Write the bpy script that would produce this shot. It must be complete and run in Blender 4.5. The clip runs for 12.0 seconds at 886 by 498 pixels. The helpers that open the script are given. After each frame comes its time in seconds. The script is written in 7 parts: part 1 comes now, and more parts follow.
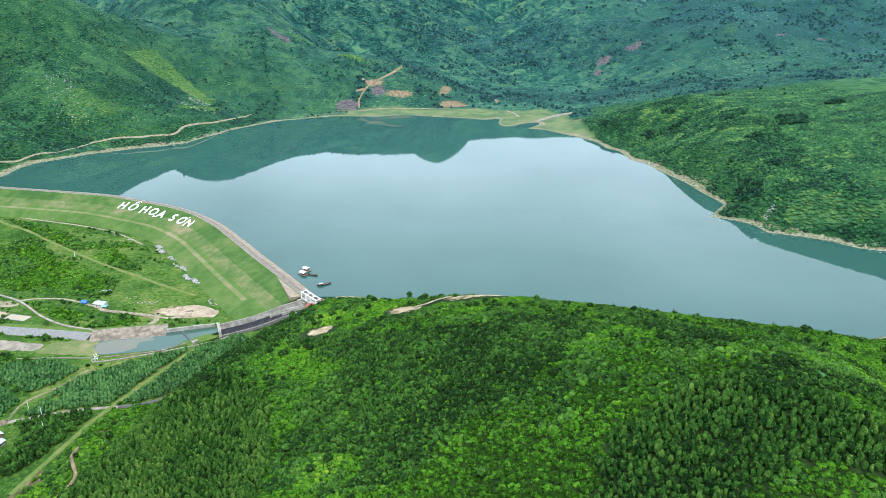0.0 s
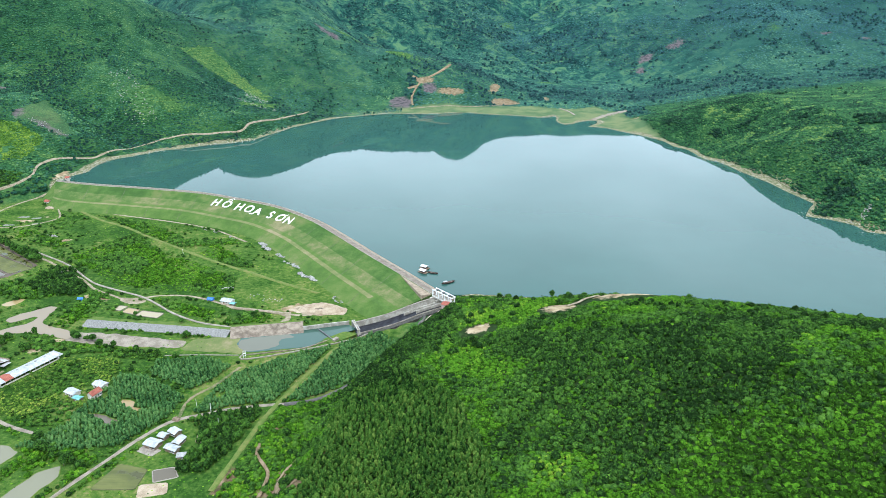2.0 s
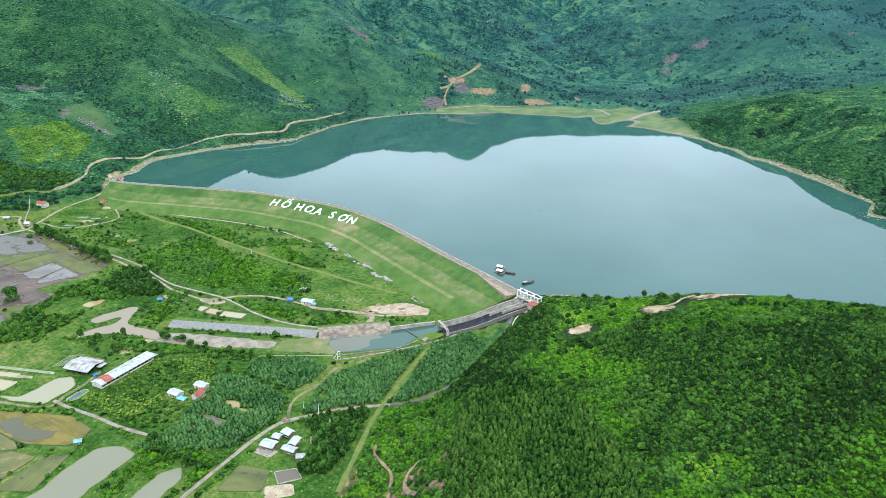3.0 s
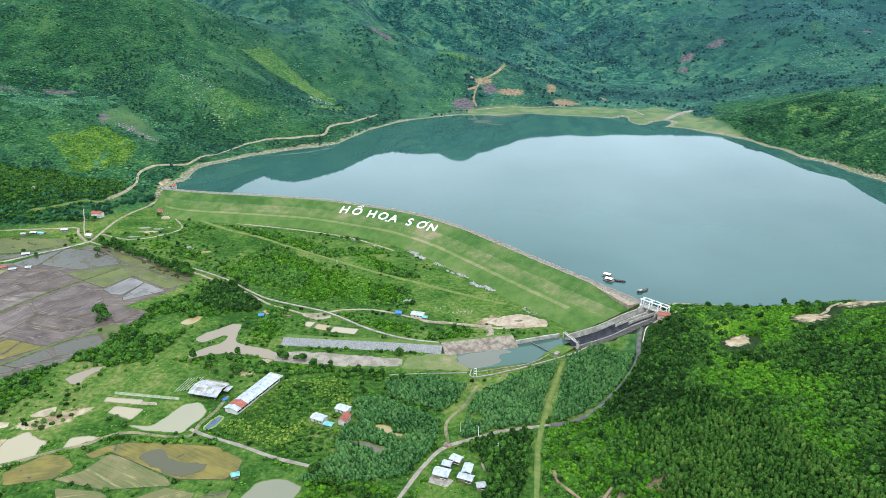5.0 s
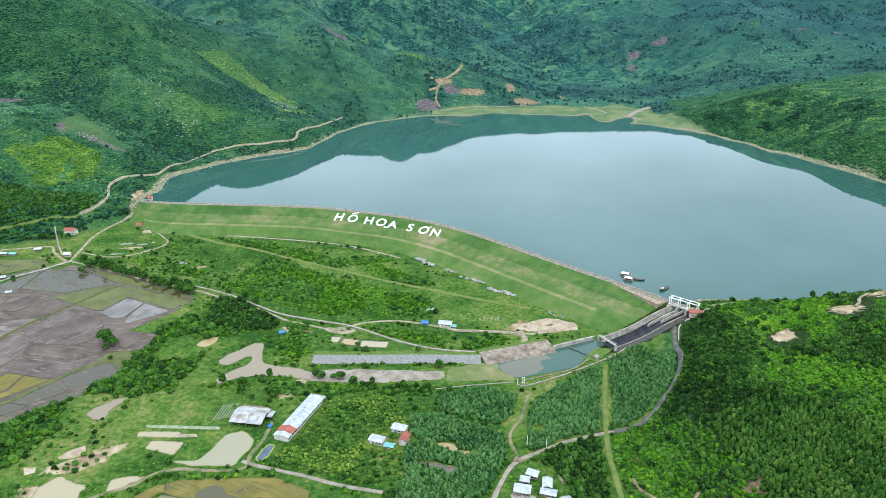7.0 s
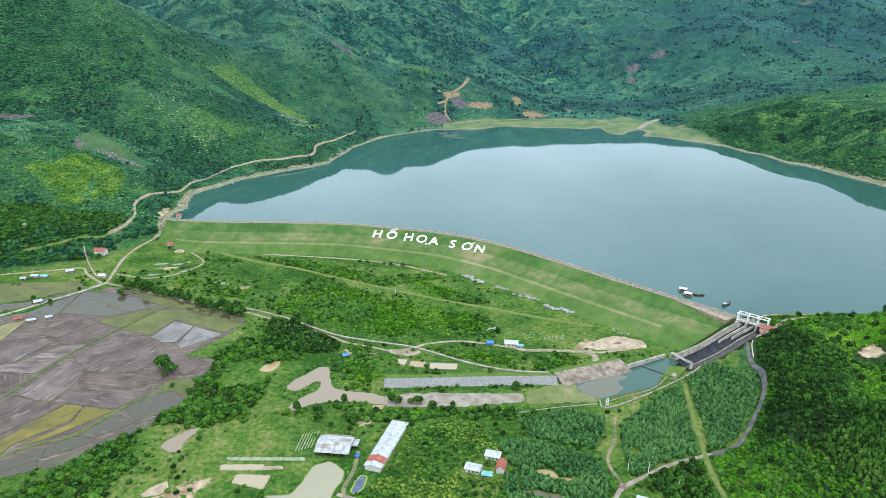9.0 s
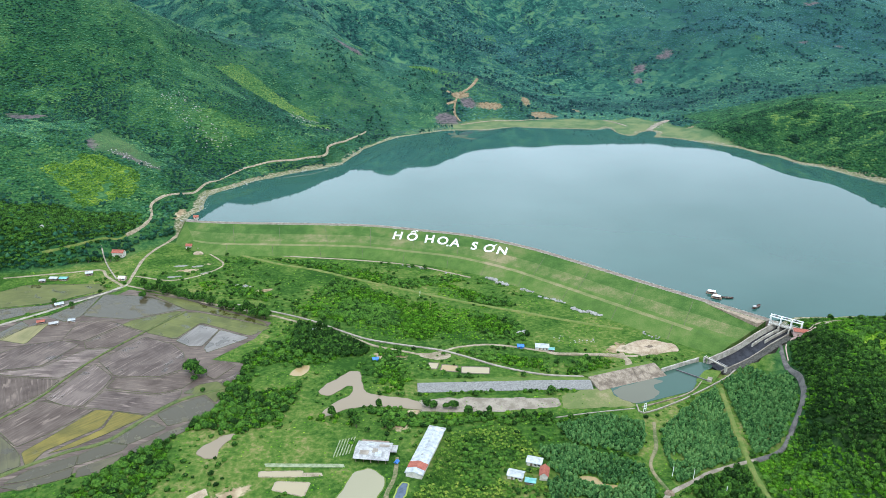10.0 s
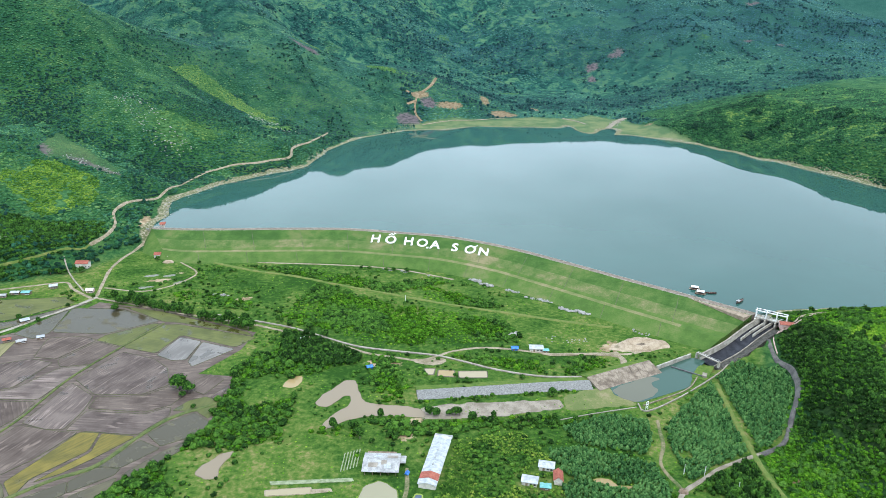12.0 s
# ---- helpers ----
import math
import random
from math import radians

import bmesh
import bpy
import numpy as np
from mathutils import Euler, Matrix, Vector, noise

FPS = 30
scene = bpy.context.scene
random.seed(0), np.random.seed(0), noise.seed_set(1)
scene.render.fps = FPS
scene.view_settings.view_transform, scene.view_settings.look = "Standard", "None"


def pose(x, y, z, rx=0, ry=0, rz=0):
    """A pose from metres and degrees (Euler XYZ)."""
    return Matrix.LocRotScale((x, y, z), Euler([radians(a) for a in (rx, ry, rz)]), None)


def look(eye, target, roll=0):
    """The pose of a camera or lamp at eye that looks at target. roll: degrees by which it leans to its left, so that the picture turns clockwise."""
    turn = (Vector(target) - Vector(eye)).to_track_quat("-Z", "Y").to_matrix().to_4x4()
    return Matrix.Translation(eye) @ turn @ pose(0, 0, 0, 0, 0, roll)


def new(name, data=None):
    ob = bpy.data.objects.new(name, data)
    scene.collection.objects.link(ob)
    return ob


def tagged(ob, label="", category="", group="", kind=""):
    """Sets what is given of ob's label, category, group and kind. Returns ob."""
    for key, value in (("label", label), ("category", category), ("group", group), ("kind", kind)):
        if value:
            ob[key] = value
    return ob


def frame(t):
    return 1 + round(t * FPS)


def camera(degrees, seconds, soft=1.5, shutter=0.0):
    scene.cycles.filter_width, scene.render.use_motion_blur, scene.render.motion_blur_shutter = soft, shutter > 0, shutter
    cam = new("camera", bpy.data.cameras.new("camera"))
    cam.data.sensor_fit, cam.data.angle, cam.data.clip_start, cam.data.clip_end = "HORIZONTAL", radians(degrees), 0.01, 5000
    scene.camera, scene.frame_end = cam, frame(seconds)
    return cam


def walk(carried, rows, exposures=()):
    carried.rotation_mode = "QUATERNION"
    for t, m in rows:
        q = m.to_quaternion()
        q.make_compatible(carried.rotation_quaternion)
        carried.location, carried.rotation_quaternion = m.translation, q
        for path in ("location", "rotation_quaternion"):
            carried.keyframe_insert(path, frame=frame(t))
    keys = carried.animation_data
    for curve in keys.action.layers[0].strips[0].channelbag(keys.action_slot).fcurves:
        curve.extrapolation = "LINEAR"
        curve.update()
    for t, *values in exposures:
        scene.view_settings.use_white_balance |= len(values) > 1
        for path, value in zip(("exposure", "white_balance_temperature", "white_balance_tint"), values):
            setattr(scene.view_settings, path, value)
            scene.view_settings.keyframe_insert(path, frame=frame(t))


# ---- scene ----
cam = camera(65.0, 12.0, soft=0.8)
PATH = [
    (0, (1.231, 0.435, 120.581), (0.571, 19.105, 113.441), 0.5),
    (0.5, (-8.68, 0.129, 120.668), (-9.37, 18.789, 113.498), 0.5),
    (1, (-20.983, -0.749, 120.991), (-21.693, 17.901, 113.801), 0.6),
    (1.5, (-35.773, -1.486, 121.035), (-36.463, 17.154, 113.825), 0.7),
    (2, (-51.261, -2.139, 120.863), (-51.941, 16.501, 113.643), 0.7),
    (2.5, (-67.295, -2.267, 120.542), (-67.975, 16.373, 113.312), 0.7),
    (3, (-85.339, -2.705, 120.079), (-86.009, 15.935, 112.869), 0.7),
    (3.5, (-104.555, -0.955, 120.092), (-105.255, 17.685, 112.882), 0.7),
    (3.7, (-112.108, 0.341, 119.959), (-112.818, 18.981, 112.739), 0.7),
    (5.3, (-146.624, 10.068, 118.284), (-146.184, 28.728, 111.094), 0.6),
    (5.5, (-150.398, 10.913, 118.189), (-149.648, 29.563, 110.999), 0.6),
    (6, (-159.765, 13.12, 118.11), (-158.595, 31.74, 110.92), 0.6),
    (6.5, (-168.949, 15.749, 118.023), (-167.349, 34.349, 110.833), 0.6),
    (8.3, (-199.812, 25.745, 117.529), (-197.262, 44.255, 110.389), 0.6),
    (8.5, (-202.84, 26.828, 117.447), (-200.27, 45.378, 110.427), 0.6),
    (9, (-209.823, 29.563, 117.248), (-207.183, 48.173, 110.398), 0.6),
    (9.5, (-216.004, 31.989, 117.103), (-213.264, 50.589, 110.263), 0.7),
    (10, (-221.667, 34.307, 116.844), (-218.937, 52.907, 110.004), 0.7),
    (10.5, (-226.507, 36.552, 116.77), (-223.747, 55.132, 109.92), 0.8),
    (11, (-230.542, 38.501, 116.67), (-227.272, 57.001, 109.81), 0.8),
    (11.5, (-233.989, 40.344, 116.501), (-230.309, 58.774, 109.651), 0.9),
    (12, (-236.791, 41.785, 116.427), (-232.581, 60.105, 109.587), 0.9),
]
walk(cam, [(t, look(eye, target, roll)) for t, eye, target, roll in PATH], [(0.0, 0.13), (4.0, 0.02), (12.0, -0.06)])

# ---- sky, sun, exposure ----
SUN_TILT, SUN_TURN = radians(64), radians(165)
world = bpy.data.worlds.new("sky")
scene.world = world
world.use_nodes = True
wn, wl = world.node_tree.nodes, world.node_tree.links
wn.clear()
w_out, w_bg = wn.new("ShaderNodeOutputWorld"), wn.new("ShaderNodeBackground")
w_sky, w_mix = wn.new("ShaderNodeTexSky"), wn.new("ShaderNodeMix")
w_sky.sky_type, w_sky.sun_disc = "NISHITA", False
w_sky.sun_elevation, w_sky.sun_rotation = SUN_TILT, SUN_TURN
w_sky.dust_density = 2.0
w_co, w_map, w_noise, w_ramp = wn.new("ShaderNodeTexCoord"), wn.new("ShaderNodeMapping"), wn.new("ShaderNodeTexNoise"), wn.new("ShaderNodeMapRange")
w_map.inputs["Scale"].default_value = (1.0, 1.0, 2.6)
w_noise.inputs["Scale"].default_value, w_noise.inputs["Detail"].default_value = 2.2, 5
w_ramp.inputs["From Min"].default_value, w_ramp.inputs["From Max"].default_value = 0.34, 0.66
w_ramp.inputs["To Min"].default_value, w_ramp.inputs["To Max"].default_value = 0.6, 1.0
w_mix.data_type = "RGBA"
w_mix.inputs["B"].default_value = (18.3, 22.2, 26.5, 1)
wl.new(w_co.outputs["Generated"], w_map.inputs["Vector"])
wl.new(w_map.outputs["Vector"], w_noise.inputs["Vector"])
wl.new(w_noise.outputs["Fac"], w_ramp.inputs["Value"])
wl.new(w_ramp.outputs["Result"], w_mix.inputs["Factor"])
wl.new(w_sky.outputs["Color"], w_mix.inputs["A"])
wl.new(w_mix.outputs["Result"], w_bg.inputs["Color"])
wl.new(w_bg.outputs["Background"], w_out.inputs["Surface"])
w_bg.inputs["Strength"].default_value = 0.1

sun = new("sun", bpy.data.lights.new("sun", "SUN"))
sun.data.energy, sun.data.angle, sun.data.color = 1.8, radians(6), (1.0, 0.963, 0.895)
sun.matrix_world = look((0, 0, 0), (-math.sin(SUN_TURN) * math.cos(SUN_TILT), -math.cos(SUN_TURN) * math.cos(SUN_TILT), -math.sin(SUN_TILT)))

# ---- materials ----
K = 0.37  # metres for one unit of the plan below


from mathutils.geometry import tessellate_polygon


class Mat:
    """A principled material with short calls for its nodes."""

    def __init__(self, name, rough=0.8, spec=0.3):
        self.m = bpy.data.materials.new(name)
        self.m.use_nodes = True
        self.n, self.l = self.m.node_tree.nodes, self.m.node_tree.links
        self.p = self.n["Principled BSDF"]
        self.p.inputs["Roughness"].default_value = rough
        self.p.inputs["Specular IOR Level"].default_value = spec
        self.pos = self.n.new("ShaderNodeNewGeometry").outputs["Position"]

    def local(self):
        """Patterns that turn with each thing and differ from one to the next."""
        own, where = self.n.new("ShaderNodeObjectInfo"), self.n.new("ShaderNodeTexCoord")
        add = self.n.new("ShaderNodeVectorMath")
        add.operation = "MULTIPLY_ADD"
        self.l.new(own.outputs["Random"], add.inputs[0])
        add.inputs[1].default_value = (900, 700, 0)
        self.l.new(where.outputs["Object"], add.inputs[2])
        self.pos = add.outputs[0]
        return self

    def noise(self, scale, detail=4, rough=0.55, dist=0.0, stretch=None):
        v = self.pos
        if stretch:
            mp = self.n.new("ShaderNodeMapping")
            mp.inputs["Scale"].default_value, mp.inputs["Rotation"].default_value = stretch[0], (0, 0, stretch[1])
            self.l.new(v, mp.inputs["Vector"])
            v = mp.outputs["Vector"]
        t = self.n.new("ShaderNodeTexNoise")
        for k, x in (("Scale", scale / K), ("Detail", detail), ("Roughness", rough), ("Distortion", dist)):
            t.inputs[k].default_value = x
        self.l.new(v, t.inputs["Vector"])
        return t.outputs["Fac"]

    def attr(self, name):
        a = self.n.new("ShaderNodeAttribute")
        a.attribute_name = name
        return a.outputs["Fac"]

    def span(self, v, a, b, c=0.0, d=1.0):
        r = self.n.new("ShaderNodeMapRange")
        for k, x in (("From Min", a), ("From Max", b), ("To Min", c), ("To Max", d)):
            r.inputs[k].default_value = x
        self.l.new(v, r.inputs["Value"])
        return r.outputs["Result"]

    def sums(self, op, a, b):
        m = self.n.new("ShaderNodeMath")
        m.operation = op
        for i, x in enumerate((a, b)):
            if isinstance(x, (int, float)):
                m.inputs[i].default_value = x
            else:
                self.l.new(x, m.inputs[i])
        return m.outputs[0]

    def ramp(self, v, *stops):
        r = self.n.new("ShaderNodeValToRGB").color_ramp
        node = self.n[-1]
        while len(r.elements) < len(stops):
            r.elements.new(0.5)
        for e, (at, c) in zip(r.elements, stops):
            e.position, e.color = at, (*c, 1)
        self.l.new(v, node.inputs["Fac"])
        return node.outputs["Color"]

    def mix(self, f, a, b):
        m = self.n.new("ShaderNodeMix")
        m.data_type = "RGBA"
        for k, x in (("Factor", f), ("A", a), ("B", b)):
            if isinstance(x, tuple):
                m.inputs[k].default_value = (*x, 1)
            elif isinstance(x, (int, float)):
                m.inputs[k].default_value = x
            else:
                self.l.new(x, m.inputs[k])
        return m.outputs["Result"]

    def colour(self, c):
        if isinstance(c, tuple):
            self.p.inputs["Base Color"].default_value = (*c, 1)
        else:
            self.l.new(c, self.p.inputs["Base Color"])
        return self

    def rough(self, v):
        self.l.new(v, self.p.inputs["Roughness"])
        return self

    def bump(self, v, depth, strength=1.0):
        b = self.n.new("ShaderNodeBump")
        b.inputs["Distance"].default_value, b.inputs["Strength"].default_value = depth * K, strength
        self.l.new(v, b.inputs["Height"])
        self.l.new(b.outputs["Normal"], self.p.inputs["Normal"])
        return self


def plain_mat(name, a, b, scale=0.3, rough=0.8, spec=0.3, bump=0.1):
    """Two tones in coarse and fine patches."""
    m = Mat(name, rough, spec)
    v = m.sums("ADD", m.sums("MULTIPLY", m.noise(scale), 0.6), m.sums("MULTIPLY", m.noise(scale * 9, 3), 0.4))
    m.colour(m.ramp(v, (0.42, a), (0.58, b)))
    m.bump(m.noise(scale * 6, 4), bump)
    return m.m


def ground_mat():
    m = Mat("ground_cover", 0.95, 0.05)
    big, mid, fine = m.noise(0.006, 5, 0.6), m.noise(0.03, 5, 0.6), m.noise(0.22, 5, 0.65)
    v = m.sums("ADD", m.sums("ADD", m.sums("MULTIPLY", big, 0.3), m.sums("MULTIPLY", mid, 0.32)), m.sums("MULTIPLY", fine, 0.38))
    hill = m.ramp(v, (0.42, (0.009, 0.04, 0.016)), (0.47, (0.018, 0.07, 0.026)), (0.52, (0.032, 0.102, 0.034)), (0.58, (0.065, 0.14, 0.042)))
    flat = m.ramp(v, (0.43, (0.022, 0.066, 0.011)), (0.47, (0.042, 0.102, 0.017)), (0.515, (0.072, 0.134, 0.025)), (0.555, (0.115, 0.16, 0.038)), (0.61, (0.22, 0.2, 0.085)))
    c = m.mix(m.attr("flat"), hill, flat)
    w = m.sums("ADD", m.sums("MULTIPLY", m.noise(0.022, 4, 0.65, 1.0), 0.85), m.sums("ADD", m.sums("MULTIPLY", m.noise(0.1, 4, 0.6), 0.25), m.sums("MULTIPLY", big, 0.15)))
    # blue haze of distance is put into the far ground's colour
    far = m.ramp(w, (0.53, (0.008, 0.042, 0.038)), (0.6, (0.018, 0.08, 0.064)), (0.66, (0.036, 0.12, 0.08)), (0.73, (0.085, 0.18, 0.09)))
    remote_haze = m.ramp(v, (0.36, (0.012, 0.06, 0.05)), (0.6, (0.032, 0.1, 0.076)))
    far = m.mix(m.attr("remote_haze"), far, remote_haze)
    # dark litter and undergrowth; shade between the plants is in this tone too
    c = m.mix(m.attr("forest"), c, m.ramp(fine, (0.4, (0.014, 0.03, 0.01)), (0.65, (0.032, 0.062, 0.016))))
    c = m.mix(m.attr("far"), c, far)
    lush = m.ramp(m.noise(0.12, 4), (0.42, (0.03, 0.1, 0.036)), (0.58, (0.075, 0.165, 0.06)))
    c = m.mix(m.span(m.sums("ADD", m.attr("lush"), m.sums("MULTIPLY", m.sums("ADD", mid, fine), 0.6)), 0.85, 1.25), c, lush)
    soil = m.ramp(m.noise(0.09, 5), (0.35, (0.22, 0.155, 0.095)), (0.48, (0.33, 0.25, 0.155)), (0.6, (0.45, 0.36, 0.24)))
    soil = m.mix(m.attr("red_soil"), soil, m.ramp(m.noise(0.2, 5), (0.38, (0.09, 0.066, 0.04)), (0.52, (0.17, 0.122, 0.07)), (0.64, (0.27, 0.205, 0.135))))
    rock = m.ramp(m.noise(0.12, 5), (0.35, (0.05, 0.05, 0.055)), (0.6, (0.14, 0.115, 0.12)))
    c = m.mix(m.sums("MULTIPLY", m.span(m.attr("bare"), 0.08, 0.3), m.span(m.sums("ADD", m.attr("bare"), m.sums("MULTIPLY", m.sums("ADD", fine, mid), 1.9)), 2.2, 2.5)), c, soil)
    c = m.mix(m.sums("MULTIPLY", m.span(m.attr("rock"), 0.08, 0.3), m.span(m.sums("ADD", m.attr("rock"), m.sums("MULTIPLY", m.sums("ADD", fine, mid), 2.2)), 2.5, 2.9)), c, rock)
    sand = m.ramp(m.noise(0.3, 5), (0.4, (0.095, 0.115, 0.05)), (0.5, (0.18, 0.175, 0.1)), (0.6, (0.33, 0.295, 0.215)))
    meadow = m.ramp(m.noise(0.02, 4), (0.42, (0.08, 0.14, 0.066)), (0.58, (0.155, 0.19, 0.09)))
    c = m.mix(m.attr("meadow"), c, meadow)
    c = m.mix(m.span(m.sums("ADD", m.attr("shore"), m.sums("MULTIPLY", fine, 0.6)), 0.7, 0.95), c, sand)
    m.colour(c).bump(m.sums("ADD", fine, m.sums("MULTIPLY", m.noise(0.9, 3), 0.4)), 1.6, 0.8)
    return m.m


def leaf_mat(name, *stops, drift=0.0):
    """Foliage; the tone of each plant is its tint, each crown differs a little, and so do the clumps of leaves on it; drift is how far whole thickets differ."""
    m = Mat(name, 0.8, 0.12 if drift else 0.05)
    isle = m.n.new("ShaderNodeNewGeometry").outputs["Random Per Island"]
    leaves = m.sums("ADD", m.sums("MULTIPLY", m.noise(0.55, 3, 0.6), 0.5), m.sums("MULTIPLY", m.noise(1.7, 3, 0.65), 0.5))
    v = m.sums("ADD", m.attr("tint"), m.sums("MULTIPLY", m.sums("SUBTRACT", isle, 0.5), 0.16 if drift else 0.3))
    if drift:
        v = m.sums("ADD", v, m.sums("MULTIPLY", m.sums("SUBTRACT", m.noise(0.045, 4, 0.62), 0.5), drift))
    # shading between leaf clumps is put into the colour: bump hollows are darker
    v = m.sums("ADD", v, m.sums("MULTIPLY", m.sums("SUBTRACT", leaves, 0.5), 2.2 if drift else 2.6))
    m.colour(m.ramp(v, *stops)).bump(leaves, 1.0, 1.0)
    return m.m


def water_mat(name, colour, rough=0.02, bump=0.004):
    m = Mat(name, rough, 0.5)
    m.p.inputs["IOR"].default_value = 1.33
    v = m.noise(0.01, 3)
    m.colour(m.mix(v, tuple(0.88 * c for c in colour), tuple(1.12 * c for c in colour)))
    m.bump(m.sums("ADD", m.noise(0.35, 2), m.noise(1.6, 2)), bump, 0.6)
    return m.m


def field_mat(name, a, b, turn, wet=None, rows=0.5, scratch=0.5):
    """Soil or crop in rows, with wet patches between."""
    m = Mat(name, 0.8, 0.3).local()
    big, row = m.noise(0.04, 5, 0.6, 0.6), m.noise(1.0, 3, 0.5, 0.0, ((0.03, rows, 0.1), turn))
    v = m.sums("ADD", m.sums("MULTIPLY", big, 0.65), m.sums("MULTIPLY", row, 0.35))
    c = m.ramp(v, (0.4, a), (0.6, b))
    if wet:
        w = m.span(m.noise(0.05, 4, 0.6, 0.5), wet, wet + 0.06)
        c = m.mix(w, c, (0.6 * a[0] + 0.012, 0.6 * a[1] + 0.008, 0.6 * a[2]))
        m.rough(m.span(w, 0, 1, 0.75, 0.14))
    furrow = m.sums("ABSOLUTE", m.sums("SUBTRACT", m.noise(1.0, 2, 0.5, 0.0, ((0.009, 0.3 * rows, 0.1), turn)), 0.5), 0)
    furrow = m.sums("MULTIPLY", m.span(furrow, 0.012, 0.03, 1.0, 0.0), m.span(m.noise(0.06, 3), 0.45, 0.6, 0.0, 1.2 * scratch))
    c = m.mix(furrow, c, tuple(min(0.5, 1.9 * x) for x in b))
    streak = m.span(m.sums("MULTIPLY", m.noise(1.0, 4, 0.6, 0.3, ((0.03, 4.5 * rows, 0.1), turn)), m.span(m.noise(0.02, 3), 0.4, 0.6, 0.8, 1.15)), 0.58, 0.66, 0.0, 0.6 * scratch)
    c = m.mix(streak, c, tuple(min(0.5, 1.55 * x) for x in b))
    m.colour(c).bump(row, 0.25, 0.8)
    return m.m


GROUND = ground_mat()
LAKE = water_mat("lake_water", (0.03, 0.09, 0.076), 0.012, 0.0025)


def grass_mat(name, *stops):
    m = Mat(name, 0.9, 0.15)
    v = m.sums("ADD", m.sums("MULTIPLY", m.noise(0.014, 4, 0.6, 0.5), 0.5), m.sums("ADD", m.sums("MULTIPLY", m.noise(0.09, 4), 0.3), m.sums("MULTIPLY", m.noise(0.7, 3), 0.2)))
    m.colour(m.ramp(v, *stops)).bump(m.noise(0.8, 4), 0.5)
    return m.m


GRASS = grass_mat("mown_grass", (0.41, (0.05724, 0.1156, 0.02475)), (0.48, (0.07632, 0.1421, 0.03037)), (0.54, (0.1007, 0.1568, 0.0405)), (0.62, (0.159, 0.1715, 0.07312)))
DARK_GRASS = grass_mat("rough_dark_grass", (0.41, (0.035, 0.088, 0.018)), (0.48, (0.052, 0.115, 0.024)), (0.54, (0.078, 0.138, 0.033)), (0.62, (0.13, 0.155, 0.055)))
PALE_GRASS = grass_mat("dry_grass", (0.42, (0.1166, 0.1519, 0.05063)), (0.5, (0.1696, 0.1813, 0.07312)), (0.58, (0.2544, 0.2156, 0.1237)))
WORN_GRASS = grass_mat("worn_grass", (0.42, (0.06, 0.12, 0.027)), (0.49, (0.1, 0.147, 0.043)), (0.54, (0.155, 0.168, 0.07)), (0.6, (0.235, 0.205, 0.11)))
RIPRAP = plain_mat("riprap_stone", (0.23, 0.175, 0.125), (0.38, 0.3, 0.22), 0.25, 0.85, 0.3, 0.6)
CREST_ROAD = plain_mat("worn_crest_road", (0.15, 0.12, 0.095), (0.26, 0.215, 0.175), 0.2, 0.85)
CREST = plain_mat("crest_paving", (0.22, 0.19, 0.155), (0.36, 0.32, 0.27), 0.2, 0.85)
CONCRETE = plain_mat("weathered_concrete", (0.26, 0.24, 0.2), (0.48, 0.45, 0.39), 0.18, 0.85)
STAINED = plain_mat("stained_concrete", (0.13, 0.1, 0.075), (0.31, 0.255, 0.195), 0.15, 0.85)
DRAIN = plain_mat("mossy_drain", (0.06, 0.07, 0.035), (0.13, 0.13, 0.08), 0.3, 0.9)
WET_CONCRETE = plain_mat("wet_dark_concrete", (0.008, 0.009, 0.013), (0.035, 0.036, 0.045), 0.2, 0.5, 0.2)
STONE_PITCH = plain_mat("grey_stone_pitching", (0.15, 0.148, 0.14), (0.33, 0.325, 0.31), 0.9, 0.85, 0.3, 0.5)
DIRT = plain_mat("pale_dirt", (0.19, 0.16, 0.1), (0.36, 0.3, 0.22), 0.15, 0.9, 0.2)
WORN_DIRT = plain_mat("rutted_dirt", (0.085, 0.115, 0.04), (0.25, 0.205, 0.125), 0.06, 0.9, 0.2)
ASPHALT = plain_mat("worn_asphalt", (0.065, 0.062, 0.06), (0.145, 0.135, 0.124), 0.15, 0.85)
EARTH = plain_mat("raw_brown_earth", (0.15, 0.108, 0.06), (0.3, 0.225, 0.145), 0.12, 0.9, 0.2)
TRACK = plain_mat("grassy_track", (0.085, 0.145, 0.028), (0.17, 0.185, 0.056), 0.12, 0.9, 0.2)
GRAVEL = plain_mat("river_gravel", (0.19, 0.16, 0.122), (0.31, 0.268, 0.215), 0.12, 0.9)
BANK = plain_mat("grassy_bank", (0.06, 0.125, 0.0208), (0.125, 0.175, 0.036), 0.2, 0.9, 0.15, 0.3)
SAND = plain_mat("pale_sand", (0.28, 0.21, 0.14), (0.44, 0.355, 0.26), 0.15, 0.9)
BUND = plain_mat("muddy_bund", (0.045, 0.05, 0.026), (0.1, 0.105, 0.05), 0.2, 0.9)
DIKE = plain_mat("grassy_dike", (0.05, 0.08, 0.022), (0.12, 0.14, 0.045), 0.2, 0.9)
WHITE = plain_mat("white_paint", (0.72, 0.73, 0.72), (0.84, 0.84, 0.82), 0.4, 0.6, 0.4, 0.02)
ploughed = field_mat("ploughed_mud", (0.0666, 0.0468, 0.0385), (0.1325, 0.101, 0.083), 0.0, 0.64)
ploughed_across = field_mat("ploughed_mud_across", (0.0643, 0.046, 0.04), (0.14, 0.108, 0.092), 1.5708, 0.6, 0.6)
ploughed_pale = field_mat("ploughed_mud_pale", (0.085, 0.062, 0.054), (0.165, 0.129, 0.112), 0.0, 0.64, 0.6, 0.6)
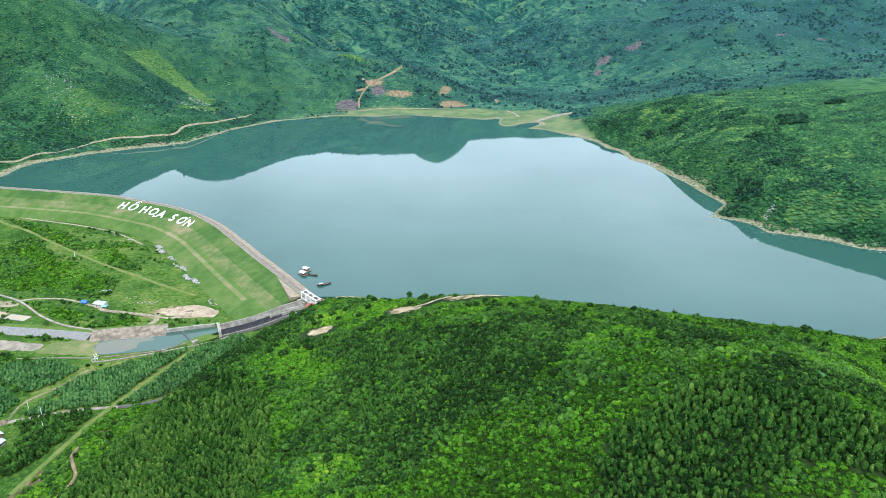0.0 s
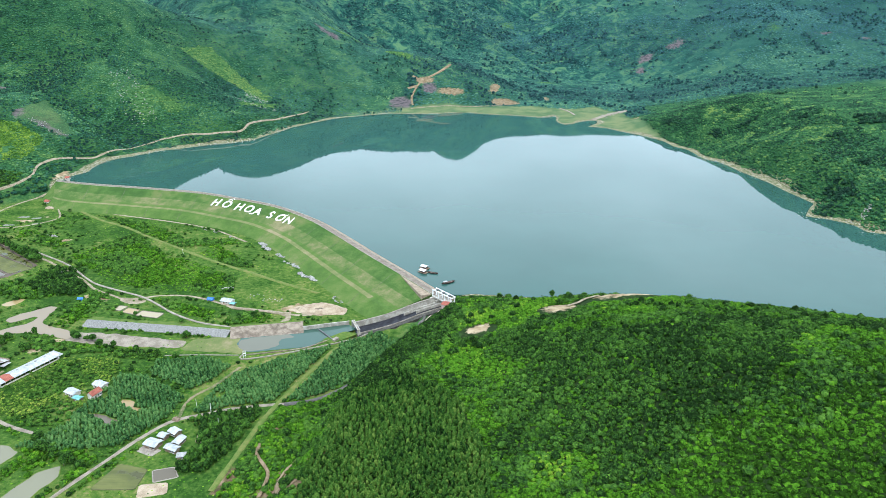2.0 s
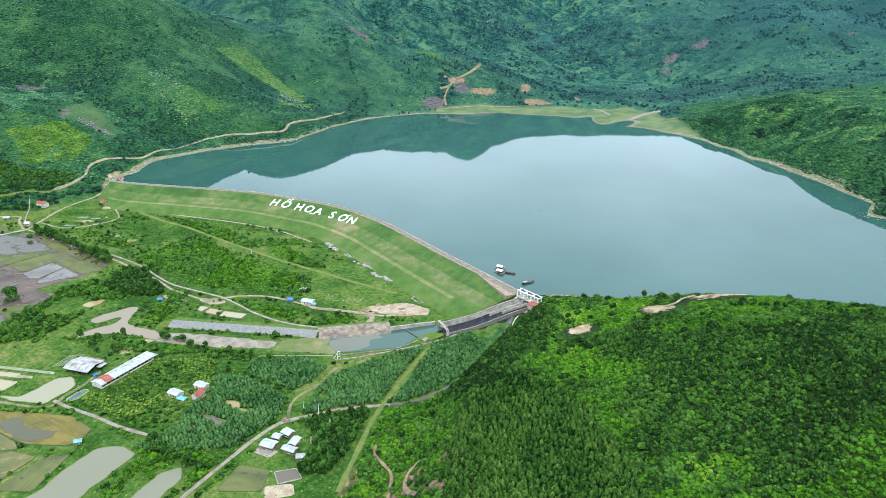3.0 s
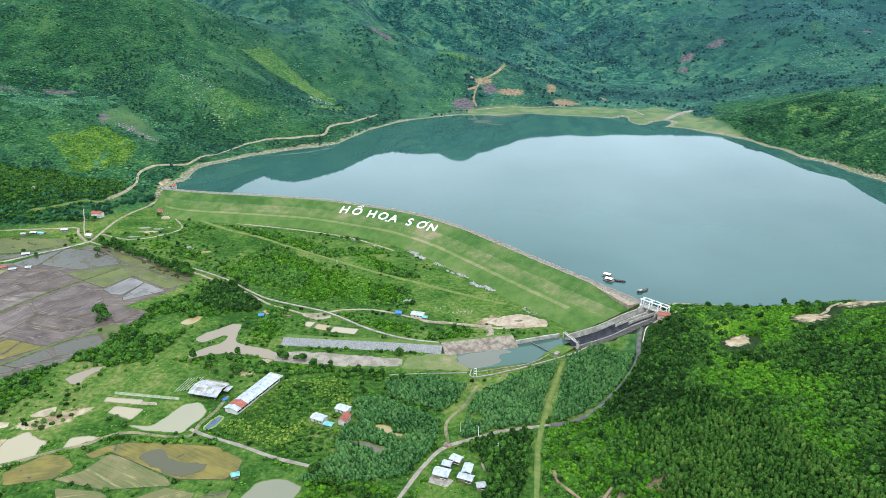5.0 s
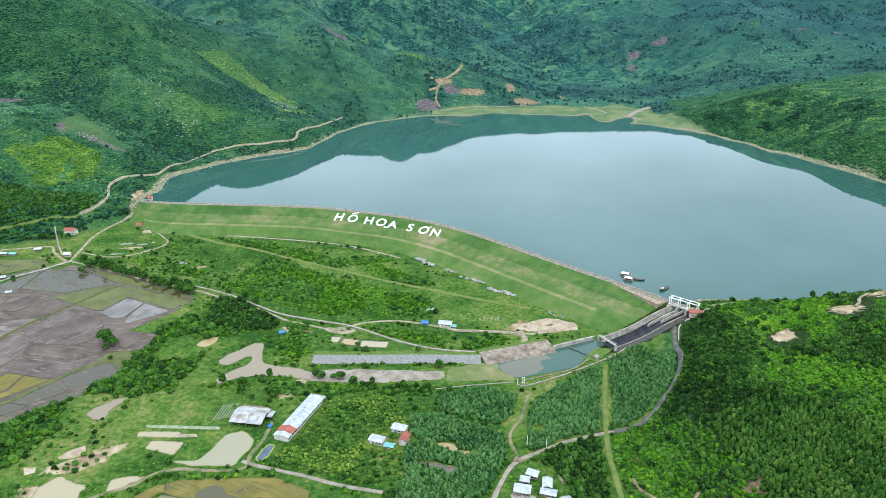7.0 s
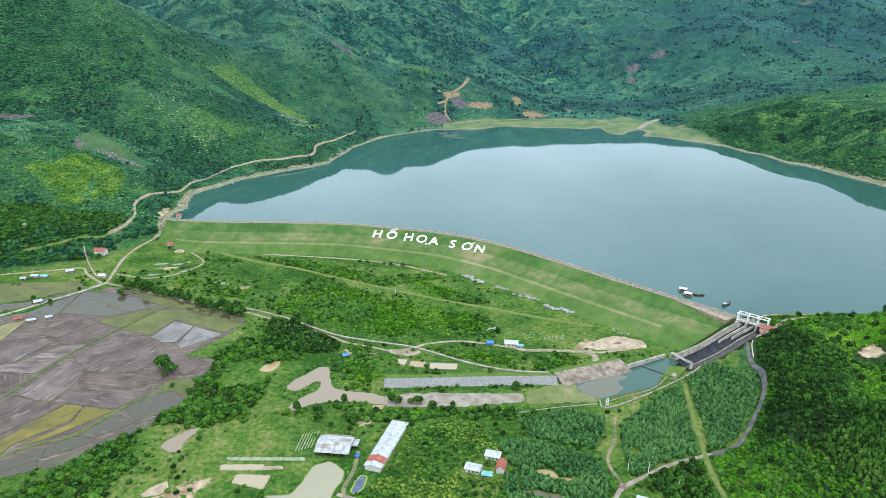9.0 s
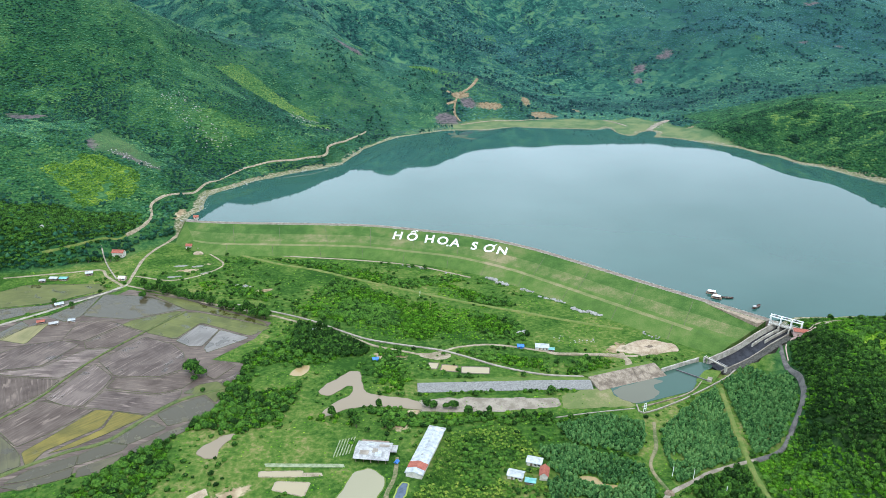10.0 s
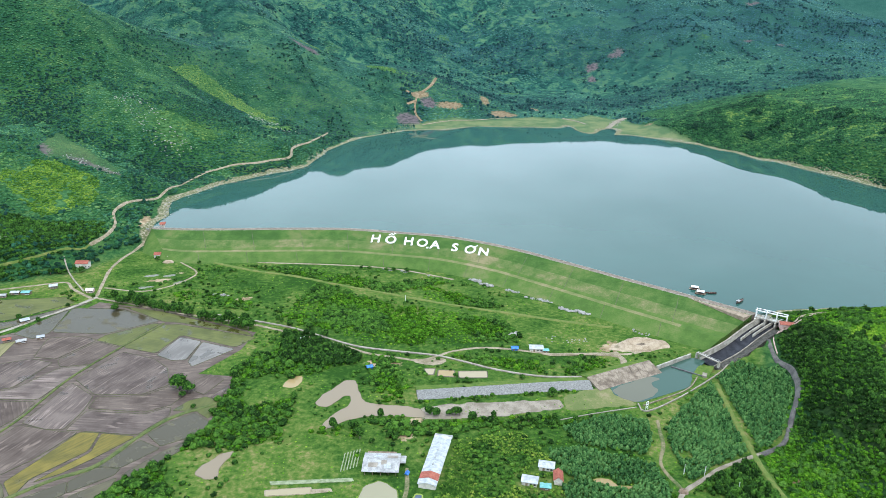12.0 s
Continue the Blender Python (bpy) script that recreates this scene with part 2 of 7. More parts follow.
puddled = field_mat("puddled_mud", (0.15, 0.138, 0.127), (0.22, 0.205, 0.19), 0.0, 0.55, 0.5, 0.15)
flooded = field_mat("flooded_paddy", (0.085, 0.075, 0.05), (0.13, 0.118, 0.07), 0.0, 0.38, 0.3, 0.0)
ripening = field_mat("ripening_rice", (0.098, 0.088, 0.022), (0.2, 0.155, 0.034), 0.0, 0.62, 0.5, 0.1)
stubble = field_mat("stubble_rows", (0.082, 0.104, 0.03), (0.165, 0.14, 0.06), 0.0, None, 0.7, 0.5)
stubble_wet = field_mat("wet_stubble", (0.075, 0.068, 0.045), (0.12, 0.115, 0.06), 0.3, 0.55, 0.5, 0.2)
ripening_pale = field_mat("pale_ripening_rice", (0.15, 0.145, 0.065), (0.24, 0.21, 0.105), 0.0, None, 0.5, 0.1)
sprouting = field_mat("sprouting_paddy", (0.08, 0.092, 0.028), (0.13, 0.14, 0.042), 0.4, 0.56, 0.5, 0.0)
MILKY = water_mat("milky_pond", (0.34, 0.285, 0.18), 0.2, 0.008)
PALE_POND = water_mat("pale_green_pond", (0.28, 0.26, 0.17), 0.2, 0.008)
SILT = water_mat("silty_pond", (0.19, 0.185, 0.122), 0.25, 0.008)
OCHRE = water_mat("ochre_pond", (0.32, 0.235, 0.115), 0.08, 0.008)
DARK_POND = water_mat("dark_pond", (0.13, 0.11, 0.08), 0.06, 0.008)
PADDY_WATER = water_mat("standing_paddy_water", (0.085, 0.08, 0.042), 0.14, 0.008)
MUD = plain_mat("wet_creek_mud", (0.11, 0.085, 0.055), (0.23, 0.18, 0.12), 0.3, 0.8, 0.3, 0.3)
CREEK = water_mat("brown_creek", (0.24, 0.19, 0.13), 0.3, 0.008)
SHALLOWS = water_mat("muddy_shallows", (0.13, 0.13, 0.095), 0.06, 0.008)
POOL = water_mat("green_pool", (0.045, 0.095, 0.075), 0.04, 0.01)

# ---- the lie of the land ----
PLAIN_Z = -18.0
OUTLINE = [(-829, 1096), (-764, 1080), (-655, 1063), (-567, 1046), (-499, 1019), (-427, 984), (-363, 930), (-310, 866), (-263, 805), (-219, 750), (-177, 696), (-110, 700), (-20, 686), (80, 660), (200, 626), (350, 610), (500, 660), (680, 710), (760, 790), (700, 850), (590, 868), (527, 891), (507, 918), (472, 932), (430, 946), (426, 976), (400, 1000), (372, 1014), (393, 1050), (413, 1079), (407, 1111), (398, 1146), (390, 1203), (366, 1279), (352, 1345), (328, 1373), (320, 1449), (298, 1478), (290, 1527), (257, 1590), (209, 1636), (187, 1667), (146, 1680), (160, 1702), (180, 1729), (184, 1752), (172, 1764), (137, 1740), (112, 1708), (92, 1700), (80, 1722), (78, 1760), (86, 1795), (78, 1818), (60, 1800), (36, 1789), (-17, 1807), (-88, 1819), (-158, 1841), (-190, 1829), (-239, 1809), (-311, 1807), (-354, 1806), (-482, 1720), (-555, 1600), (-602, 1465), (-640, 1430), (-678, 1406), (-727, 1364), (-757, 1342), (-790, 1296), (-812, 1270), (-826, 1248), (-824, 1205), (-820, 1168), (-831, 1140), (-834, 1108)]
PLAIN = [(-835, 1085), (-860, 1060), (-905, 1008), (-990, 975), (-1250, 985), (-1700, 900), (-1700, -900), (-330, -900), (-300, 250), (-282, 370), (-266, 460), (-243, 540), (-215, 600), (-190, 640), (-177, 696), (-263, 805), (-363, 930), (-499, 1019), (-655, 1063)]
NEAR_HILLS = [(30, 628, 34, 6), (-60, 270, 75, -16), (100, 300, 220, 89), (180, 330, 75, 53), (-120, 390, 75, -24), (0, 450, 75, 19), (400, 450, 220, 11)]
WEST_HILLS = [(-900, 1110, 110, -25), (520, 1120, 160, 6), (-1040, 1240, 160, 29), (-800, 1370, 70, -50), (560, 1370, 90, 17), (-920, 1430, 70, -23), (350, 1440, 90, -45), (510, 1510, 260, 44), (-1220, 1510, 110, -39), (560, 1510, 90, 3), (-900, 1590, 110, 19), (490, 1650, 90, 23), (-1060, 1670, 110, -9), (-560, 1720, 160, -51), (-740, 1830, 110, -84), (-1140, 1830, 110, 67), (0, 1850, 260, -51), (-440, 1960, 160, -41), (-740, 1990, 110, -22), (-1100, 2100, 450, 89), (700, 2100, 450, 5)]
FAR_HILLS = [(-820, 2150, 110, -100), (-580, 2150, 110, -15), (-320, 2200, 160, 85), (-1400, 2400, 450, 26), (40, 2440, 160, -31), (-850, 2530, 260, 100), (-440, 2560, 160, -52), (880, 2560, 160, 49), (1300, 2700, 450, 94), (-1100, 2700, 450, 117), (-510, 2870, 260, 110), (1530, 2870, 260, 36), (100, 3000, 450, 37), (1020, 3040, 260, 47), (-680, 3040, 260, 58), (-340, 3210, 260, 114), (680, 3210, 260, 41), (1020, 3210, 260, 53), (-500, 3300, 450, 124), (1300, 3300, 450, 107), (170, 3380, 260, 105), (-170, 3380, 260, 114), (510, 3380, 260, 127), (0, 3380, 260, 78), (1300, 3600, 450, 85)]
EAST_HILLS = [(-1350, 1870, 100, 45), (-1700, 2900, 240, 60), (-1480, 2720, 120, 22), (-258, 5560, 430, 1040), (-1085, 1960, 120, 38), (900, 1350, 200, 42), (1200, 1900, 420, 59), (900, 950, 200, 25), (650, 3350, 300, 26), (-1050, 2500, 250, 16), (-600, 2300, 150, 16), (-480, 2950, 220, -1), (-139, 3240, 80, 22), (2300, 3200, 520, 345), (1500, 1100, 400, 173), (-1650, 1250, 330, 138), (-1700, 2100, 500, 83), (-1350, 1900, 220, 153), (-1550, 2300, 300, -53), (-1250, 2700, 260, 112), (2350, 3000, 260, 44)]
SPURS = [(580, 1050, 200, 8), (840, 1050, 200, 44), (-980, 1740, 200, 1), (-720, 1740, 200, 29), (-1240, 1970, 200, -9), (-980, 1970, 200, -1), (-720, 1970, 200, 53), (-200, 1970, 200, 18), (-1500, 2200, 200, -36), (-1240, 2200, 200, -147), (-980, 2200, 200, -10), (-720, 2200, 200, 123), (-460, 2200, 200, -45), (-200, 2200, 200, 26)]
RIDGES = [(-1500, 2430, 200, -21), (-1240, 2430, 200, -36), (-980, 2430, 200, 35), (-720, 2430, 200, -36), (-460, 2430, 200, -59), (320, 2430, 200, -45), (580, 2660, 200, 13), (840, 2660, 200, 23), (60, 2890, 200, -11), (320, 2890, 200, 44), (580, 2890, 200, 37), (-720, 3120, 200, -65), (-200, 3120, 200, -18), (60, 3120, 200, -98), (-460, 3350, 200, 26), (60, 3350, 200, -26), (320, 3350, 200, 23), (-200, 3580, 200, 28), (60, 3580, 200, 34), (320, 3580, 200, 31), (2000, 2980, 190, -98)]
HILLS = NEAR_HILLS + WEST_HILLS + FAR_HILLS + EAST_HILLS + SPURS + RIDGES
TABLE = np.random.RandomState(4).rand(256, 256)


def ease(a, b, v):
    u = np.clip((v - a) / (b - a), 0, 1)
    return u * u * (3 - 2 * u)


def cloud(x, y, size, octaves=4):
    """Smooth noise, about 0 to 1, with its largest lumps as wide as size."""
    total, weight = 0.0, 0.0
    for k in range(octaves):
        u, v = x / size * 2**k + 37.3 * k, y / size * 2**k + 91.7 * k
        i, j = np.floor(u).astype(int), np.floor(v).astype(int)
        f, g = u - i, v - j
        f, g = f * f * (3 - 2 * f), g * g * (3 - 2 * g)
        t = lambda a, b: TABLE[(i + a) % 256, (j + b) % 256]
        total = total + (t(0, 0) * (1 - f) * (1 - g) + t(1, 0) * f * (1 - g) + t(0, 1) * (1 - f) * g + t(1, 1) * f * g) * 0.5**k
        weight += 0.5**k
    return total / weight


def inside(poly, x, y):
    """Distance to a polygon's edge, below zero inside it."""
    x, y = np.asarray(x, float), np.asarray(y, float)
    d, odd = np.full(x.shape, 1e9), np.zeros(x.shape, bool)
    for k in range(len(poly)):
        (ax, ay), (bx, by) = poly[k - 1][:2], poly[k][:2]
        ex, ey = bx - ax, by - ay
        t = np.clip(((x - ax) * ex + (y - ay) * ey) / (ex * ex + ey * ey + 1e-9), 0, 1)
        d = np.minimum(d, np.hypot(x - ax - t * ex, y - ay - t * ey))
        odd ^= ((ay > y) != (by > y)) & (x < ex * (y - ay) / (ey if ey else 1e-9) + ax)
    return np.where(odd, -d, d)


def near_line(line, x, y):
    """Distance to an open line and how far along it, 0 to 1."""
    d, along, n = np.full(np.shape(x), 1e9), np.zeros(np.shape(x)), len(line) - 1
    for k in range(n):
        (ax, ay), (bx, by) = line[k][:2], line[k + 1][:2]
        ex, ey = bx - ax, by - ay
        t = np.clip(((x - ax) * ex + (y - ay) * ey) / (ex * ex + ey * ey), 0, 1)
        e = np.hypot(x - ax - t * ex, y - ay - t * ey)
        along, d = np.where(e < d, (k + t) / n, along), np.minimum(d, e)
    return d, along


CHUTE = [(-161, 674, 0.5), (-188, 664, -5.0), (-219, 651.5, -13.0), (-253, 640.5, -18.6)]


def land(x, y):
    x, y = np.asarray(x, float), np.asarray(y, float)
    lake, plain = inside(OUTLINE, x, y), inside(PLAIN, x, y)
    mask = ease(0, 70, lake) * ease(-5, 60, plain)
    wob = cloud(x, y, 60, 3) - 0.5
    base = np.where(lake < 0, np.maximum(-12, 0.15 * lake), np.minimum(0.10 * lake, 6)) + 2.2 * wob * ease(30, 0, np.abs(lake))
    k = ease(0, 40, plain)
    base = base * k + PLAIN_Z * (1 - k)
    up = sum(h * np.exp(-((x - a) ** 2 + (y - b) ** 2) / (2.0 * r * r)) for a, b, r, h in HILLS)
    rugged = (1 - np.abs(2 * cloud(x + 300, y, 260, 4) - 1)) - 0.72
    up = up + rugged * np.clip(0.16 * up, 0, 26) + wob * 3
    z = base + mask * up
    z = np.where((lake > 0) & (plain > 60), np.maximum(z, np.minimum(0.05 * lake, 2.0)), z)  # no dry ground lies below the water
    d, along = near_line(CHUTE, x, y)
    floor = np.interp(along, [0, 1 / 3, 2 / 3, 1], [c[2] for c in CHUTE]) - 2.0
    z = np.where(d < 24, np.minimum(z, floor + np.maximum(0, d - 15) * 1.4), z)
    south = 32 * (x + 160) - 94 * (y - 679) > 0  # a bank of fill between the chute and the road
    return np.where(south & (d > 14) & (d < 70) & (along < 0.97), np.maximum(z, floor + 3.4 - 0.28 * np.maximum(0, d - 16)), z)


def axis(*spans):
    out = [np.arange(a, b, s) for a, b, s in spans]
    return np.concatenate(out)


XS = axis((-4300, -2200, 150), (-2200, -1300, 30), (-1300, -1050, 12), (-1050, 460, 7), (460, 800, 12), (800, 1900, 30), (1900, 4401, 150))
YS = axis((-2000, -200, 150), (-200, 180, 30), (180, 1150, 7), (1150, 2300, 12), (2300, 3700, 24), (3700, 4700, 120), (4700, 6701, 100))
GX, GY = np.meshgrid(XS, YS, indexing="ij")
GZ = land(GX, GY)


def height(x, y):
    """Height of the built ground, straight between its grid points."""
    x, y = np.asarray(x, float), np.asarray(y, float)
    i, j = np.clip(np.searchsorted(XS, x) - 1, 0, len(XS) - 2), np.clip(np.searchsorted(YS, y) - 1, 0, len(YS) - 2)
    f, g = (x - XS[i]) / (XS[i + 1] - XS[i]), (y - YS[j]) / (YS[j + 1] - YS[j])
    return GZ[i, j] * (1 - f) * (1 - g) + GZ[i + 1, j] * f * (1 - g) + GZ[i, j + 1] * (1 - f) * g + GZ[i + 1, j + 1] * f * g


def mesh_of(name, verts, faces, mat, smooth=False, **attrs):
    """A mesh from arrays of corners and of equal-sided faces, with float attributes by corner."""
    verts, faces = np.asarray(verts, np.float32) * K, np.asarray(faces, np.int32)
    me = bpy.data.meshes.new(name)
    n, k = faces.shape
    me.vertices.add(len(verts))
    me.vertices.foreach_set("co", verts.ravel())
    me.loops.add(n * k)
    me.loops.foreach_set("vertex_index", faces.ravel())
    me.polygons.add(n)
    me.polygons.foreach_set("loop_start", np.arange(0, n * k, k, dtype=np.int32))
    me.polygons.foreach_set("use_smooth", np.full(n, smooth))
    for key, values in attrs.items():
        me.attributes.new(key, "FLOAT", "POINT").data.foreach_set("value", np.asarray(values, np.float32).ravel())
    me.update(calc_edges=True)
    me.validate()
    me.materials.append(mat)
    return me


def spots(x, y, rows):
    """How much a place lies in one of some oval spots: x, y, half length, half width, turn in degrees."""
    v = np.zeros(np.shape(x))
    for a, b, l, w, turn in rows:
        c, s = math.cos(radians(turn)), math.sin(radians(turn))
        u, q = ((x - a) * c + (y - b) * s) / l, (-(x - a) * s + (y - b) * c) / w
        v = np.maximum(v, np.exp(-1.1 * (u * u + q * q) ** 2))
    return v


BARE = [(-196, 1992, 42, 20, 12), (-272, 2030, 30, 17, 20), (-40, 1990, 48, 34, 35), (85, 2085, 9, 38, 0), (-70, 2085, 13, 52, -12), (-845, 1140, 8, 20, 0), (-125, 557, 14, 10, 30), (-54, 584, 16, 15, 0), (-237, 388, 9, 12, 30), (-290, 466, 8, 3, 10), (-266, 405, 9, 17, 30), (-276, 388, 22, 6, 0), (-250, 362, 26, 5, -50), (-311, 400, 6, 22, 0), (20, 612, 38, 13, 10), (270, 1745, 30, 10, 40)] + [(-800, 955, 15, 5, 0), (-780, 975, 8, 4, 0), (-700, 880, 12, 4, -20), (-505, 800, 10, 4, -30), (-330, 690, 14, 9, 20), (-560, 700, 20, 6, -20), (-705, 500, 22, 8, 20), (-690, 512, 16, 5, 30), (-725, 470, 14, 6, 0), (-560, 582, 9, 5, 0), (-548, 598, 7, 4, 0)]
ROCK = [(-572, 2166, 46, 18, -20), (-256, 1995, 26, 26, 0), (-326, 1900, 32, 44, 0), (-942, 1283, 52, 9, -22), (-1013, 1312, 9, 34, 20), (590, 2610, 40, 24, 30), (480, 2575, 36, 20, 20), (450, 2500, 26, 16, 60), (1035, 2467, 28, 12, 0),
        (1166, 2450, 30, 9, 0), (1327, 2884, 40, 16, 0), (-1180, 1480, 40, 20, 0), (-1240, 1420, 30, 14, 0)]
SPUR_BRIGHT = [(412, 1600, 26, 46, 0), (448, 1540, 26, 20, 0), (527, 1544, 60, 24, 40), (590, 1620, 70, 40, 40), (690, 1568, 80, 22, 45), (562, 1473, 34, 30, 0), (400, 1411, 40, 20, 20), (440, 1358, 40, 24, 0), (413, 1220, 20, 40, 0), (490, 1280, 40, 40, 0), (585, 1100, 50, 30, 30)]
SPUR_TREES = [(592, 1292, 34, 26, 0), (525, 1383, 26, 18, 0), (447, 1563, 18, 16, 0), (387, 1501, 14, 16, 0), (450, 1489, 24, 18, 0), (722, 1408, 18, 12, 0), (494, 1115, 11, 8, 0), (447, 1176, 11, 9, 0), (512, 1253, 16, 12, 0), (328, 1603, 18, 15, 0), (645, 1845, 40, 20, 0), (440, 1060, 26, 40, -20)]
GLADE = [(466, 985), (491, 1000), (538, 962), (575, 938), (569, 919), (530, 936), (480, 948), (455, 965)]
CLEARED = [(-1026, 1363), (-1021, 1418), (-981, 1378), (-930, 1330), (-903, 1286), (-913, 1265), (-951, 1292), (-1000, 1280)]
CROP_PLOT = [(-1052, 1176), (-1035, 1196), (-1015, 1206), (-1010, 1250), (-992, 1268), (-958, 1246), (-928, 1238), (-912, 1206), (-921, 1158), (-943, 1122), (-964, 1094), (-984, 1112), (-1008, 1142), (-1029, 1164)]
CROP_STRIP = [(-890, 1825), (-839, 1903), (-807, 1892), (-774, 1878), (-730, 1859), (-656, 1806), (-706, 1806), (-772, 1822), (-841, 1820)]
LUSH = [(-690, 1800, 50, 16, -30), (-325, 2150, 110, 24, -28), (-160, 554, 30, 26, 0),
        (203, 326, 60, 30, -20), (-540, 2240, 80, 14, 10), (-830, 1520, 70, 22, -25), (-660, 1690, 30, 70, -20), (-850, 1490, 56, 26, -49), (-460, 2600, 60, 14, 0), (-385, 2598, 26, 16, 0), (125, 2640, 26, 14, 0), (225, 2590, 40, 16, 0), (130, 2440, 46, 22, 0), (6, 2980, 40, 18, 0), (890, 2500, 40, 60, 20)]


MEADOW = [(-460, 1780), (-347, 1856), (-301, 1869), (-217, 1908), (-135, 1928), (-39, 1935), (32, 1955), (99, 1920), (147, 1919), (208, 1950), (225, 1896), (273, 1880), (263, 1780), (280, 1739), (276, 1686), (279, 1635), (290, 1560), (220, 1560), (100, 1600), (0, 1700), (-300, 1770)]


def in_plot(poly, x, y):
    """How much a place lies in a plot with somewhat uneven edges."""
    return ease(6, -6, inside(poly, x, y) + 16 * (cloud(x + 31, y, 24, 3) - 0.5))


def beach(x, y):
    """How much wider than elsewhere the bare shore is, in plan units: below the hillside road and along the spur."""
    return 7 * ease(-600, -700, x) * ease(1480, 1400, y) + 6 * ease(250, 290, x) * ease(1130, 1200, y) * ease(1680, 1580, y)


def meadow_at(x, y, lake):
    """The open grass at the head of the lake."""
    return ease(10, -10, inside(MEADOW, x, y) + 26 * (cloud(x, y, 50, 3) - 0.5)) * (lake > 0)


def build_ground():
    n, m = GX.shape
    idx = np.arange(n * m).reshape(n, m)
    quads = np.stack([idx[:-1, :-1], idx[1:, :-1], idx[1:, 1:], idx[:-1, 1:]], -1).reshape(-1, 4)
    x, y, z = GX.ravel(), GY.ravel(), GZ.ravel()
    lake, plain = inside(OUTLINE, x, y), inside(PLAIN, x, y)
    meadow = np.maximum(meadow_at(x, y, lake), 0.35 * in_plot(CLEARED, x, y))
    # far and the haze attribute beside it set how hazy the ground colour is
    me = mesh_of("ground", np.stack([x, y, z], -1), quads, GROUND, True, flat=ease(10, -15, plain), far=ease(1500, 2500, y), remote_haze=ease(1900, 2600, y) * ease(100, 900, x),
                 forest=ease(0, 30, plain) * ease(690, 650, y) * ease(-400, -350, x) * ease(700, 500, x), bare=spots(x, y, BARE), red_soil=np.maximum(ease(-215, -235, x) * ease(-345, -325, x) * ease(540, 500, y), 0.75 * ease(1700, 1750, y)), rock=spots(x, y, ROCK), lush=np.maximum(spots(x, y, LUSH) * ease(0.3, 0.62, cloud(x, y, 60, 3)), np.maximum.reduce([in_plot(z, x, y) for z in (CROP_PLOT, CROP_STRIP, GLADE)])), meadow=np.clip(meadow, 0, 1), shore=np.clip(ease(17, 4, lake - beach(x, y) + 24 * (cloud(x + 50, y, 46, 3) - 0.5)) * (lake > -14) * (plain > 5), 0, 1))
    tagged(new("ground", me), "green hills, lake shore and flat valley floor", "ground", kind="structure")


build_ground()


def rounded(poly, *cuts):
    """A polygon, widened a little for each time that its corners are cut round."""
    for c in cuts or (0.2, 0.25):
        out = []
        for k in range(len(poly)):
            (ax, ay), (bx, by) = poly[k - 1], poly[k]
            out += [(ax + c * (bx - ax), ay + c * (by - ay)), (bx + c * (ax - bx), by + c * (ay - by))]
        poly = out
    return poly


def curve(line, step):
    """Places at even steps along a smooth line through some points."""
    p = np.array(line, float)
    q = np.vstack([2 * p[0] - p[1], p, 2 * p[-1] - p[-2]])
    t = np.linspace(0, 1, 24)[:-1, None]
    out = [0.5 * (2 * q[k] + (q[k + 1] - q[k - 1]) * t + (2 * q[k - 1] - 5 * q[k] + 4 * q[k + 1] - q[k + 2]) * t**2 + (3 * q[k] - q[k - 1] - 3 * q[k + 1] + q[k + 2]) * t**3) for k in range(1, len(q) - 2)]
    out = np.vstack(out + [p[-1:]])
    s = np.concatenate([[0], np.cumsum(np.hypot(*np.diff(out[:, :2], axis=0).T))])
    at = np.linspace(0, s[-1], max(2, int(s[-1] / step) + 1))
    return np.stack([np.interp(at, s, c) for c in out.T], -1)


def sides(pts):
    """The direction along a line at each of its points, and to its right."""
    t = np.gradient(pts[:, :2], axis=0)
    t /= np.linalg.norm(t, axis=1)[:, None]
    return t, np.stack([t[:, 1], -t[:, 0]], -1)


def part(name, data, mat, parent, label=""):
    """One mesh object from a bmesh or a mesh, under a thing or a part of it."""
    if isinstance(data, bmesh.types.BMesh):
        bm, data = data, bpy.data.meshes.new(name)
        bmesh.ops.recalc_face_normals(bm, faces=bm.faces)
        bmesh.ops.scale(bm, vec=(K, K, K), verts=bm.verts)
        bm.to_mesh(data)
        bm.free()
        data.materials.append(mat)
    ob = new(name, data)
    ob.parent = parent
    return tagged(ob, label)


def placed(m):
    """A pose of the plan in metres."""
    m = m.copy()
    m.translation *= K
    return m


def thing(name, m, label, category, group="", kind=""):
    ob = new(name)
    ob.empty_display_size = 1
    ob.matrix_world = placed(m)
    return tagged(ob, label, category, group, kind)


def swept(pts, section, zs=None, right=None):
    """A closed solid with the section (offset to the right, height) carried along a line."""
    right = sides(pts)[1] if right is None else right
    n, k = len(pts), len(section)
    v = np.zeros((n, k, 3))
    for j, (o, z) in enumerate(section):
        v[:, j, :2] = pts[:, :2] + right * o
        v[:, j, 2] = z + (0 if zs is None else zs)
    bm = bmesh.new()
    vs = [bm.verts.new(c) for c in v.reshape(-1, 3)]
    for i in range(n - 1):
        for j in range(k):
            a, b = i * k + j, i * k + (j + 1) % k
            bm.faces.new((vs[a], vs[b], vs[b + k], vs[a + k]))
    bm.faces.new(vs[:k])
    bm.faces.new(vs[-k:][::-1])
    return bm


def slab(poly, low, top):
    bm = bmesh.new()
    a, b = [bm.verts.new((x, y, low)) for x, y in poly], [bm.verts.new((x, y, top)) for x, y in poly]
    for i, j, k in tessellate_polygon([[Vector((x, y, 0)) for x, y in poly]]):
        bm.faces.new((b[i], b[j], b[k]))
    for k in range(len(poly)):
        bm.faces.new((a[k - 1], a[k], b[k], b[k - 1]))
    return bm


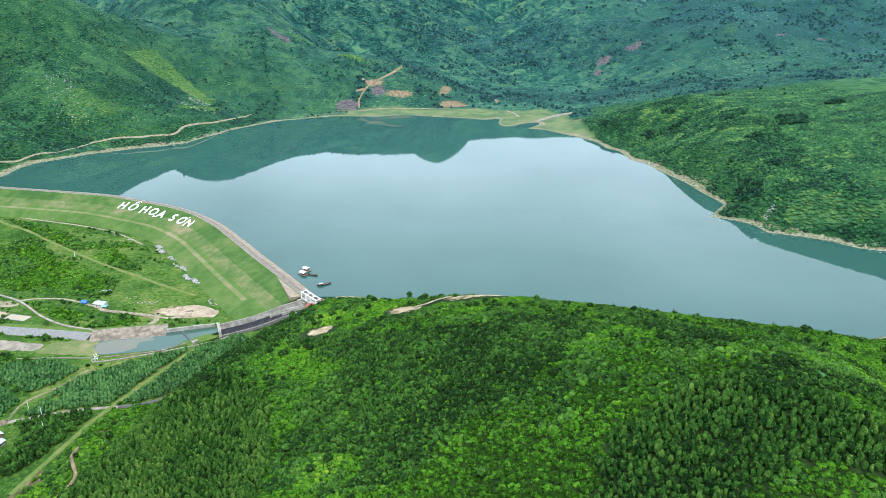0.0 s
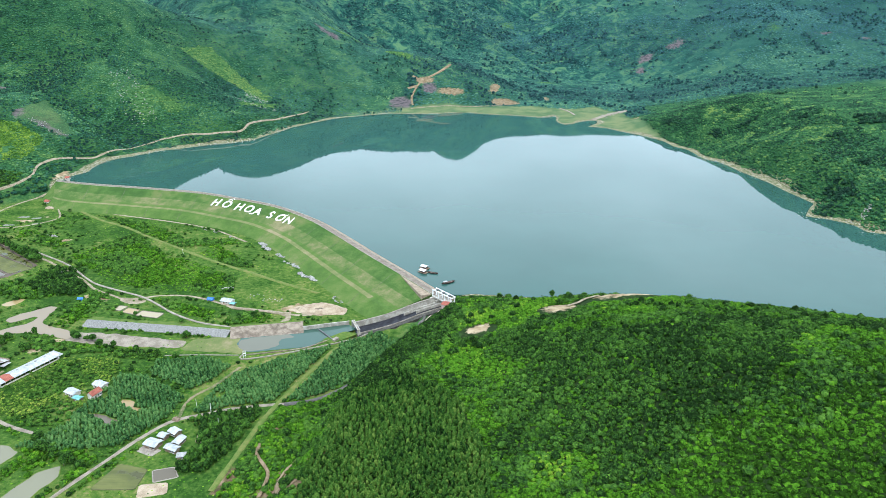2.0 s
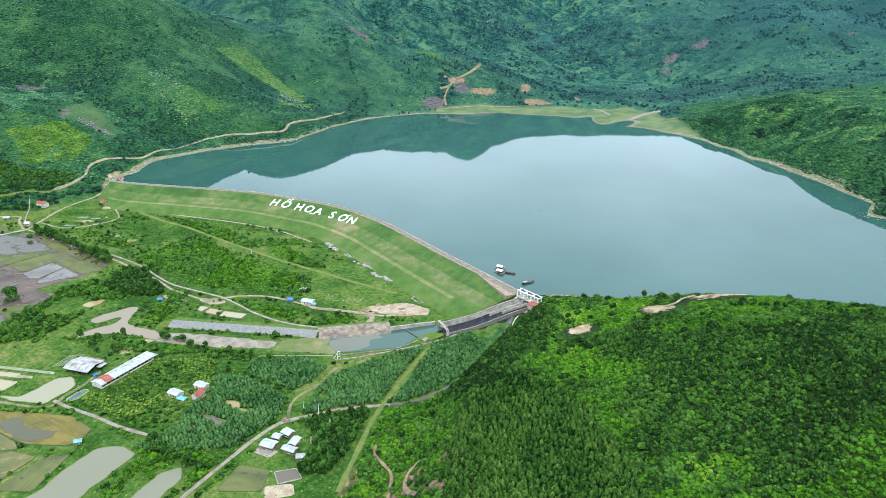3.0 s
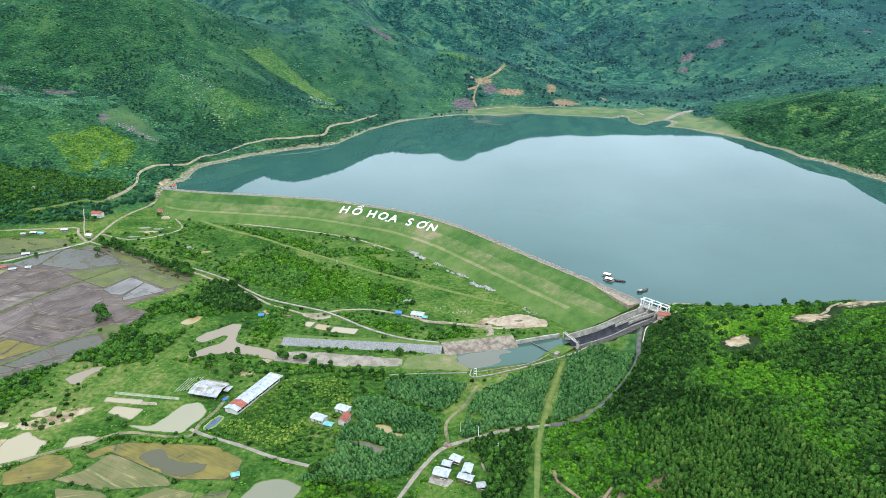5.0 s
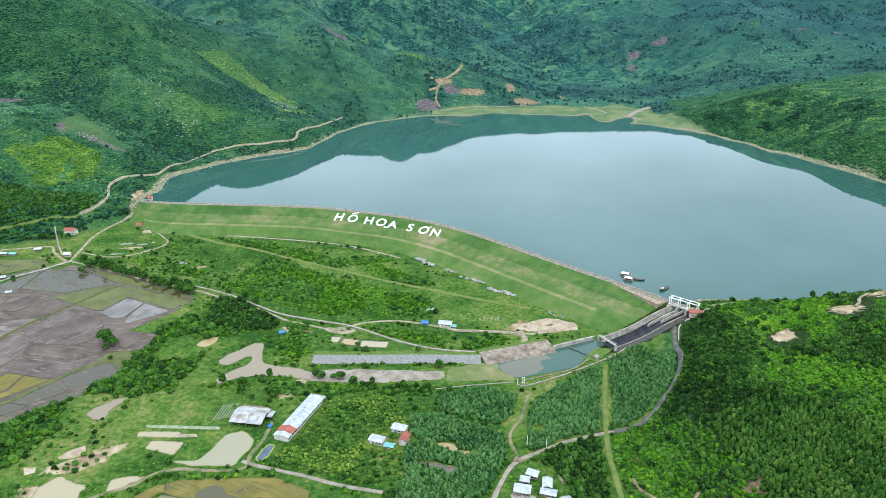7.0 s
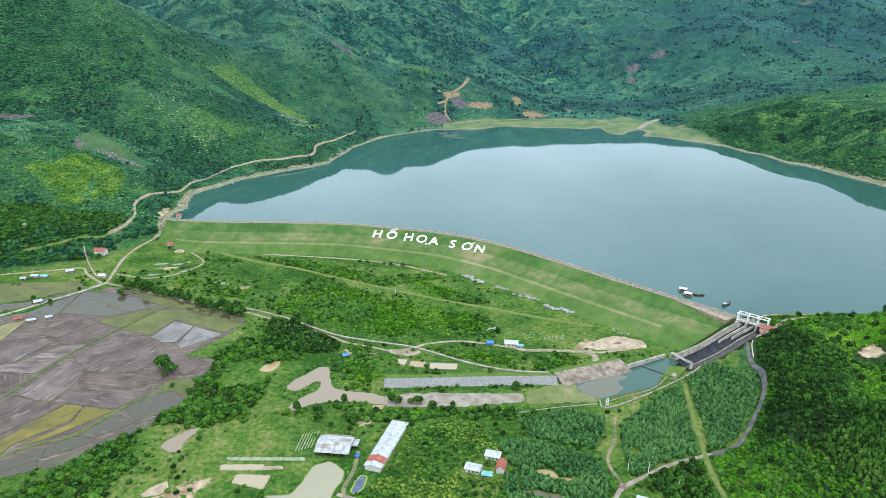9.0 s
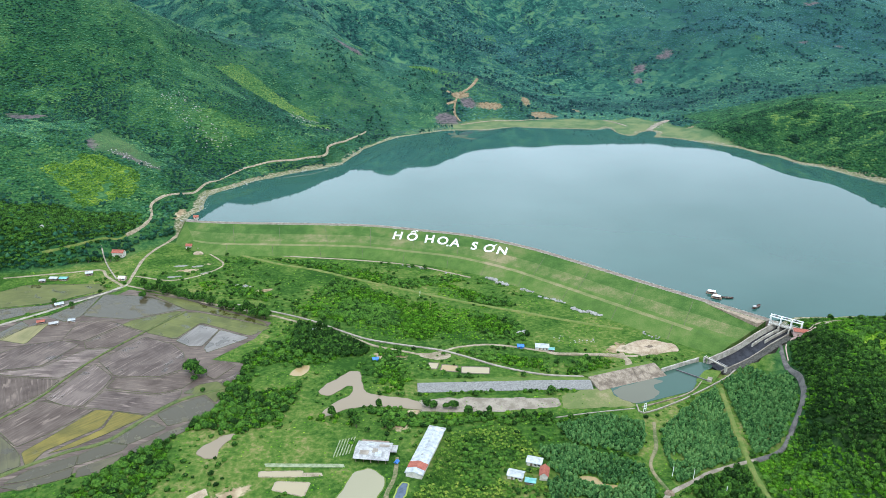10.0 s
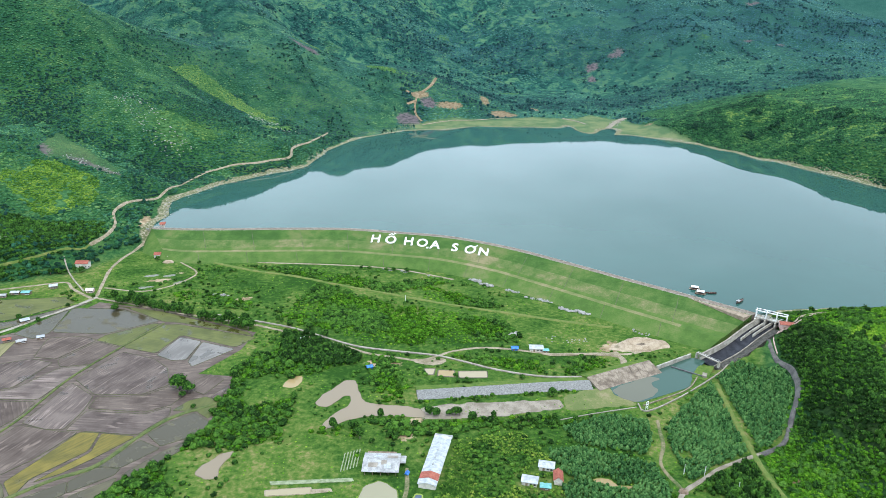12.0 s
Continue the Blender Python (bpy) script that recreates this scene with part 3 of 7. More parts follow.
def plan_object(name, bm, mat, label, category, kind=""):
    return tagged(part(name, bm, mat, None), label, category, kind=kind)


# ---- lake ----
shore = [(x, y) for x, y in OUTLINE]
plan_object("water", slab(shore, -6.0, 0.0), LAKE, "calm teal reservoir water mirroring hills and sky", "lake", "structure")

# ---- dam ----
DAM_LINE = [(-829, 1096), (-764, 1080), (-655, 1063), (-567, 1046), (-499, 1019), (-427, 984), (-363, 930), (-310, 866), (-263, 805), (-219, 750), (-178, 697), (-171, 688)]
DAM = curve(DAM_LINE, 6.0)
DAM_T, DAM_RIGHT = sides(DAM)
for _k in range(12):  # the end of the dam is skewed along the spillway
    _a = radians(-17.5) * (1 - _k / 12)
    _x, _y = DAM_RIGHT[-1 - _k]
    DAM_RIGHT[-1 - _k] = (_x * math.cos(_a) - _y * math.sin(_a), _x * math.sin(_a) + _y * math.cos(_a))
for _k in range(14):  # and the other end gives way to the road down from the crest
    _a = radians(35) * (1 - _k / 14)
    _x, _y = DAM_RIGHT[_k]
    DAM_RIGHT[_k] = (_x * math.cos(_a) - _y * math.sin(_a), _x * math.sin(_a) + _y * math.cos(_a))


def slope_z(o):
    """Height of the downstream face at a distance from the crest's middle."""
    return float(np.interp(o, [4, 46, 52, 73], [4.98, -9.0, -9.6, -18.4]))


def build_dam():
    dam = thing("dam", pose(*DAM_LINE[5], PLAIN_Z), "long curved grassy earth dam beside the lake", "dam")
    back = dam.matrix_world.inverted()

    def add(name, bm, mat, label=""):
        ob = part(name, bm, mat, dam, label)
        ob.matrix_parent_inverse = back
        return ob

    add("upstream_face", swept(DAM, [(-24, -4.5), (-3.6, 4.7), (-3.6, -19), (-24, -19)], None, DAM_RIGHT), RIPRAP, "pale stone-pitched face at the water")
    add("crest_road", swept(DAM, [(-3.6, 5), (4, 5), (4, -19), (-3.6, -19)], None, DAM_RIGHT), CREST_ROAD, "brownish worn road along the crest")
    add("parapet", swept(DAM, [(-3.6, 5), (-3.6, 5.7), (-3.3, 5.7), (-3.3, 5)], None, DAM_RIGHT), CONCRETE, "low concrete parapet")
    add("kerb", swept(DAM, [(3.7, 5), (3.7, 5.2), (4, 5.2), (4, 5)], None, DAM_RIGHT), CONCRETE)
    def band(name, a, b, mat, label="", run=slice(None)):
        add(name, swept(DAM[run], [(a, slope_z(a)), (b, slope_z(b)), (b, -19), (a, -19)], None, DAM_RIGHT[run]), mat, label)

    band("upper_slope", 4, 25, DARK_GRASS, "rough dark green grass below the crest")
    band("worn_strip", 25, 41, WORN_GRASS, "worn strip of patchy dry grass")
    band("middle_slope", 41, 46, GRASS)
    band("berm", 46, 52, PALE_GRASS, "level strip of pale dry grass", slice(0, -9))
    band("berm", 46, 52, GRASS, "", slice(-10, None))
    band("lower_slope", 52, 73, GRASS)
    apron = [tuple(DAM[-12, :2] + DAM_RIGHT[-12] * 5), tuple(DAM[-1, :2] + DAM_RIGHT[-1] * 17), tuple(DAM[-1, :2] + DAM_RIGHT[-1] * 4.9)]
    add("stony_apron", slab(apron, -8, 5.06), RIPRAP, "wedge of bare stony ground at the dam end")
    end = bmesh.new()
    rim = [Vector((*(DAM[0, :2] + DAM_RIGHT[0] * o), z)) for o, z in ((-3, 4.6), (4, 4.9), (46, -9), (52, -9.6), (73, -18.4))]
    out = [DAM[0, :2] - DAM_T[0] * b + DAM_RIGHT[0] * o for o, b in ((-3, 9), (4, 14), (42, 26), (48, 24), (72, 8))]
    out = [Vector((x, y, min(float(height(x, y)) - 0.4, 4))) for x, y in out]
    low = [v - Vector((0, 0, 8)) for v in rim + out]
    vs = [end.verts.new(v) for v in rim + out + low]
    for k in range(4):
        end.faces.new((vs[k], vs[k + 1], vs[k + 6], vs[k + 5]))
        end.faces.new((vs[k + 10], vs[k + 15], vs[k + 16], vs[k + 11]))
        end.faces.new((vs[k + 5], vs[k + 6], vs[k + 16], vs[k + 15]))
    add("end_slope", end, GRASS, "grassy end of the embankment")
    t, right = DAM_T, DAM_RIGHT
    for k in range(12, len(DAM) - 6, 11):
        for o1, o2 in ((7, 46), (52, 71)):
            line = np.array([[*(DAM[k, :2] + right[k] * o + t[k] * (o - o1) * 0.25), slope_z(o)] for o in np.linspace(o1, o2, 8)])
            add("drain", swept(line, [(-0.28, -0.1), (-0.28, 0.1), (0.28, 0.1), (0.28, -0.1)], line[:, 2]), DRAIN)


build_dam()

# ---- letters on the slope ----


def letter_mesh(text):
    cu = bpy.data.curves.new("text", "FONT")
    cu.body, cu.size, cu.extrude, cu.offset, cu.align_x, cu.resolution_u = text, 1.0, 0.012, 0.02, "CENTER", 4
    ob = bpy.data.objects.new("text", cu)
    scene.collection.objects.link(ob)
    me = bpy.data.meshes.new_from_object(ob.evaluated_get(bpy.context.evaluated_depsgraph_get()))
    bpy.data.objects.remove(ob)
    v = np.array([c.co for c in me.vertices])
    me.transform(Matrix.Translation((-(v[:, 0].min() + v[:, 0].max()) / 2, -v[:, 1].min(), 0)))
    me.materials.clear()
    me.materials.append(WHITE)
    return me


def bars(rows, thick):
    """Flat strokes: x, y, length, width and turn in degrees."""
    bm = bmesh.new()
    for x, y, l, w, a in rows:
        bmesh.ops.create_cube(bm, size=1, matrix=pose(x, y, 0, 0, 0, a) @ Matrix.Diagonal((l, w, thick, 1)))
    return bm


LETTERS = [("H", -530.5, 1004), ("O", -511, 995.5), ("H", -488, 985), ("O", -471, 976.5), ("A", -455.5, 967.5), ("S", -432, 952.5), ("O", -414.5, 940), ("N", -399.5, 928.5)]


def build_letters():
    t, right = sides(DAM)
    for k, (text, x, y) in enumerate(LETTERS):
        i = int(np.argmin(np.hypot(DAM[:, 0] - x, DAM[:, 1] - y)))
        o = float(np.dot(np.array([x, y]) - DAM[i, :2], right[i]))
        a, lean = Vector((*t[i], 0)), np.array([0.16, 1.0])  # the strokes stand more upright than the fall of the slope
        up = Vector((*lean, -float(np.dot(lean, right[i])) / 3))
        n = a.cross(up).normalized()
        p = Vector((x, y, slope_z(o) + 0.4))
        m = Matrix(((a.x, up.x, n.x, p.x), (a.y, up.y, n.y, p.y), (a.z, up.z, n.z, p.z), (0, 0, 0, 1)))
        me = letter_mesh(text)
        me.transform(Matrix.Diagonal((19.5 * K, 22.5 * K, 14 * K, 1)))
        ob = tagged(new("letter", me), f"large white letter {text} on the grassy dam slope", "letter", "letters on the dam")
        ob.matrix_world = placed(m)
        if k == 1:
            part("accent", bars([(-2.0, 19.4, 4.6, 1.3, 35), (1.6, 19.4, 4.6, 1.3, -35), (4.0, 21.6, 3.6, 1.3, -35)], 0.7), WHITE, ob)
        if k == 4:
            part("dot", bars([(-9.5, 1.3, 2.6, 2.6, 0)], 0.7), WHITE, ob)
        if k == 6:
            part("accent", bars([(7.2, 15.6, 4.0, 1.5, 40)], 0.7), WHITE, ob)


build_letters()

# ---- roads, tracks, channels ----


KEEP_OFF = []  # lines with a half width and polygons that plants leave free


def road(name, line, width, mat, label, lift=0.22, category="road", ends=0.0):
    pts = curve(line, 4.0)
    lift += 0.035 * len(KEEP_OFF)
    KEEP_OFF.append((line, width / 2 + 1.0))
    _, right = sides(pts)
    w = 0.36 * width
    uneven = right * (0.78 + 0.5 * cloud(pts[:, 0], pts[:, 1], 9, 2))[:, None]
    offs, drops = (-w - 0.6, -w, -w / 2, w / 2, w, w + 0.6), (0.8, 0, 0, 0, 0, 0.8)
    v = np.stack([np.c_[pts[:, :2] + uneven * o, height(*(pts[:, :2] + uneven * o).T) + lift - d] for o, d in zip(offs, drops)], 1)
    n, k = v.shape[:2]
    i = np.arange(n * k).reshape(n, k)
    quads = np.stack([i[:-1, :-1], i[:-1, 1:], i[1:, 1:], i[1:, :-1]], -1).reshape(-1, 4)
    tagged(new(name, mesh_of(name, v.reshape(-1, 3), quads, mat, True)), label, category, kind="structure")


road("road", [(-831, 1112), (-843, 1090), (-852, 1068), (-862, 1040), (-868, 1004), (-867, 962), (-865, 918)], 5, DIRT, "pale dirt road down from the dam crest")
road("road", [(-864, 917), (-888, 889), (-915, 865), (-945, 836), (-1040, 760)], 6, CREST, "pale concrete road between paddy fields")
road("path", [(-1020, 955), (-979, 961), (-945, 966), (-911, 970), (-897, 947), (-867, 911)], 4, DIRT, "brown dirt path to the crossroads", 0.3)
road("road", [(-864, 914), (-817, 886), (-777, 860), (-727, 832), (-685, 809), (-645, 781), (-600, 747), (-575, 724), (-549, 710), (-528, 700), (-507, 705), (-492, 711), (-462, 713), (-435, 705), (-409, 693), (-383, 682), (-354, 680), (-324, 672), (-306, 674)], 3.6, DIRT, "unpaved grey valley road")
road("path", [(-347, 678), (-331, 668), (-334, 652)], 8, DIRT, "trodden dirt turn-off")
road("track", [(-741, 1005), (-690, 967), (-641, 940), (-588, 901), (-525, 858), (-466, 818), (-409, 785), (-355, 753), (-310, 729)], 5, TRACK, "straight grassy track on a low bank", 0.7)
road("path", [(-862, 944), (-818, 925), (-787, 935), (-764, 960), (-762, 980), (-784, 1015)], 2.5, DIRT, "narrow dirt trail through grass")
road("path", [(-734, 1012), (-669, 992), (-582, 968), (-511, 940), (-446, 892)], 3, DIRT, "pale path along the foot of the dam")
road("road", [(-430, 370), (-420, 395), (-408, 421), (-396, 447), (-380, 471), (-357, 483), (-334, 493), (-305, 500), (-284, 504)], 3.8, GRAVEL, "narrow worn grey road")
road("road", [(-583, 492), (-568, 484), (-536, 471), (-509, 458), (-479, 448)], 3.6, GRAVEL, "narrow farm lane")
road("path", [(-720, 440), (-695, 452), (-676, 463), (-656, 472), (-645, 482), (-628, 487), (-598, 482), (-580, 484), (-578, 499), (-571, 517), (-567, 540)], 3.0, WORN_DIRT, "dirt farm track beside ponds")
road("track", [(-266, 604), (-282, 558), (-295, 516), (-305, 479), (-311, 440), (-318, 390)], 5, TRACK, "grassy firebreak track through plantation")
road("path", [(-350, 560), (-356, 545), (-363, 527), (-375, 510), (-378, 497), (-376, 478)], 2.6, WORN_DIRT, "dirt path through young plantation")
road("road", [(-167, 668), (-180, 652), (-189, 625), (-196, 600), (-204, 581), (-215, 562), (-239, 537), (-266, 511), (-293, 501)], 4, ASPHALT, "winding asphalt access road at the hill's foot", 0.6)
road("path", [(-988, 996), (-958, 1011), (-911, 1038), (-900, 1052)], 1.6, TRACK, "narrow path along the foot of the hill", 0.8)
road("road", [(-900, 1052), (-884, 1080), (-879, 1109), (-886, 1148), (-865, 1197), (-846, 1245), (-828, 1318), (-797, 1399), (-754, 1417), (-694, 1437), (-637, 1476), (-627, 1529), (-586, 1634), (-545, 1740)], 3.8, DIRT, "dirt road cut along the hillside", 0.8)
road("track", [(-201, 2148), (-228, 2088), (-259, 2048), (-285, 2031), (-307, 2045)], 9, EARTH, "raw brown earth track above the lake", 0.8)
road("track", [(-273, 2037), (-290, 1996), (-301, 1940), (-294, 1886)], 6, EARTH, "raw brown earth track down to the lake", 0.8)
road("track", [(-290, 1996), (-316, 1981)], 12, EARTH, "raw brown earth turn-off", 0.9)
road("path", [(-297, 1862), (-223, 1893), (-145, 1912), (-90, 1934), (-49, 1941)], 2.6, DIRT, "pale track behind the shore meadow", 0.5)
road("path", [(-282, 384), (-281, 396), (-282, 411), (-289, 422), (-297, 433), (-298, 445)], 2.2, EARTH, "bare brown trail at the foot of the hill", 0.8)
road("path", [(-260, 366), (-270, 392), (-269, 410), (-262, 418)], 2.6, EARTH, "bare brown trail at the foot of the hill", 0.8)
road("path", [(-405, 689), (-395, 684), (-379, 682), (-358, 678), (-343, 674), (-330, 676)], 4.0, DIRT, "trodden dirt track to the sand heap", 0.5)
road("road", [(-44, 583), (-33, 592), (-24, 604), (-10, 610)], 2.6, DIRT, "pale track across the hilltop clearing", 0.9)
road("stream_bed", [(170, 1764), (192, 1792), (222, 1832), (252, 1866), (284, 1898)], 17, GRAVEL, "pale gravel bed of a stream entering the lake", 0.3, "stream bed")
road("stream_bed", [(107, 1915), (126, 1866), (134, 1816)], 6, GRAVEL, "narrow gravel stream bed in the meadow", 0.3, "stream bed")
road("road", [(-150, 655), (-128, 664), (-95, 660), (-80, 636)], 3.0, DIRT, "pale dirt road up the wooded hill", 0.9)


def wall(line, width, tall, mat, label, name="low_wall"):
    pts = curve(line, 5.0)
    w, z = width / 2, height(*pts[:, :2].T)
    KEEP_OFF.append((line, w + 1.5))
    plan_object(name, swept(pts, [(-w, -0.5), (-w, tall), (w, tall), (w, -0.5)], z), mat, label, "wall", "structure")


wall([(-725, 841), (-686, 819), (-644, 792), (-600, 753), (-579, 737), (-547, 722), (-510, 706), (-486, 689), (-458, 667), (-420, 647), (-374, 637)], 2.2, 0.9, CREST, "raised concrete irrigation channel", "channel")
wall([(-924, 1022), (-904, 978), (-883, 937)], 1.6, 0.9, CREST, "raised concrete irrigation channel", "channel")

# ---- fields ----
PADDIES = [(-1008, 793), (-975, 815), (-891, 852), (-858, 901), (-784, 866), (-683, 790), (-697, 754), (-733, 714), (-702, 704), (-702, 678), (-721, 651), (-712, 636), (-732, 603), (-774, 568), (-823, 542), (-857, 533), (-886, 533)]
plan_object("paddy_mud", slab(PADDIES, -18.4, -17.9), ploughed, "wet muddy ground between paddy plots", "field", "structure")
KEEP_OFF.append((PADDIES, 0))


def field(poly, mat):
    if mat is ploughed and len(FIELDS) % 3 == 0:
        mat = ploughed_across
    elif mat is ploughed and len(FIELDS) % 4 == 1:
        mat = ploughed_pale
    cx, cy = sum(p[0] for p in poly) / len(poly), sum(p[1] for p in poly) / len(poly)
    KEEP_OFF.append((poly, 0))
    # the rows run along the longest side
    e = max(zip(poly, poly[1:] + poly[:1]), key=lambda s: math.dist(*s))
    turn = math.atan2(e[1][1] - e[0][1], e[1][0] - e[0][0])
    co, si = math.cos(turn), math.sin(turn)
    f = thing("field", pose(cx, cy, PLAIN_Z, 0, 0, math.degrees(turn)), FIELD_LABELS[mat.name], "field", "fields of the valley")
    inner = [(co * (x - cx) + si * (y - cy), co * (y - cy) - si * (x - cx)) for x, y in rounded(poly, 0.06)]
    FIELDS.append(f)
    part("soil", slab(inner, -0.5, 0.12 + 0.006 * len(FIELDS)), mat, f)
    ring = np.array(inner + inner[:1])
    part("bund", swept(np.c_[ring, np.zeros(len(ring))], [(-0.45, -0.3), (-0.22, 0.34), (0.22, 0.34), (0.45, -0.3)]), BUND, f, "low grassy bund")


FIELDS = []
FIELD_LABELS = {"ploughed_mud_pale": "pale dried ploughed paddy field", "ploughed_mud_across": "ploughed purple-brown muddy paddy field", "ploughed_mud": "ploughed purple-grey muddy paddy field", "puddled_mud": "smooth pale grey puddled field",
                "flooded_paddy": "flooded grey-brown paddy field", "wet_stubble": "wet brown field with old stubble", "pale_ripening_rice": "pale yellow ripening rice field", "ripening_rice": "ripening yellow-green rice field", "stubble_rows": "harvested field with stubble rows", "sprouting_paddy": "wet paddy field with sprouting rice"}
field([(-1012, 905), (-984, 929), (-899, 923), (-885, 904), (-939, 871), (-994, 862)], sprouting)
field([(-1018, 839), (-993, 859), (-937, 866), (-883, 898), (-865, 903), (-917, 861), (-979, 826), (-1004, 808)], flooded)
field([(-811, 782), (-780, 827), (-763, 825), (-682, 779), (-702, 761), (-758, 799), (-777, 763)], sprouting)
field([(-840, 803), (-833, 813), (-790, 832), (-783, 830), (-813, 785)], sprouting)
field([(-889, 831), (-883, 890), (-829, 877), (-783, 838), (-834, 816)], flooded)
field([(-926, 834), (-888, 887), (-885, 887), (-890, 831), (-902, 818)], flooded)
field([(-964, 790), (-948, 825), (-936, 813), (-956, 770)], flooded)
field([(-934, 811), (-917, 816), (-923, 769), (-954, 782)], ripening_pale)
field([(-776, 759), (-758, 795), (-736, 780), (-747, 744), (-760, 745)], puddled)
field([(-745, 740), (-735, 779), (-702, 757), (-740, 729)], puddled)
field([(-890, 777), (-888, 817), (-854, 815), (-839, 803), (-868, 769)], ploughed)
field([(-866, 766), (-838, 800), (-811, 780), (-831, 752), (-860, 752)], ploughed)
field([(-947, 748), (-922, 767), (-891, 774), (-869, 762), (-890, 721), (-933, 716)], ploughed)
field([(-931, 712), (-889, 718), (-861, 749), (-831, 750), (-850, 722), (-863, 695), (-909, 705)], ploughed)
field([(-930, 707), (-908, 702), (-863, 692), (-871, 669), (-898, 631)], ploughed)
field([(-841, 726), (-809, 772), (-777, 752), (-762, 731), (-756, 699), (-777, 687), (-817, 694)], ploughed)
field([(-814, 690), (-776, 684), (-755, 696), (-739, 682), (-750, 664), (-770, 657), (-818, 672)], ploughed)
field([(-865, 660), (-842, 720), (-818, 692), (-820, 671), (-829, 644), (-844, 647)], ploughed)
field([(-827, 642), (-818, 669), (-770, 654), (-750, 661), (-749, 648), (-771, 624), (-816, 639)], ploughed)
field([(-889, 621), (-866, 657), (-831, 641), (-817, 637), (-840, 607), (-860, 590)], ploughed)
field([(-853, 582), (-838, 603), (-816, 637), (-800, 633), (-803, 610), (-836, 582), (-842, 562)], ripening)
field([(-798, 632), (-771, 622), (-798, 598), (-817, 584), (-833, 578), (-801, 607)], ripening)
field([(-892, 616), (-889, 618), (-860, 588), (-853, 579), (-847, 565), (-865, 553)], stubble_wet)
field([(-763, 624), (-746, 639), (-729, 648), (-715, 630), (-717, 623), (-734, 611), (-750, 605)], flooded)
field([(-791, 588), (-767, 617), (-750, 602), (-775, 583)], flooded)
field([(-808, 574), (-792, 587), (-775, 582), (-778, 575), (-806, 561)], flooded)
field([(-838, 560), (-809, 574), (-807, 560), (-834, 547), (-851, 545)], flooded)
field([(-773, 574), (-747, 598), (-732, 608), (-735, 595), (-767, 570)], flooded)
field([(-804, 557), (-775, 572), (-779, 556), (-786, 550), (-802, 546)], flooded)
field([(-853, 542), (-834, 545), (-807, 558), (-806, 547), (-836, 536)], flooded)
field([(-748, 655), (-736, 668), (-722, 672), (-710, 662), (-717, 636), (-728, 650)], sprouting)
field([(-850, 893), (-784, 861), (-692, 793), (-686, 783), (-762, 829), (-780, 835), (-826, 880)], sprouting)
field([(-735, 702), (-722, 711), (-708, 700), (-724, 676), (-733, 684)], ploughed)
field([(-718, 672), (-704, 689), (-700, 685), (-715, 665)], ploughed)
field([(-652, 459), (-640, 469), (-623, 474), (-590, 473), (-555, 470), (-531, 454), (-531, 442), (-538, 432), (-572, 432), (-596, 443), (-633, 462), (-644, 454)], ripening)
field([(-661, 430), (-644, 440), (-634, 460), (-622, 456), (-580, 433), (-574, 425), (-620, 420)], stubble)
field([(-701, 436), (-681, 458), (-665, 457), (-654, 445), (-662, 431), (-693, 423)], ripening)
field([(-655, 421), (-622, 418), (-598, 403), (-640, 396)], stubble)
field([(-578, 423), (-554, 417), (-570, 378), (-606, 376), (-618, 395)], stubble)
field([(-549, 416), (-530, 421), (-535, 380), (-562, 379)], sprouting)
field([(-397, 416), (-373, 411), (-373, 389), (-405, 387)], sprouting)


def dike(line, width, label):
    p = curve(line, 6.0)
    w = width / 2 * (0.8 + 0.5 * cloud(p[:, 0], p[:, 1], 14, 2))[:, None] * sides(p)[1]
    plan_object("dike", swept(p, [(-1.3, -18.3), (-0.8, -17.2), (0.8, -17.2), (1.3, -18.3)], None, w), DIKE, label, "dike", "structure")


dike([(-895, 624), (-870, 663), (-847, 725), (-814, 780), (-779, 830)], 2.2, "long straight grassy dike across the paddies")
dike([(-864, 549), (-846, 562), (-820, 578), (-793, 589), (-769, 621), (-747, 644), (-712, 659)], 3.6, "long grassy dike along flooded paddies")


def ragged(poly, size=2.4):
    """A polygon with small bays and points along its edge."""
    out = []
    for k in range(len(poly)):
        (ax, ay), (bx, by) = poly[k - 1], poly[k]
        n = max(1, int(math.hypot(bx - ax, by - ay) / 2.5))
        out += [(ax + (bx - ax) * j / n, ay + (by - ay) * j / n) for j in range(n)]
    p = np.array(out)
    p[:, 0] += size * (cloud(p[:, 0], p[:, 1], 7, 2) - 0.5)
    p[:, 1] += size * (cloud(p[:, 0] + 60, p[:, 1], 7, 2) - 0.5)
    return [tuple(q) for q in p]


def pond(poly, mat, label, rim=0.5, bank=None):
    cx, cy = sum(p[0] for p in poly) / len(poly), sum(p[1] for p in poly) / len(poly)
    KEEP_OFF.append((poly, 0))
    f = thing("pond", pose(cx, cy, PLAIN_Z), label, "pond", "ponds")
    inner = [(x - cx, y - cy) for x, y in (rounded(poly, 0.06) if len(poly) == 4 else ragged(rounded(poly, 0.1) if mat is PALE_POND else rounded(poly, 0.16, 0.25), 5.0 if mat is MILKY else 3.0))]
    part("water", slab(inner, -0.5, 0.18), mat, f)
    ring = np.array(inner + inner[:1])
    part("bank", swept(np.c_[ring, np.zeros(len(ring))], [(-0.7, -0.3), (-0.25, 0.7 * rim), (0.3, 0.7 * rim), (1.0, -0.3)]), bank or (DIRT if mat is MILKY else BANK), f)


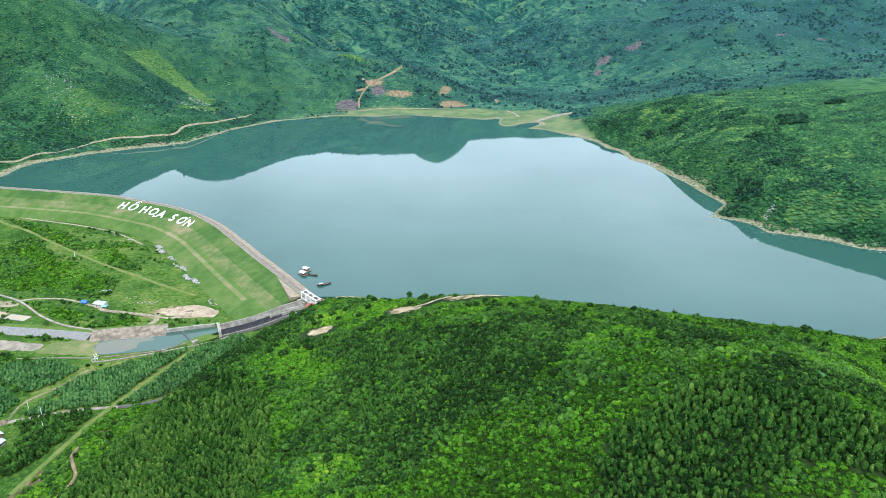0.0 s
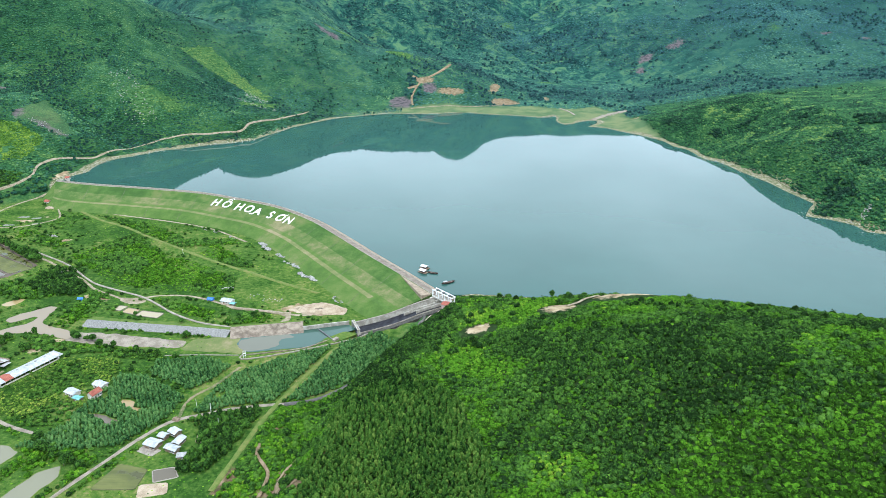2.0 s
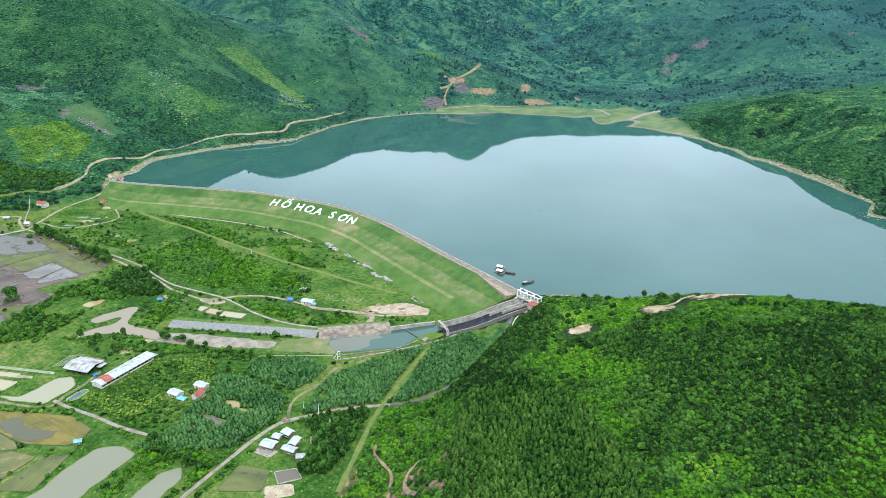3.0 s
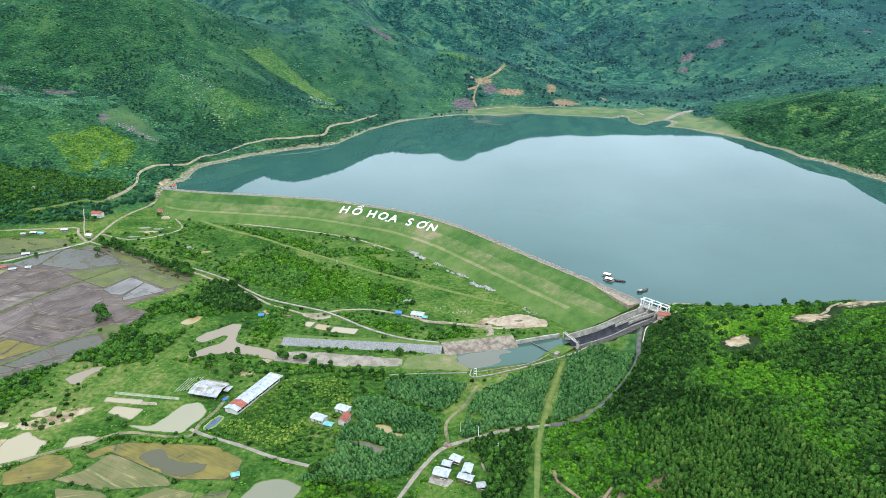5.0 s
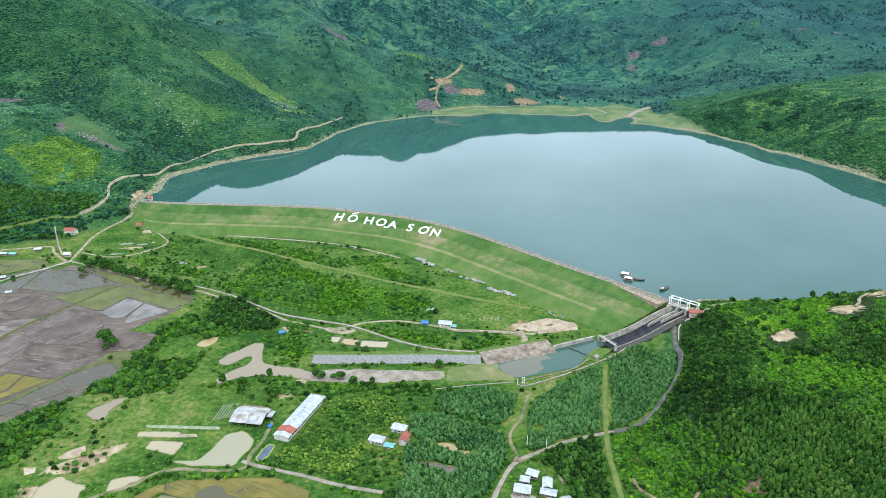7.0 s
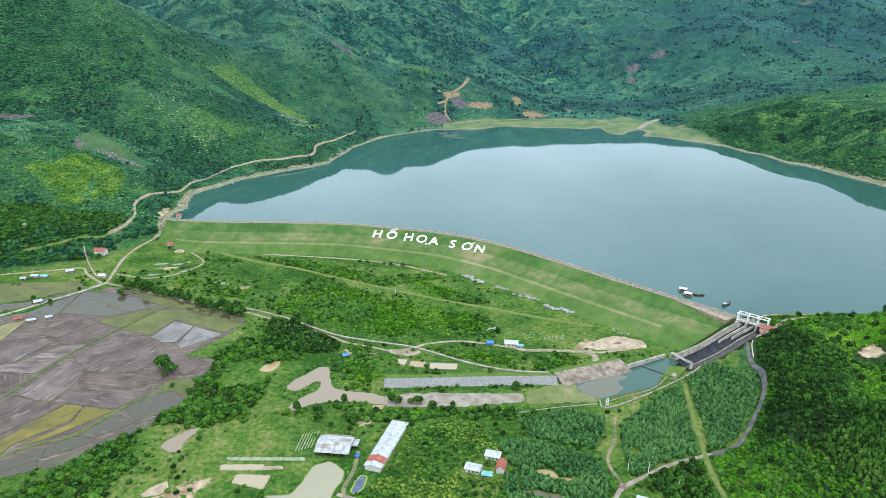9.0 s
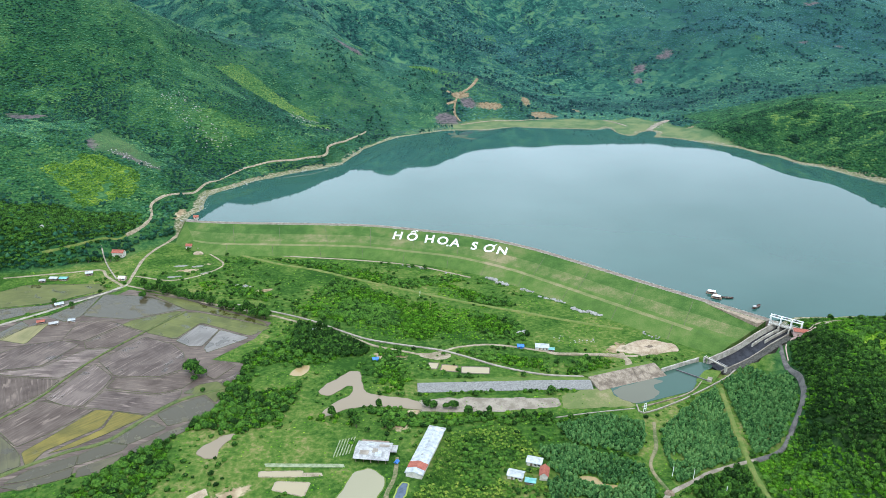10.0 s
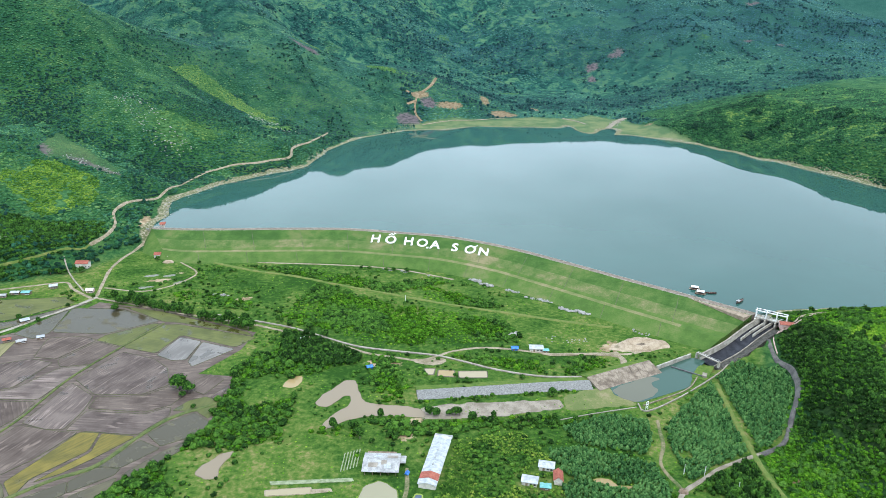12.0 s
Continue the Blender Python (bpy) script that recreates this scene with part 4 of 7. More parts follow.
pond([(-630, 644), (-623, 655), (-610, 667), (-600, 676), (-591, 675), (-591, 657), (-589, 643), (-584, 634), (-571, 628), (-553, 622), (-540, 615), (-540, 603), (-560, 609), (-582, 614), (-601, 613), (-615, 607), (-624, 600), (-627, 608), (-621, 617), (-612, 626), (-602, 633), (-598, 642), (-599, 650), (-604, 651), (-611, 644), (-619, 636), (-626, 638)], CREEK, "shallow brown silty creek with a side arm", 0.2, MUD)
pond([(-525, 683), (-515, 681), (-519, 670), (-528, 672)], MILKY, "small pale lined pond", 0.6, DARK_POND)
pond([(-513, 678), (-498, 674), (-500, 662), (-516, 667)], OCHRE, "small ochre lined pond", 0.6, DARK_POND)
pond([(-495, 672), (-468, 667), (-471, 655), (-497, 660)], MILKY, "small pale lined pond", 0.6, DARK_POND)
pond([(-658, 676), (-654, 686), (-645, 693), (-637, 693), (-639, 681), (-645, 672), (-652, 672)], OCHRE, "brown muddy pond in the grass")
pond([(-693, 588), (-704, 586), (-711, 579), (-716, 573), (-720, 564), (-714, 557), (-705, 556), (-704, 566), (-700, 575), (-694, 582)], CREEK, "brown creek bend under bushes", 0.2, MUD)
pond([(-670, 536), (-638, 533), (-638, 526), (-670, 530)], MILKY, "narrow milky fish pond")
pond([(-657, 523), (-632, 519), (-636, 504), (-659, 514)], MILKY, "square fish pond of milky water")
pond([(-638, 496), (-614, 497), (-611, 506), (-601, 527), (-589, 531), (-577, 518), (-578, 513), (-588, 486), (-611, 488)], PALE_POND, "large pale grey-green fish pond")
pond([(-674, 467), (-672, 478), (-660, 483), (-650, 480), (-663, 468)], MILKY, "shallow milky pond in grass")
pond([(-722, 474), (-711, 486), (-702, 479), (-688, 473), (-691, 463), (-690, 454), (-698, 448), (-708, 443), (-722, 458)], MILKY, "shallow irregular milky pond")
pond([(-369, 410), (-354, 415), (-347, 404), (-363, 397)], DARK_POND, "small grey fish tank below the hamlet", 0.5, CREST)
pond([(-723, 509), (-717, 514), (-707, 523), (-703, 514), (-707, 505), (-719, 505)], SAND, "dried-out pale sandy pond")
pond([(-742, 499), (-732, 499), (-730, 492), (-737, 489)], SAND, "dried-out pale sandy pond")
pond([(-436, 501), (-423, 500), (-421, 491), (-408, 487), (-415, 483), (-432, 493)], OCHRE, "ochre pond among young trees")
pond([(-454, 479), (-439, 477), (-426, 472), (-422, 467), (-430, 461), (-437, 470), (-452, 475)], DARK_POND, "dark pond among young trees")
pond([(-542, 366), (-531, 380), (-525, 405), (-514, 430), (-502, 433), (-491, 432), (-480, 425), (-486, 408), (-496, 382), (-503, 364)], SILT, "long grey silty fish pond")
pond([(-466, 368), (-460, 384), (-454, 404), (-440, 412), (-434, 399), (-440, 385), (-443, 368)], SILT, "silty pond beside dense trees")
plan_object("standing_water", slab(ragged(rounded([(-612, 457), (-594, 467), (-588, 458), (-574, 449), (-554, 452), (-555, 441), (-572, 435), (-589, 442)], 0.2), 7), -18.3, -17.5), PADDY_WATER, "dark water standing in ripening rice", "water", "structure")
plan_object("gravel_bed", slab(ragged(rounded([(-543, 618), (-524, 619), (-484, 615), (-419, 607), (-420, 594), (-471, 592), (-519, 596), (-543, 602)], 0.1), 5), -18.5, -17.87), GRAVEL, "pale gravel river bed", "river bed", "structure")
plan_object("dirt_patch", slab(ragged(rounded([(-535, 705), (-500, 700), (-505, 688), (-530, 690)]), 5), -18.5, -17.86), DIRT, "bare reddish dirt patch", "dirt", "structure")

# ---- spillway ----
STEEL = plain_mat("dark_steel", (0.05, 0.05, 0.055), (0.12, 0.12, 0.12), 0.5, 0.5, 0.5)
PINK = plain_mat("pink_render", (0.5, 0.33, 0.3), (0.62, 0.46, 0.42), 0.4)
CREAM = plain_mat("cream_render", (0.5, 0.46, 0.4), (0.68, 0.64, 0.57), 0.4)
RED_TILE = plain_mat("red_roof_tile", (0.26, 0.07, 0.048), (0.38, 0.125, 0.085), 0.6, 0.7)
TIN = plain_mat("white_tin_roof", (0.3, 0.325, 0.345), (0.5, 0.525, 0.535), 0.3, 0.45, 0.5)
OLD_TIN = plain_mat("grey_weathered_tin", (0.24, 0.24, 0.24), (0.45, 0.45, 0.44), 0.25, 0.6, 0.4)
TEAL_TIN = plain_mat("teal_tin_roof", (0.1, 0.32, 0.31), (0.2, 0.45, 0.42), 0.4, 0.5, 0.4)
BLUE = plain_mat("blue_tarpaulin", (0.03, 0.13, 0.42), (0.07, 0.24, 0.6), 0.5, 0.5)
BROWN_WALL = plain_mat("brown_boards", (0.14, 0.1, 0.07), (0.28, 0.21, 0.15), 0.5)
GLASS_DARK = plain_mat("dark_window", (0.03, 0.035, 0.04), (0.06, 0.065, 0.07), 0.5, 0.2, 0.5, 0.0)
HULL = plain_mat("dark_hull", (0.05, 0.035, 0.03), (0.13, 0.08, 0.07), 0.6, 0.6)
BARK = plain_mat("bark", (0.1, 0.08, 0.055), (0.2, 0.17, 0.13), 0.8, 0.9)
DARK_STONE = plain_mat("dark_rubble", (0.035, 0.035, 0.03), (0.12, 0.11, 0.095), 0.5, 0.9, 0.3, 0.8)
LIME = plain_mat("lime_green_bank", (0.2, 0.27, 0.05), (0.3, 0.36, 0.08), 0.3)
LINER = plain_mat("dark_blue_liner", (0.03, 0.05, 0.08), (0.07, 0.1, 0.15), 0.3, 0.3, 0.5)
NETTING = plain_mat("pale_netting", (0.16, 0.2, 0.1), (0.3, 0.33, 0.21), 0.3)
GREY_WASH = plain_mat("washed_gravel", (0.13, 0.145, 0.1), (0.27, 0.265, 0.235), 0.4)
BOULDER = plain_mat("pale_boulder", (0.17, 0.168, 0.155), (0.38, 0.37, 0.345), 0.4)


def box(bm, x, y, z, lx, ly, lz, turn=0.0):
    """A box that stands at z, its middle at x, y."""
    bmesh.ops.create_cube(bm, size=1, matrix=pose(x, y, z + lz / 2, 0, 0, turn) @ Matrix.Diagonal((lx, ly, lz, 1)))
    return bm


def boxes(*rows):
    bm = bmesh.new()
    for row in rows:
        box(bm, *row)
    return bm


def build_spillway():
    s = thing("spillway", pose(-205, 660, PLAIN_Z), "concrete spillway chute with dark wet floor beside the dam", "spillway")
    back = s.matrix_world.inverted()

    def add(name, bm, mat, label=""):
        ob = part(name, bm, mat, s, label)
        ob.matrix_parent_inverse = back
        return ob

    c = curve(CHUTE, 4.0)
    add("chute_floor", swept(c, [(-7.6, -3), (-7.6, 0), (7.6, 0), (7.6, -3)], c[:, 2]), WET_CONCRETE, "black wet concrete floor")
    add("training_wall", swept(c, [(7.6, -3), (8.4, 5.4), (9.4, 5.4), (11, -3)], c[:, 2]), CONCRETE, "tall pale training wall")
    add("wall_cap", swept(c, [(8.2, 5.4), (8.2, 5.8), (9.8, 5.8), (9.8, 5.4)], c[:, 2]), CREST)
    add("training_wall", swept(c, [(-8.5, -3), (-8.3, 1.2), (-7.6, 1.2), (-7.6, -3)], c[:, 2]), CREST)
    add("stone_bank", swept(c[2:], [(-8.4, -4), (-8.4, 0.3), (-12.0, 1.2), (-16, 1.6), (-16, -4)], c[2:, 2]), DARK_STONE, "bank of dark rubble beside the chute")
    half = c[: int(0.5 * len(c))]
    for o in (-2.6, 2.6):
        add("divider", swept(half[: len(half) if o > 0 else len(half) * 3 // 4], [(o - 0.6, -1), (o - 0.5, 3.0), (o + 0.5, 3.0), (o + 0.6, -1)], half[: len(half) if o > 0 else len(half) * 3 // 4, 2]), CONCRETE)
    for k in range(4, len(c) - 2, 3):
        t, right = sides(c)
        x, y = c[k, :2] + right[k] * 9.9
        add("buttress", boxes((x, y, c[k, 2] - 3, 0.7, 1.6, 8.0, math.degrees(math.atan2(t[k][1], t[k][0])))), STAINED)


build_spillway()


def build_gate():
    turn = math.degrees(math.atan2(-22, 21))
    g = thing("spillway_gate", pose(-162, 673, 0, 0, 0, turn), "white concrete gate gantry over the spillway", "sluice gate")
    part("deck", boxes((0, 0, 4.4, 31, 7, 0.9)), CONCRETE, g)
    for x in (-14.5, -5, 5, 14.5):
        part("pier", boxes((x, -1, -6, 1.5, 12, 10.4)), CONCRETE, g)
        for y in (-2.8, 2.8):
            part("column", boxes((x, y, 5.3, 0.8, 0.8, 6.4)), WHITE, g)
        part("cross_beam", boxes((x, 0, 11.7, 0.8, 6.4, 0.8)), WHITE, g)
    for y in (-2.8, 2.8):
        part("long_beam", boxes((0, y, 12.5, 31, 0.9, 0.9)), WHITE, g)
        part("railing", boxes((0, y * 1.2, 6.3, 31, 0.15, 0.15), *[(x, y * 1.2, 5.3, 0.15, 0.15, 1.0) for x in range(-15, 16, 3)]), WHITE, g)
    for x in (-9.7, 0, 9.7):
        part("gate_leaf", boxes((x, 1.5, -4, 8.2, 0.6, 8.2)), STEEL, g, "dark steel gate leaf")
        part("hoist", boxes((x, 0, 12.5, 2.2, 2.4, 1.5)), STEEL, g)


build_gate()


def gable(bm, l, w, z, rise, over, thick=0.25):
    """A pitched roof with its ridge along x."""
    a, b = l / 2 + over, w / 2 + over
    drop = rise * over / (w / 2)
    top = [(-b, z - drop), (0, z + rise), (b, z - drop)]
    for s in (0, 1):
        (y1, z1), (y2, z2) = top[s], top[s + 1]
        vs = [bm.verts.new(c) for x in (-a, a) for c in ((x, y1, z1), (x, y2, z2), (x, y2, z2 + thick), (x, y1, z1 + thick))]
        for f in ((0, 1, 2, 3), (7, 6, 5, 4), (0, 4, 5, 1), (1, 5, 6, 2), (2, 6, 7, 3), (3, 7, 4, 0)):
            bm.faces.new([vs[i] for i in f])
    return bm


def house(name, x, y, turn, l, w, tall, rise, walls, roof, label, category="house", openings=2):
    """Walls with gables, a pitched roof with a ridge cap, a door and windows."""
    h = thing(name, pose(x, y, float(height(x, y)), 0, 0, turn), label, category, "houses of the valley")
    KEEP_OFF.append(([(x - l / 2, y), (x + l / 2, y)], max(w, l) / 2))
    bm = boxes((0, 0, -0.6, l, w, tall + 0.6))
    for s in (-1, 1):
        vs = [bm.verts.new(c) for c in ((s * l / 2, -w / 2, tall), (s * l / 2, w / 2, tall), (s * l / 2, 0, tall + rise))]
        vs += [bm.verts.new((v.co.x - s * 0.3, v.co.y, v.co.z)) for v in vs]
        for f in ((0, 1, 2), (5, 4, 3), (0, 3, 4, 1), (1, 4, 5, 2), (2, 5, 3, 0)):
            bm.faces.new([vs[i] for i in f])
    part("wall", bm, walls, h)
    r = part("roof", gable(bmesh.new(), l, w, tall + 0.05, rise, 0.7), roof, h)
    part("ridge_cap", boxes((0, 0, tall + rise + 0.2, l + 1.4, 0.5, 0.2)), roof, r)
    for k in range(1, int(l / 2.6)):
        for s in (-1, 1):
            yy, n = s * (w / 4 + 0.35), math.degrees(math.atan2(rise, w / 2))
            bm = bmesh.new()
            bmesh.ops.create_cube(bm, size=1, matrix=pose(-l / 2 + k * 2.6, yy, tall + rise / 2 - 0.1 + 0.32, -s * n, 0, 0) @ Matrix.Diagonal((0.12, w / 2 + 0.7, 0.1, 1)))
            part("seam", bm, roof, r)
    part("door", boxes((-l * 0.18, -w / 2 - 0.06, 0, 1.6, 0.14, min(2.6, tall - 0.3))), BROWN_WALL, h)
    for k in range(openings):
        q = part("window", boxes((l * (0.1 + 0.25 * k), -w / 2 - 0.05, 1.1, 1.6, 0.12, 1.3)), GLASS_DARK, h)
        part("sill", boxes((l * (0.1 + 0.25 * k), -w / 2 - 0.16, 0.95, 1.9, 0.3, 0.15)), WHITE, q)
    return h


house("gatehouse", -156, 657, -27, 13, 8, 5.2, 1.2, PINK, RED_TILE, "small pink gatehouse with red roof by the spillway")
house("house", -902, 1018, -12, 15, 9, 6.0, 2.5, CREAM, RED_TILE, "two-storey cream house with red tile roof", openings=3)
house("hut", -816, 1042, -10, 8, 6, 4.5, 2.0, CREAM, RED_TILE, "small cream hut with red tile roof")
house("hut", -799, 1034, -10, 6, 5, 3.0, 1.0, CREAM, CREST, "small pale flat hut beside the dam", openings=1)
house("guard_house", -875, 934, -8, 8, 6, 3.2, 1.6, PINK, CREAM, "small pink roadside house at the crossroads")
house("shack", -945, 941, -10, 9, 6, 3, 1.0, BROWN_WALL, TEAL_TIN, "shack with teal tin roof beside paddies")
house("shack", -957, 943, -10, 9, 5, 3, 1.0, BROWN_WALL, TIN, "shack with white tin roof beside paddies")
house("house", -920, 955, 12, 8, 6, 3.4, 1.2, BROWN_WALL, TIN, "small house with white tin roof")
house("shack", -968, 937, 5, 6, 5, 2.8, 1.0, BROWN_WALL, OLD_TIN, "low brown shack with grey roof")
house("house", -923, 862, 25, 8, 6, 3.0, 1.2, BROWN_WALL, TIN, "white-roofed house among trees by the road")
house("shack", -895, 818, 15, 6, 4.4, 2.6, 1.0, BROWN_WALL, TIN, "white-roofed field shack on the paddy edge")
house("shack", -911, 812, 15, 8, 5, 2.6, 0.9, BROWN_WALL, OLD_TIN, "grey-roofed field shack on the paddy edge")
house("shack", -926, 818, 15, 7, 5, 2.6, 0.9, BROWN_WALL, RED_TILE, "rust-red field shack on the paddy edge")
house("shed", -408, 698, -14, 13, 8, 3.4, 1.1, CREAM, TIN, "white-roofed work shed beside the valley road", "shed")
house("lean_to", -400, 692, -14, 5, 4, 2.6, 0.6, BROWN_WALL, TEAL_TIN, "teal-roofed lean-to beside the work shed", "shed", 1)
house("tent", -429, 703, -10, 6, 5, 2.4, 1.2, BLUE, BLUE, "blue tarpaulin shelter by the road", "tent", 0)
house("tent", -576, 694, 10, 5, 4, 2.2, 1.0, BLUE, BLUE, "blue tarpaulin shelter under trees", "tent", 0)
house("hut", -637, 762, 15, 5, 4, 3, 1.0, CREAM, TIN, "small white pump hut in the woods", "hut", 1)
house("hut", -531, 435, 20, 5, 4, 2.8, 1.0, BROWN_WALL, TEAL_TIN, "small field hut with teal roof", "hut", 1)
house("farmhouse", -464, 519.5, -25, 11, 7.5, 3.4, 1.2, CREAM, TIN, "farm building with white tin roof among bananas")
house("farmhouse", -482, 506, -26, 11, 7.5, 3.4, 1.2, CREAM, TIN, "farm building with white tin roof among bananas")
house("lean_to", -473, 498, -20, 7, 4.5, 2.6, 0.6, BROWN_WALL, TEAL_TIN, "low lean-to with teal roof", "shed", 1)
house("house", -461, 504, 70, 10, 6, 4.6, 2.4, CREAM, RED_TILE, "cream farmhouse with red tile roof")
for row in ((-370, 455, -30, 8, 6.5), (-377, 449, -20, 6, 5.5), (-381, 439, -18, 11, 8.5), (-362, 443.5, 75, 9.5, 6), (-363.5, 434, -22, 10.5, 5.6)):
    house("house", *row, 3.4, 1.0, BROWN_WALL, TIN, "hamlet house with pale tin roof by the road")
house("shack", -353, 426, 10, 6, 5, 3, 1.0, BROWN_WALL, OLD_TIN, "grey-roofed hamlet shack under trees")
plan_object("yard", slab(rounded([(-392, 432), (-377, 426), (-372, 434), (-388, 440)], 0.1), -18.4, -17.84), CREST, "pale concrete yard of the hamlet", "yard", "structure")
plan_object("yard", slab(rounded([(-372, 394), (-352, 398), (-348, 386), (-368, 380)], 0.1), -18.4, -17.84), SAND, "pale sandy yard below the hamlet", "yard", "structure")
plan_object("yard", slab(rounded([(-352, 456), (-340, 456), (-338, 446), (-350, 444)], 0.15), -18.4, -17.84), DIRT, "bare dirt yard beside the hamlet", "yard", "structure")


def build_long_shed():
    h = thing("cattle_shed", pose(-545, 541, PLAIN_Z, 0, 0, 65.8), "long livestock shed with white tin roof", "shed")
    KEEP_OFF.append(([(-557, 514), (-533, 568)], 9))
    l, w, tall, rise = 58, 12.5, 4.0, 1.8
    part("wall", boxes((0, -w / 2 + 0.2, -0.4, l, 0.4, 1.6), (0, w / 2 - 0.2, -0.4, l, 0.4, 1.6), (-l / 2 + 0.2, 0, -0.4, 0.4, w, 5.4), (l / 2 - 0.2, 0, -0.4, 0.4, w, 5.4)), CREAM, h)
    for k in range(13):
        for s in (-1, 1):
            part("post", boxes((-l / 2 + 0.6 + k * (l - 1.2) / 12, s * (w / 2 - 0.2), 1.2, 0.35, 0.35, 2.9)), CREAM, h)
    bm = gable(bmesh.new(), l, w, tall, rise, 0.8)
    r = part("roof", bm, TIN, h, "white tin roof with faint stains")
    for k in range(1, 24):
        for s in (-1, 1):
            bm = bmesh.new()
            bmesh.ops.create_cube(bm, size=1, matrix=pose(-l / 2 + k * l / 24, s * (w / 4 + 0.3), tall + rise / 2 + 0.2, -s * 16, 0, 0) @ Matrix.Diagonal((0.14, w / 2 + 0.8, 0.12, 1)))
            part("seam", bm, TIN, r)
    part("roof_section", gable(bmesh.new(), 6, w, tall + 0.22, rise + 0.02, 0.85), RED_TILE, h, "red tiled roof over one end").location = (-20 * K, 0, 0)
    for k in range(4):
        part("vent", boxes((-8 + k * 9, 0, tall + rise + 0.1, 2.4, 1.2, 0.7)), OLD_TIN, r)
    part("end_awning", boxes((l / 2 + 2.2, 0, 3.6, 4.4, w + 2, 0.2)), OLD_TIN, h)


build_long_shed()


def build_barn():
    h = thing("barn", pose(-585, 546, PLAIN_Z, 0, 0, -14), "wide open barn with patched grey tin roof", "barn")
    KEEP_OFF.append(([(-598, 546), (-572, 546)], 15))
    for k in range(5):
        for s in (-1, 0, 1):
            part("post", boxes((-11.5 + k * 5.75, s * 10, -0.4, 0.4, 0.4, 4.2)), BROWN_WALL, h)
    part("back_wall", boxes((0, 10.6, -0.4, 25, 0.4, 4.0)), BROWN_WALL, h)
    r = part("roof", gable(bmesh.new(), 26, 21, 3.8, 2.2, 0.8), OLD_TIN, h, "grey tin roof with patches")
    for k, (x, y, l) in enumerate(((-6, -5, 7), (5, -6, 5), (8, 5, 8), (-3, 6, 6), (2, -2.5, 4))):
        bm = bmesh.new()
        bmesh.ops.create_cube(bm, size=1, matrix=pose(x, y, 6.42 - abs(y) * 0.21, 12 * (1 if y < 0 else -1), 0, 0) @ Matrix.Diagonal((l, 4.2, 0.12, 1)))
        part("patch_sheet", bm, TIN if k % 2 else CREST, r)
    part("back_store", boxes((-1, 13, -0.4, 22, 4, 3.0)), BROWN_WALL, h, "dark lean-to store")
    part("side_roof", boxes((15.5, 5, 3.1, 5, 9, 0.2)), OLD_TIN, h)


build_barn()
house("shed", -568, 533, 60, 2.6, 2, 1.8, 0.7, BLUE, BLUE, "small blue tank shed by the barn", "shed", 0)
pond([(-574, 494), (-571, 504), (-566, 511), (-561, 508), (-564, 495), (-570, 491)], LINER, "dark lined tank with lime-green rim", 0.9, LIME)
plan_object("netting_bed", slab(rounded([(-667, 545), (-608, 537), (-607, 533), (-666, 541)], 0.05), -18.2, -17.5), NETTING, "long bed under pale netting", "garden bed")
plan_object("sand_bed", slab(rounded([(-640, 531), (-624, 529), (-623, 525), (-639, 526)], 0.1), -18.2, -17.84), DIRT, "bare dirt end of the fish pond", "dirt", "structure")
for k in range(6):
    plan_object("seed_row", boxes((-613 + k * 2.4, 557 + k * 0.6, -18.1, 0.8, 22, 0.5, -14)), NETTING, "pale covered seed row in the garden", "garden bed")

# ---- stilling pool, banks, walls ----
plan_object("grass_wedge", slab(rounded([(-284, 618), (-264, 637), (-249, 633), (-272, 610)], 0.1), -18.4, -17.4), BANK, "green grassy wedge beside the stilling pool", "grass", "structure")
plan_object("pool", slab(rounded([(-304, 641), (-262, 653), (-252, 644), (-278, 623), (-294, 603), (-352, 588), (-368, 604), (-366, 619), (-318, 630)], 0.08), -18.6, -17.78), POOL, "green stilling pool below the spillway", "pool", "structure")
plan_object("shallows", slab(ragged(rounded([(-367, 610), (-361, 616), (-339, 623), (-321, 628), (-312, 622), (-327, 615), (-324, 604), (-338, 594), (-353, 589), (-363, 596)], 0.15), 4), -18.6, -17.772), SHALLOWS, "brown muddy shallows of the stilling pool", "pool", "structure")
plan_object("marsh", slab(ragged(rounded([(-420, 590), (-352, 584), (-366, 606), (-368, 620), (-412, 612)], 0.1), 5), -18.5, -17.84), PALE_GRASS, "yellowish marsh grass beside the pool", "grass", "structure")
KEEP_OFF.append(([(-304, 652), (-240, 660), (-246, 636), (-290, 600), (-366, 583), (-388, 606), (-382, 640)], 0))


def bank(line, w, top, mat, label, name="revetment", low=-17.7):
    """A sloping lined bank, its low edge to the left of the line, with grass behind."""
    p = curve(line, 5.0)
    plan_object(name, swept(p, [(-w, -18.4), (-w, low), (w, top), (w + 1.2, top), (w + 1.2, -18.4)]), mat, label, "bank", "structure")
    plan_object("bank", swept(p, [(w + 1.2, -18.4), (w + 1.2, top - 0.1), (w + 4, top - 0.3), (w + 13, -18.1), (w + 13, -18.4)]), BANK, "grassy back of the river bank", "bank", "structure")


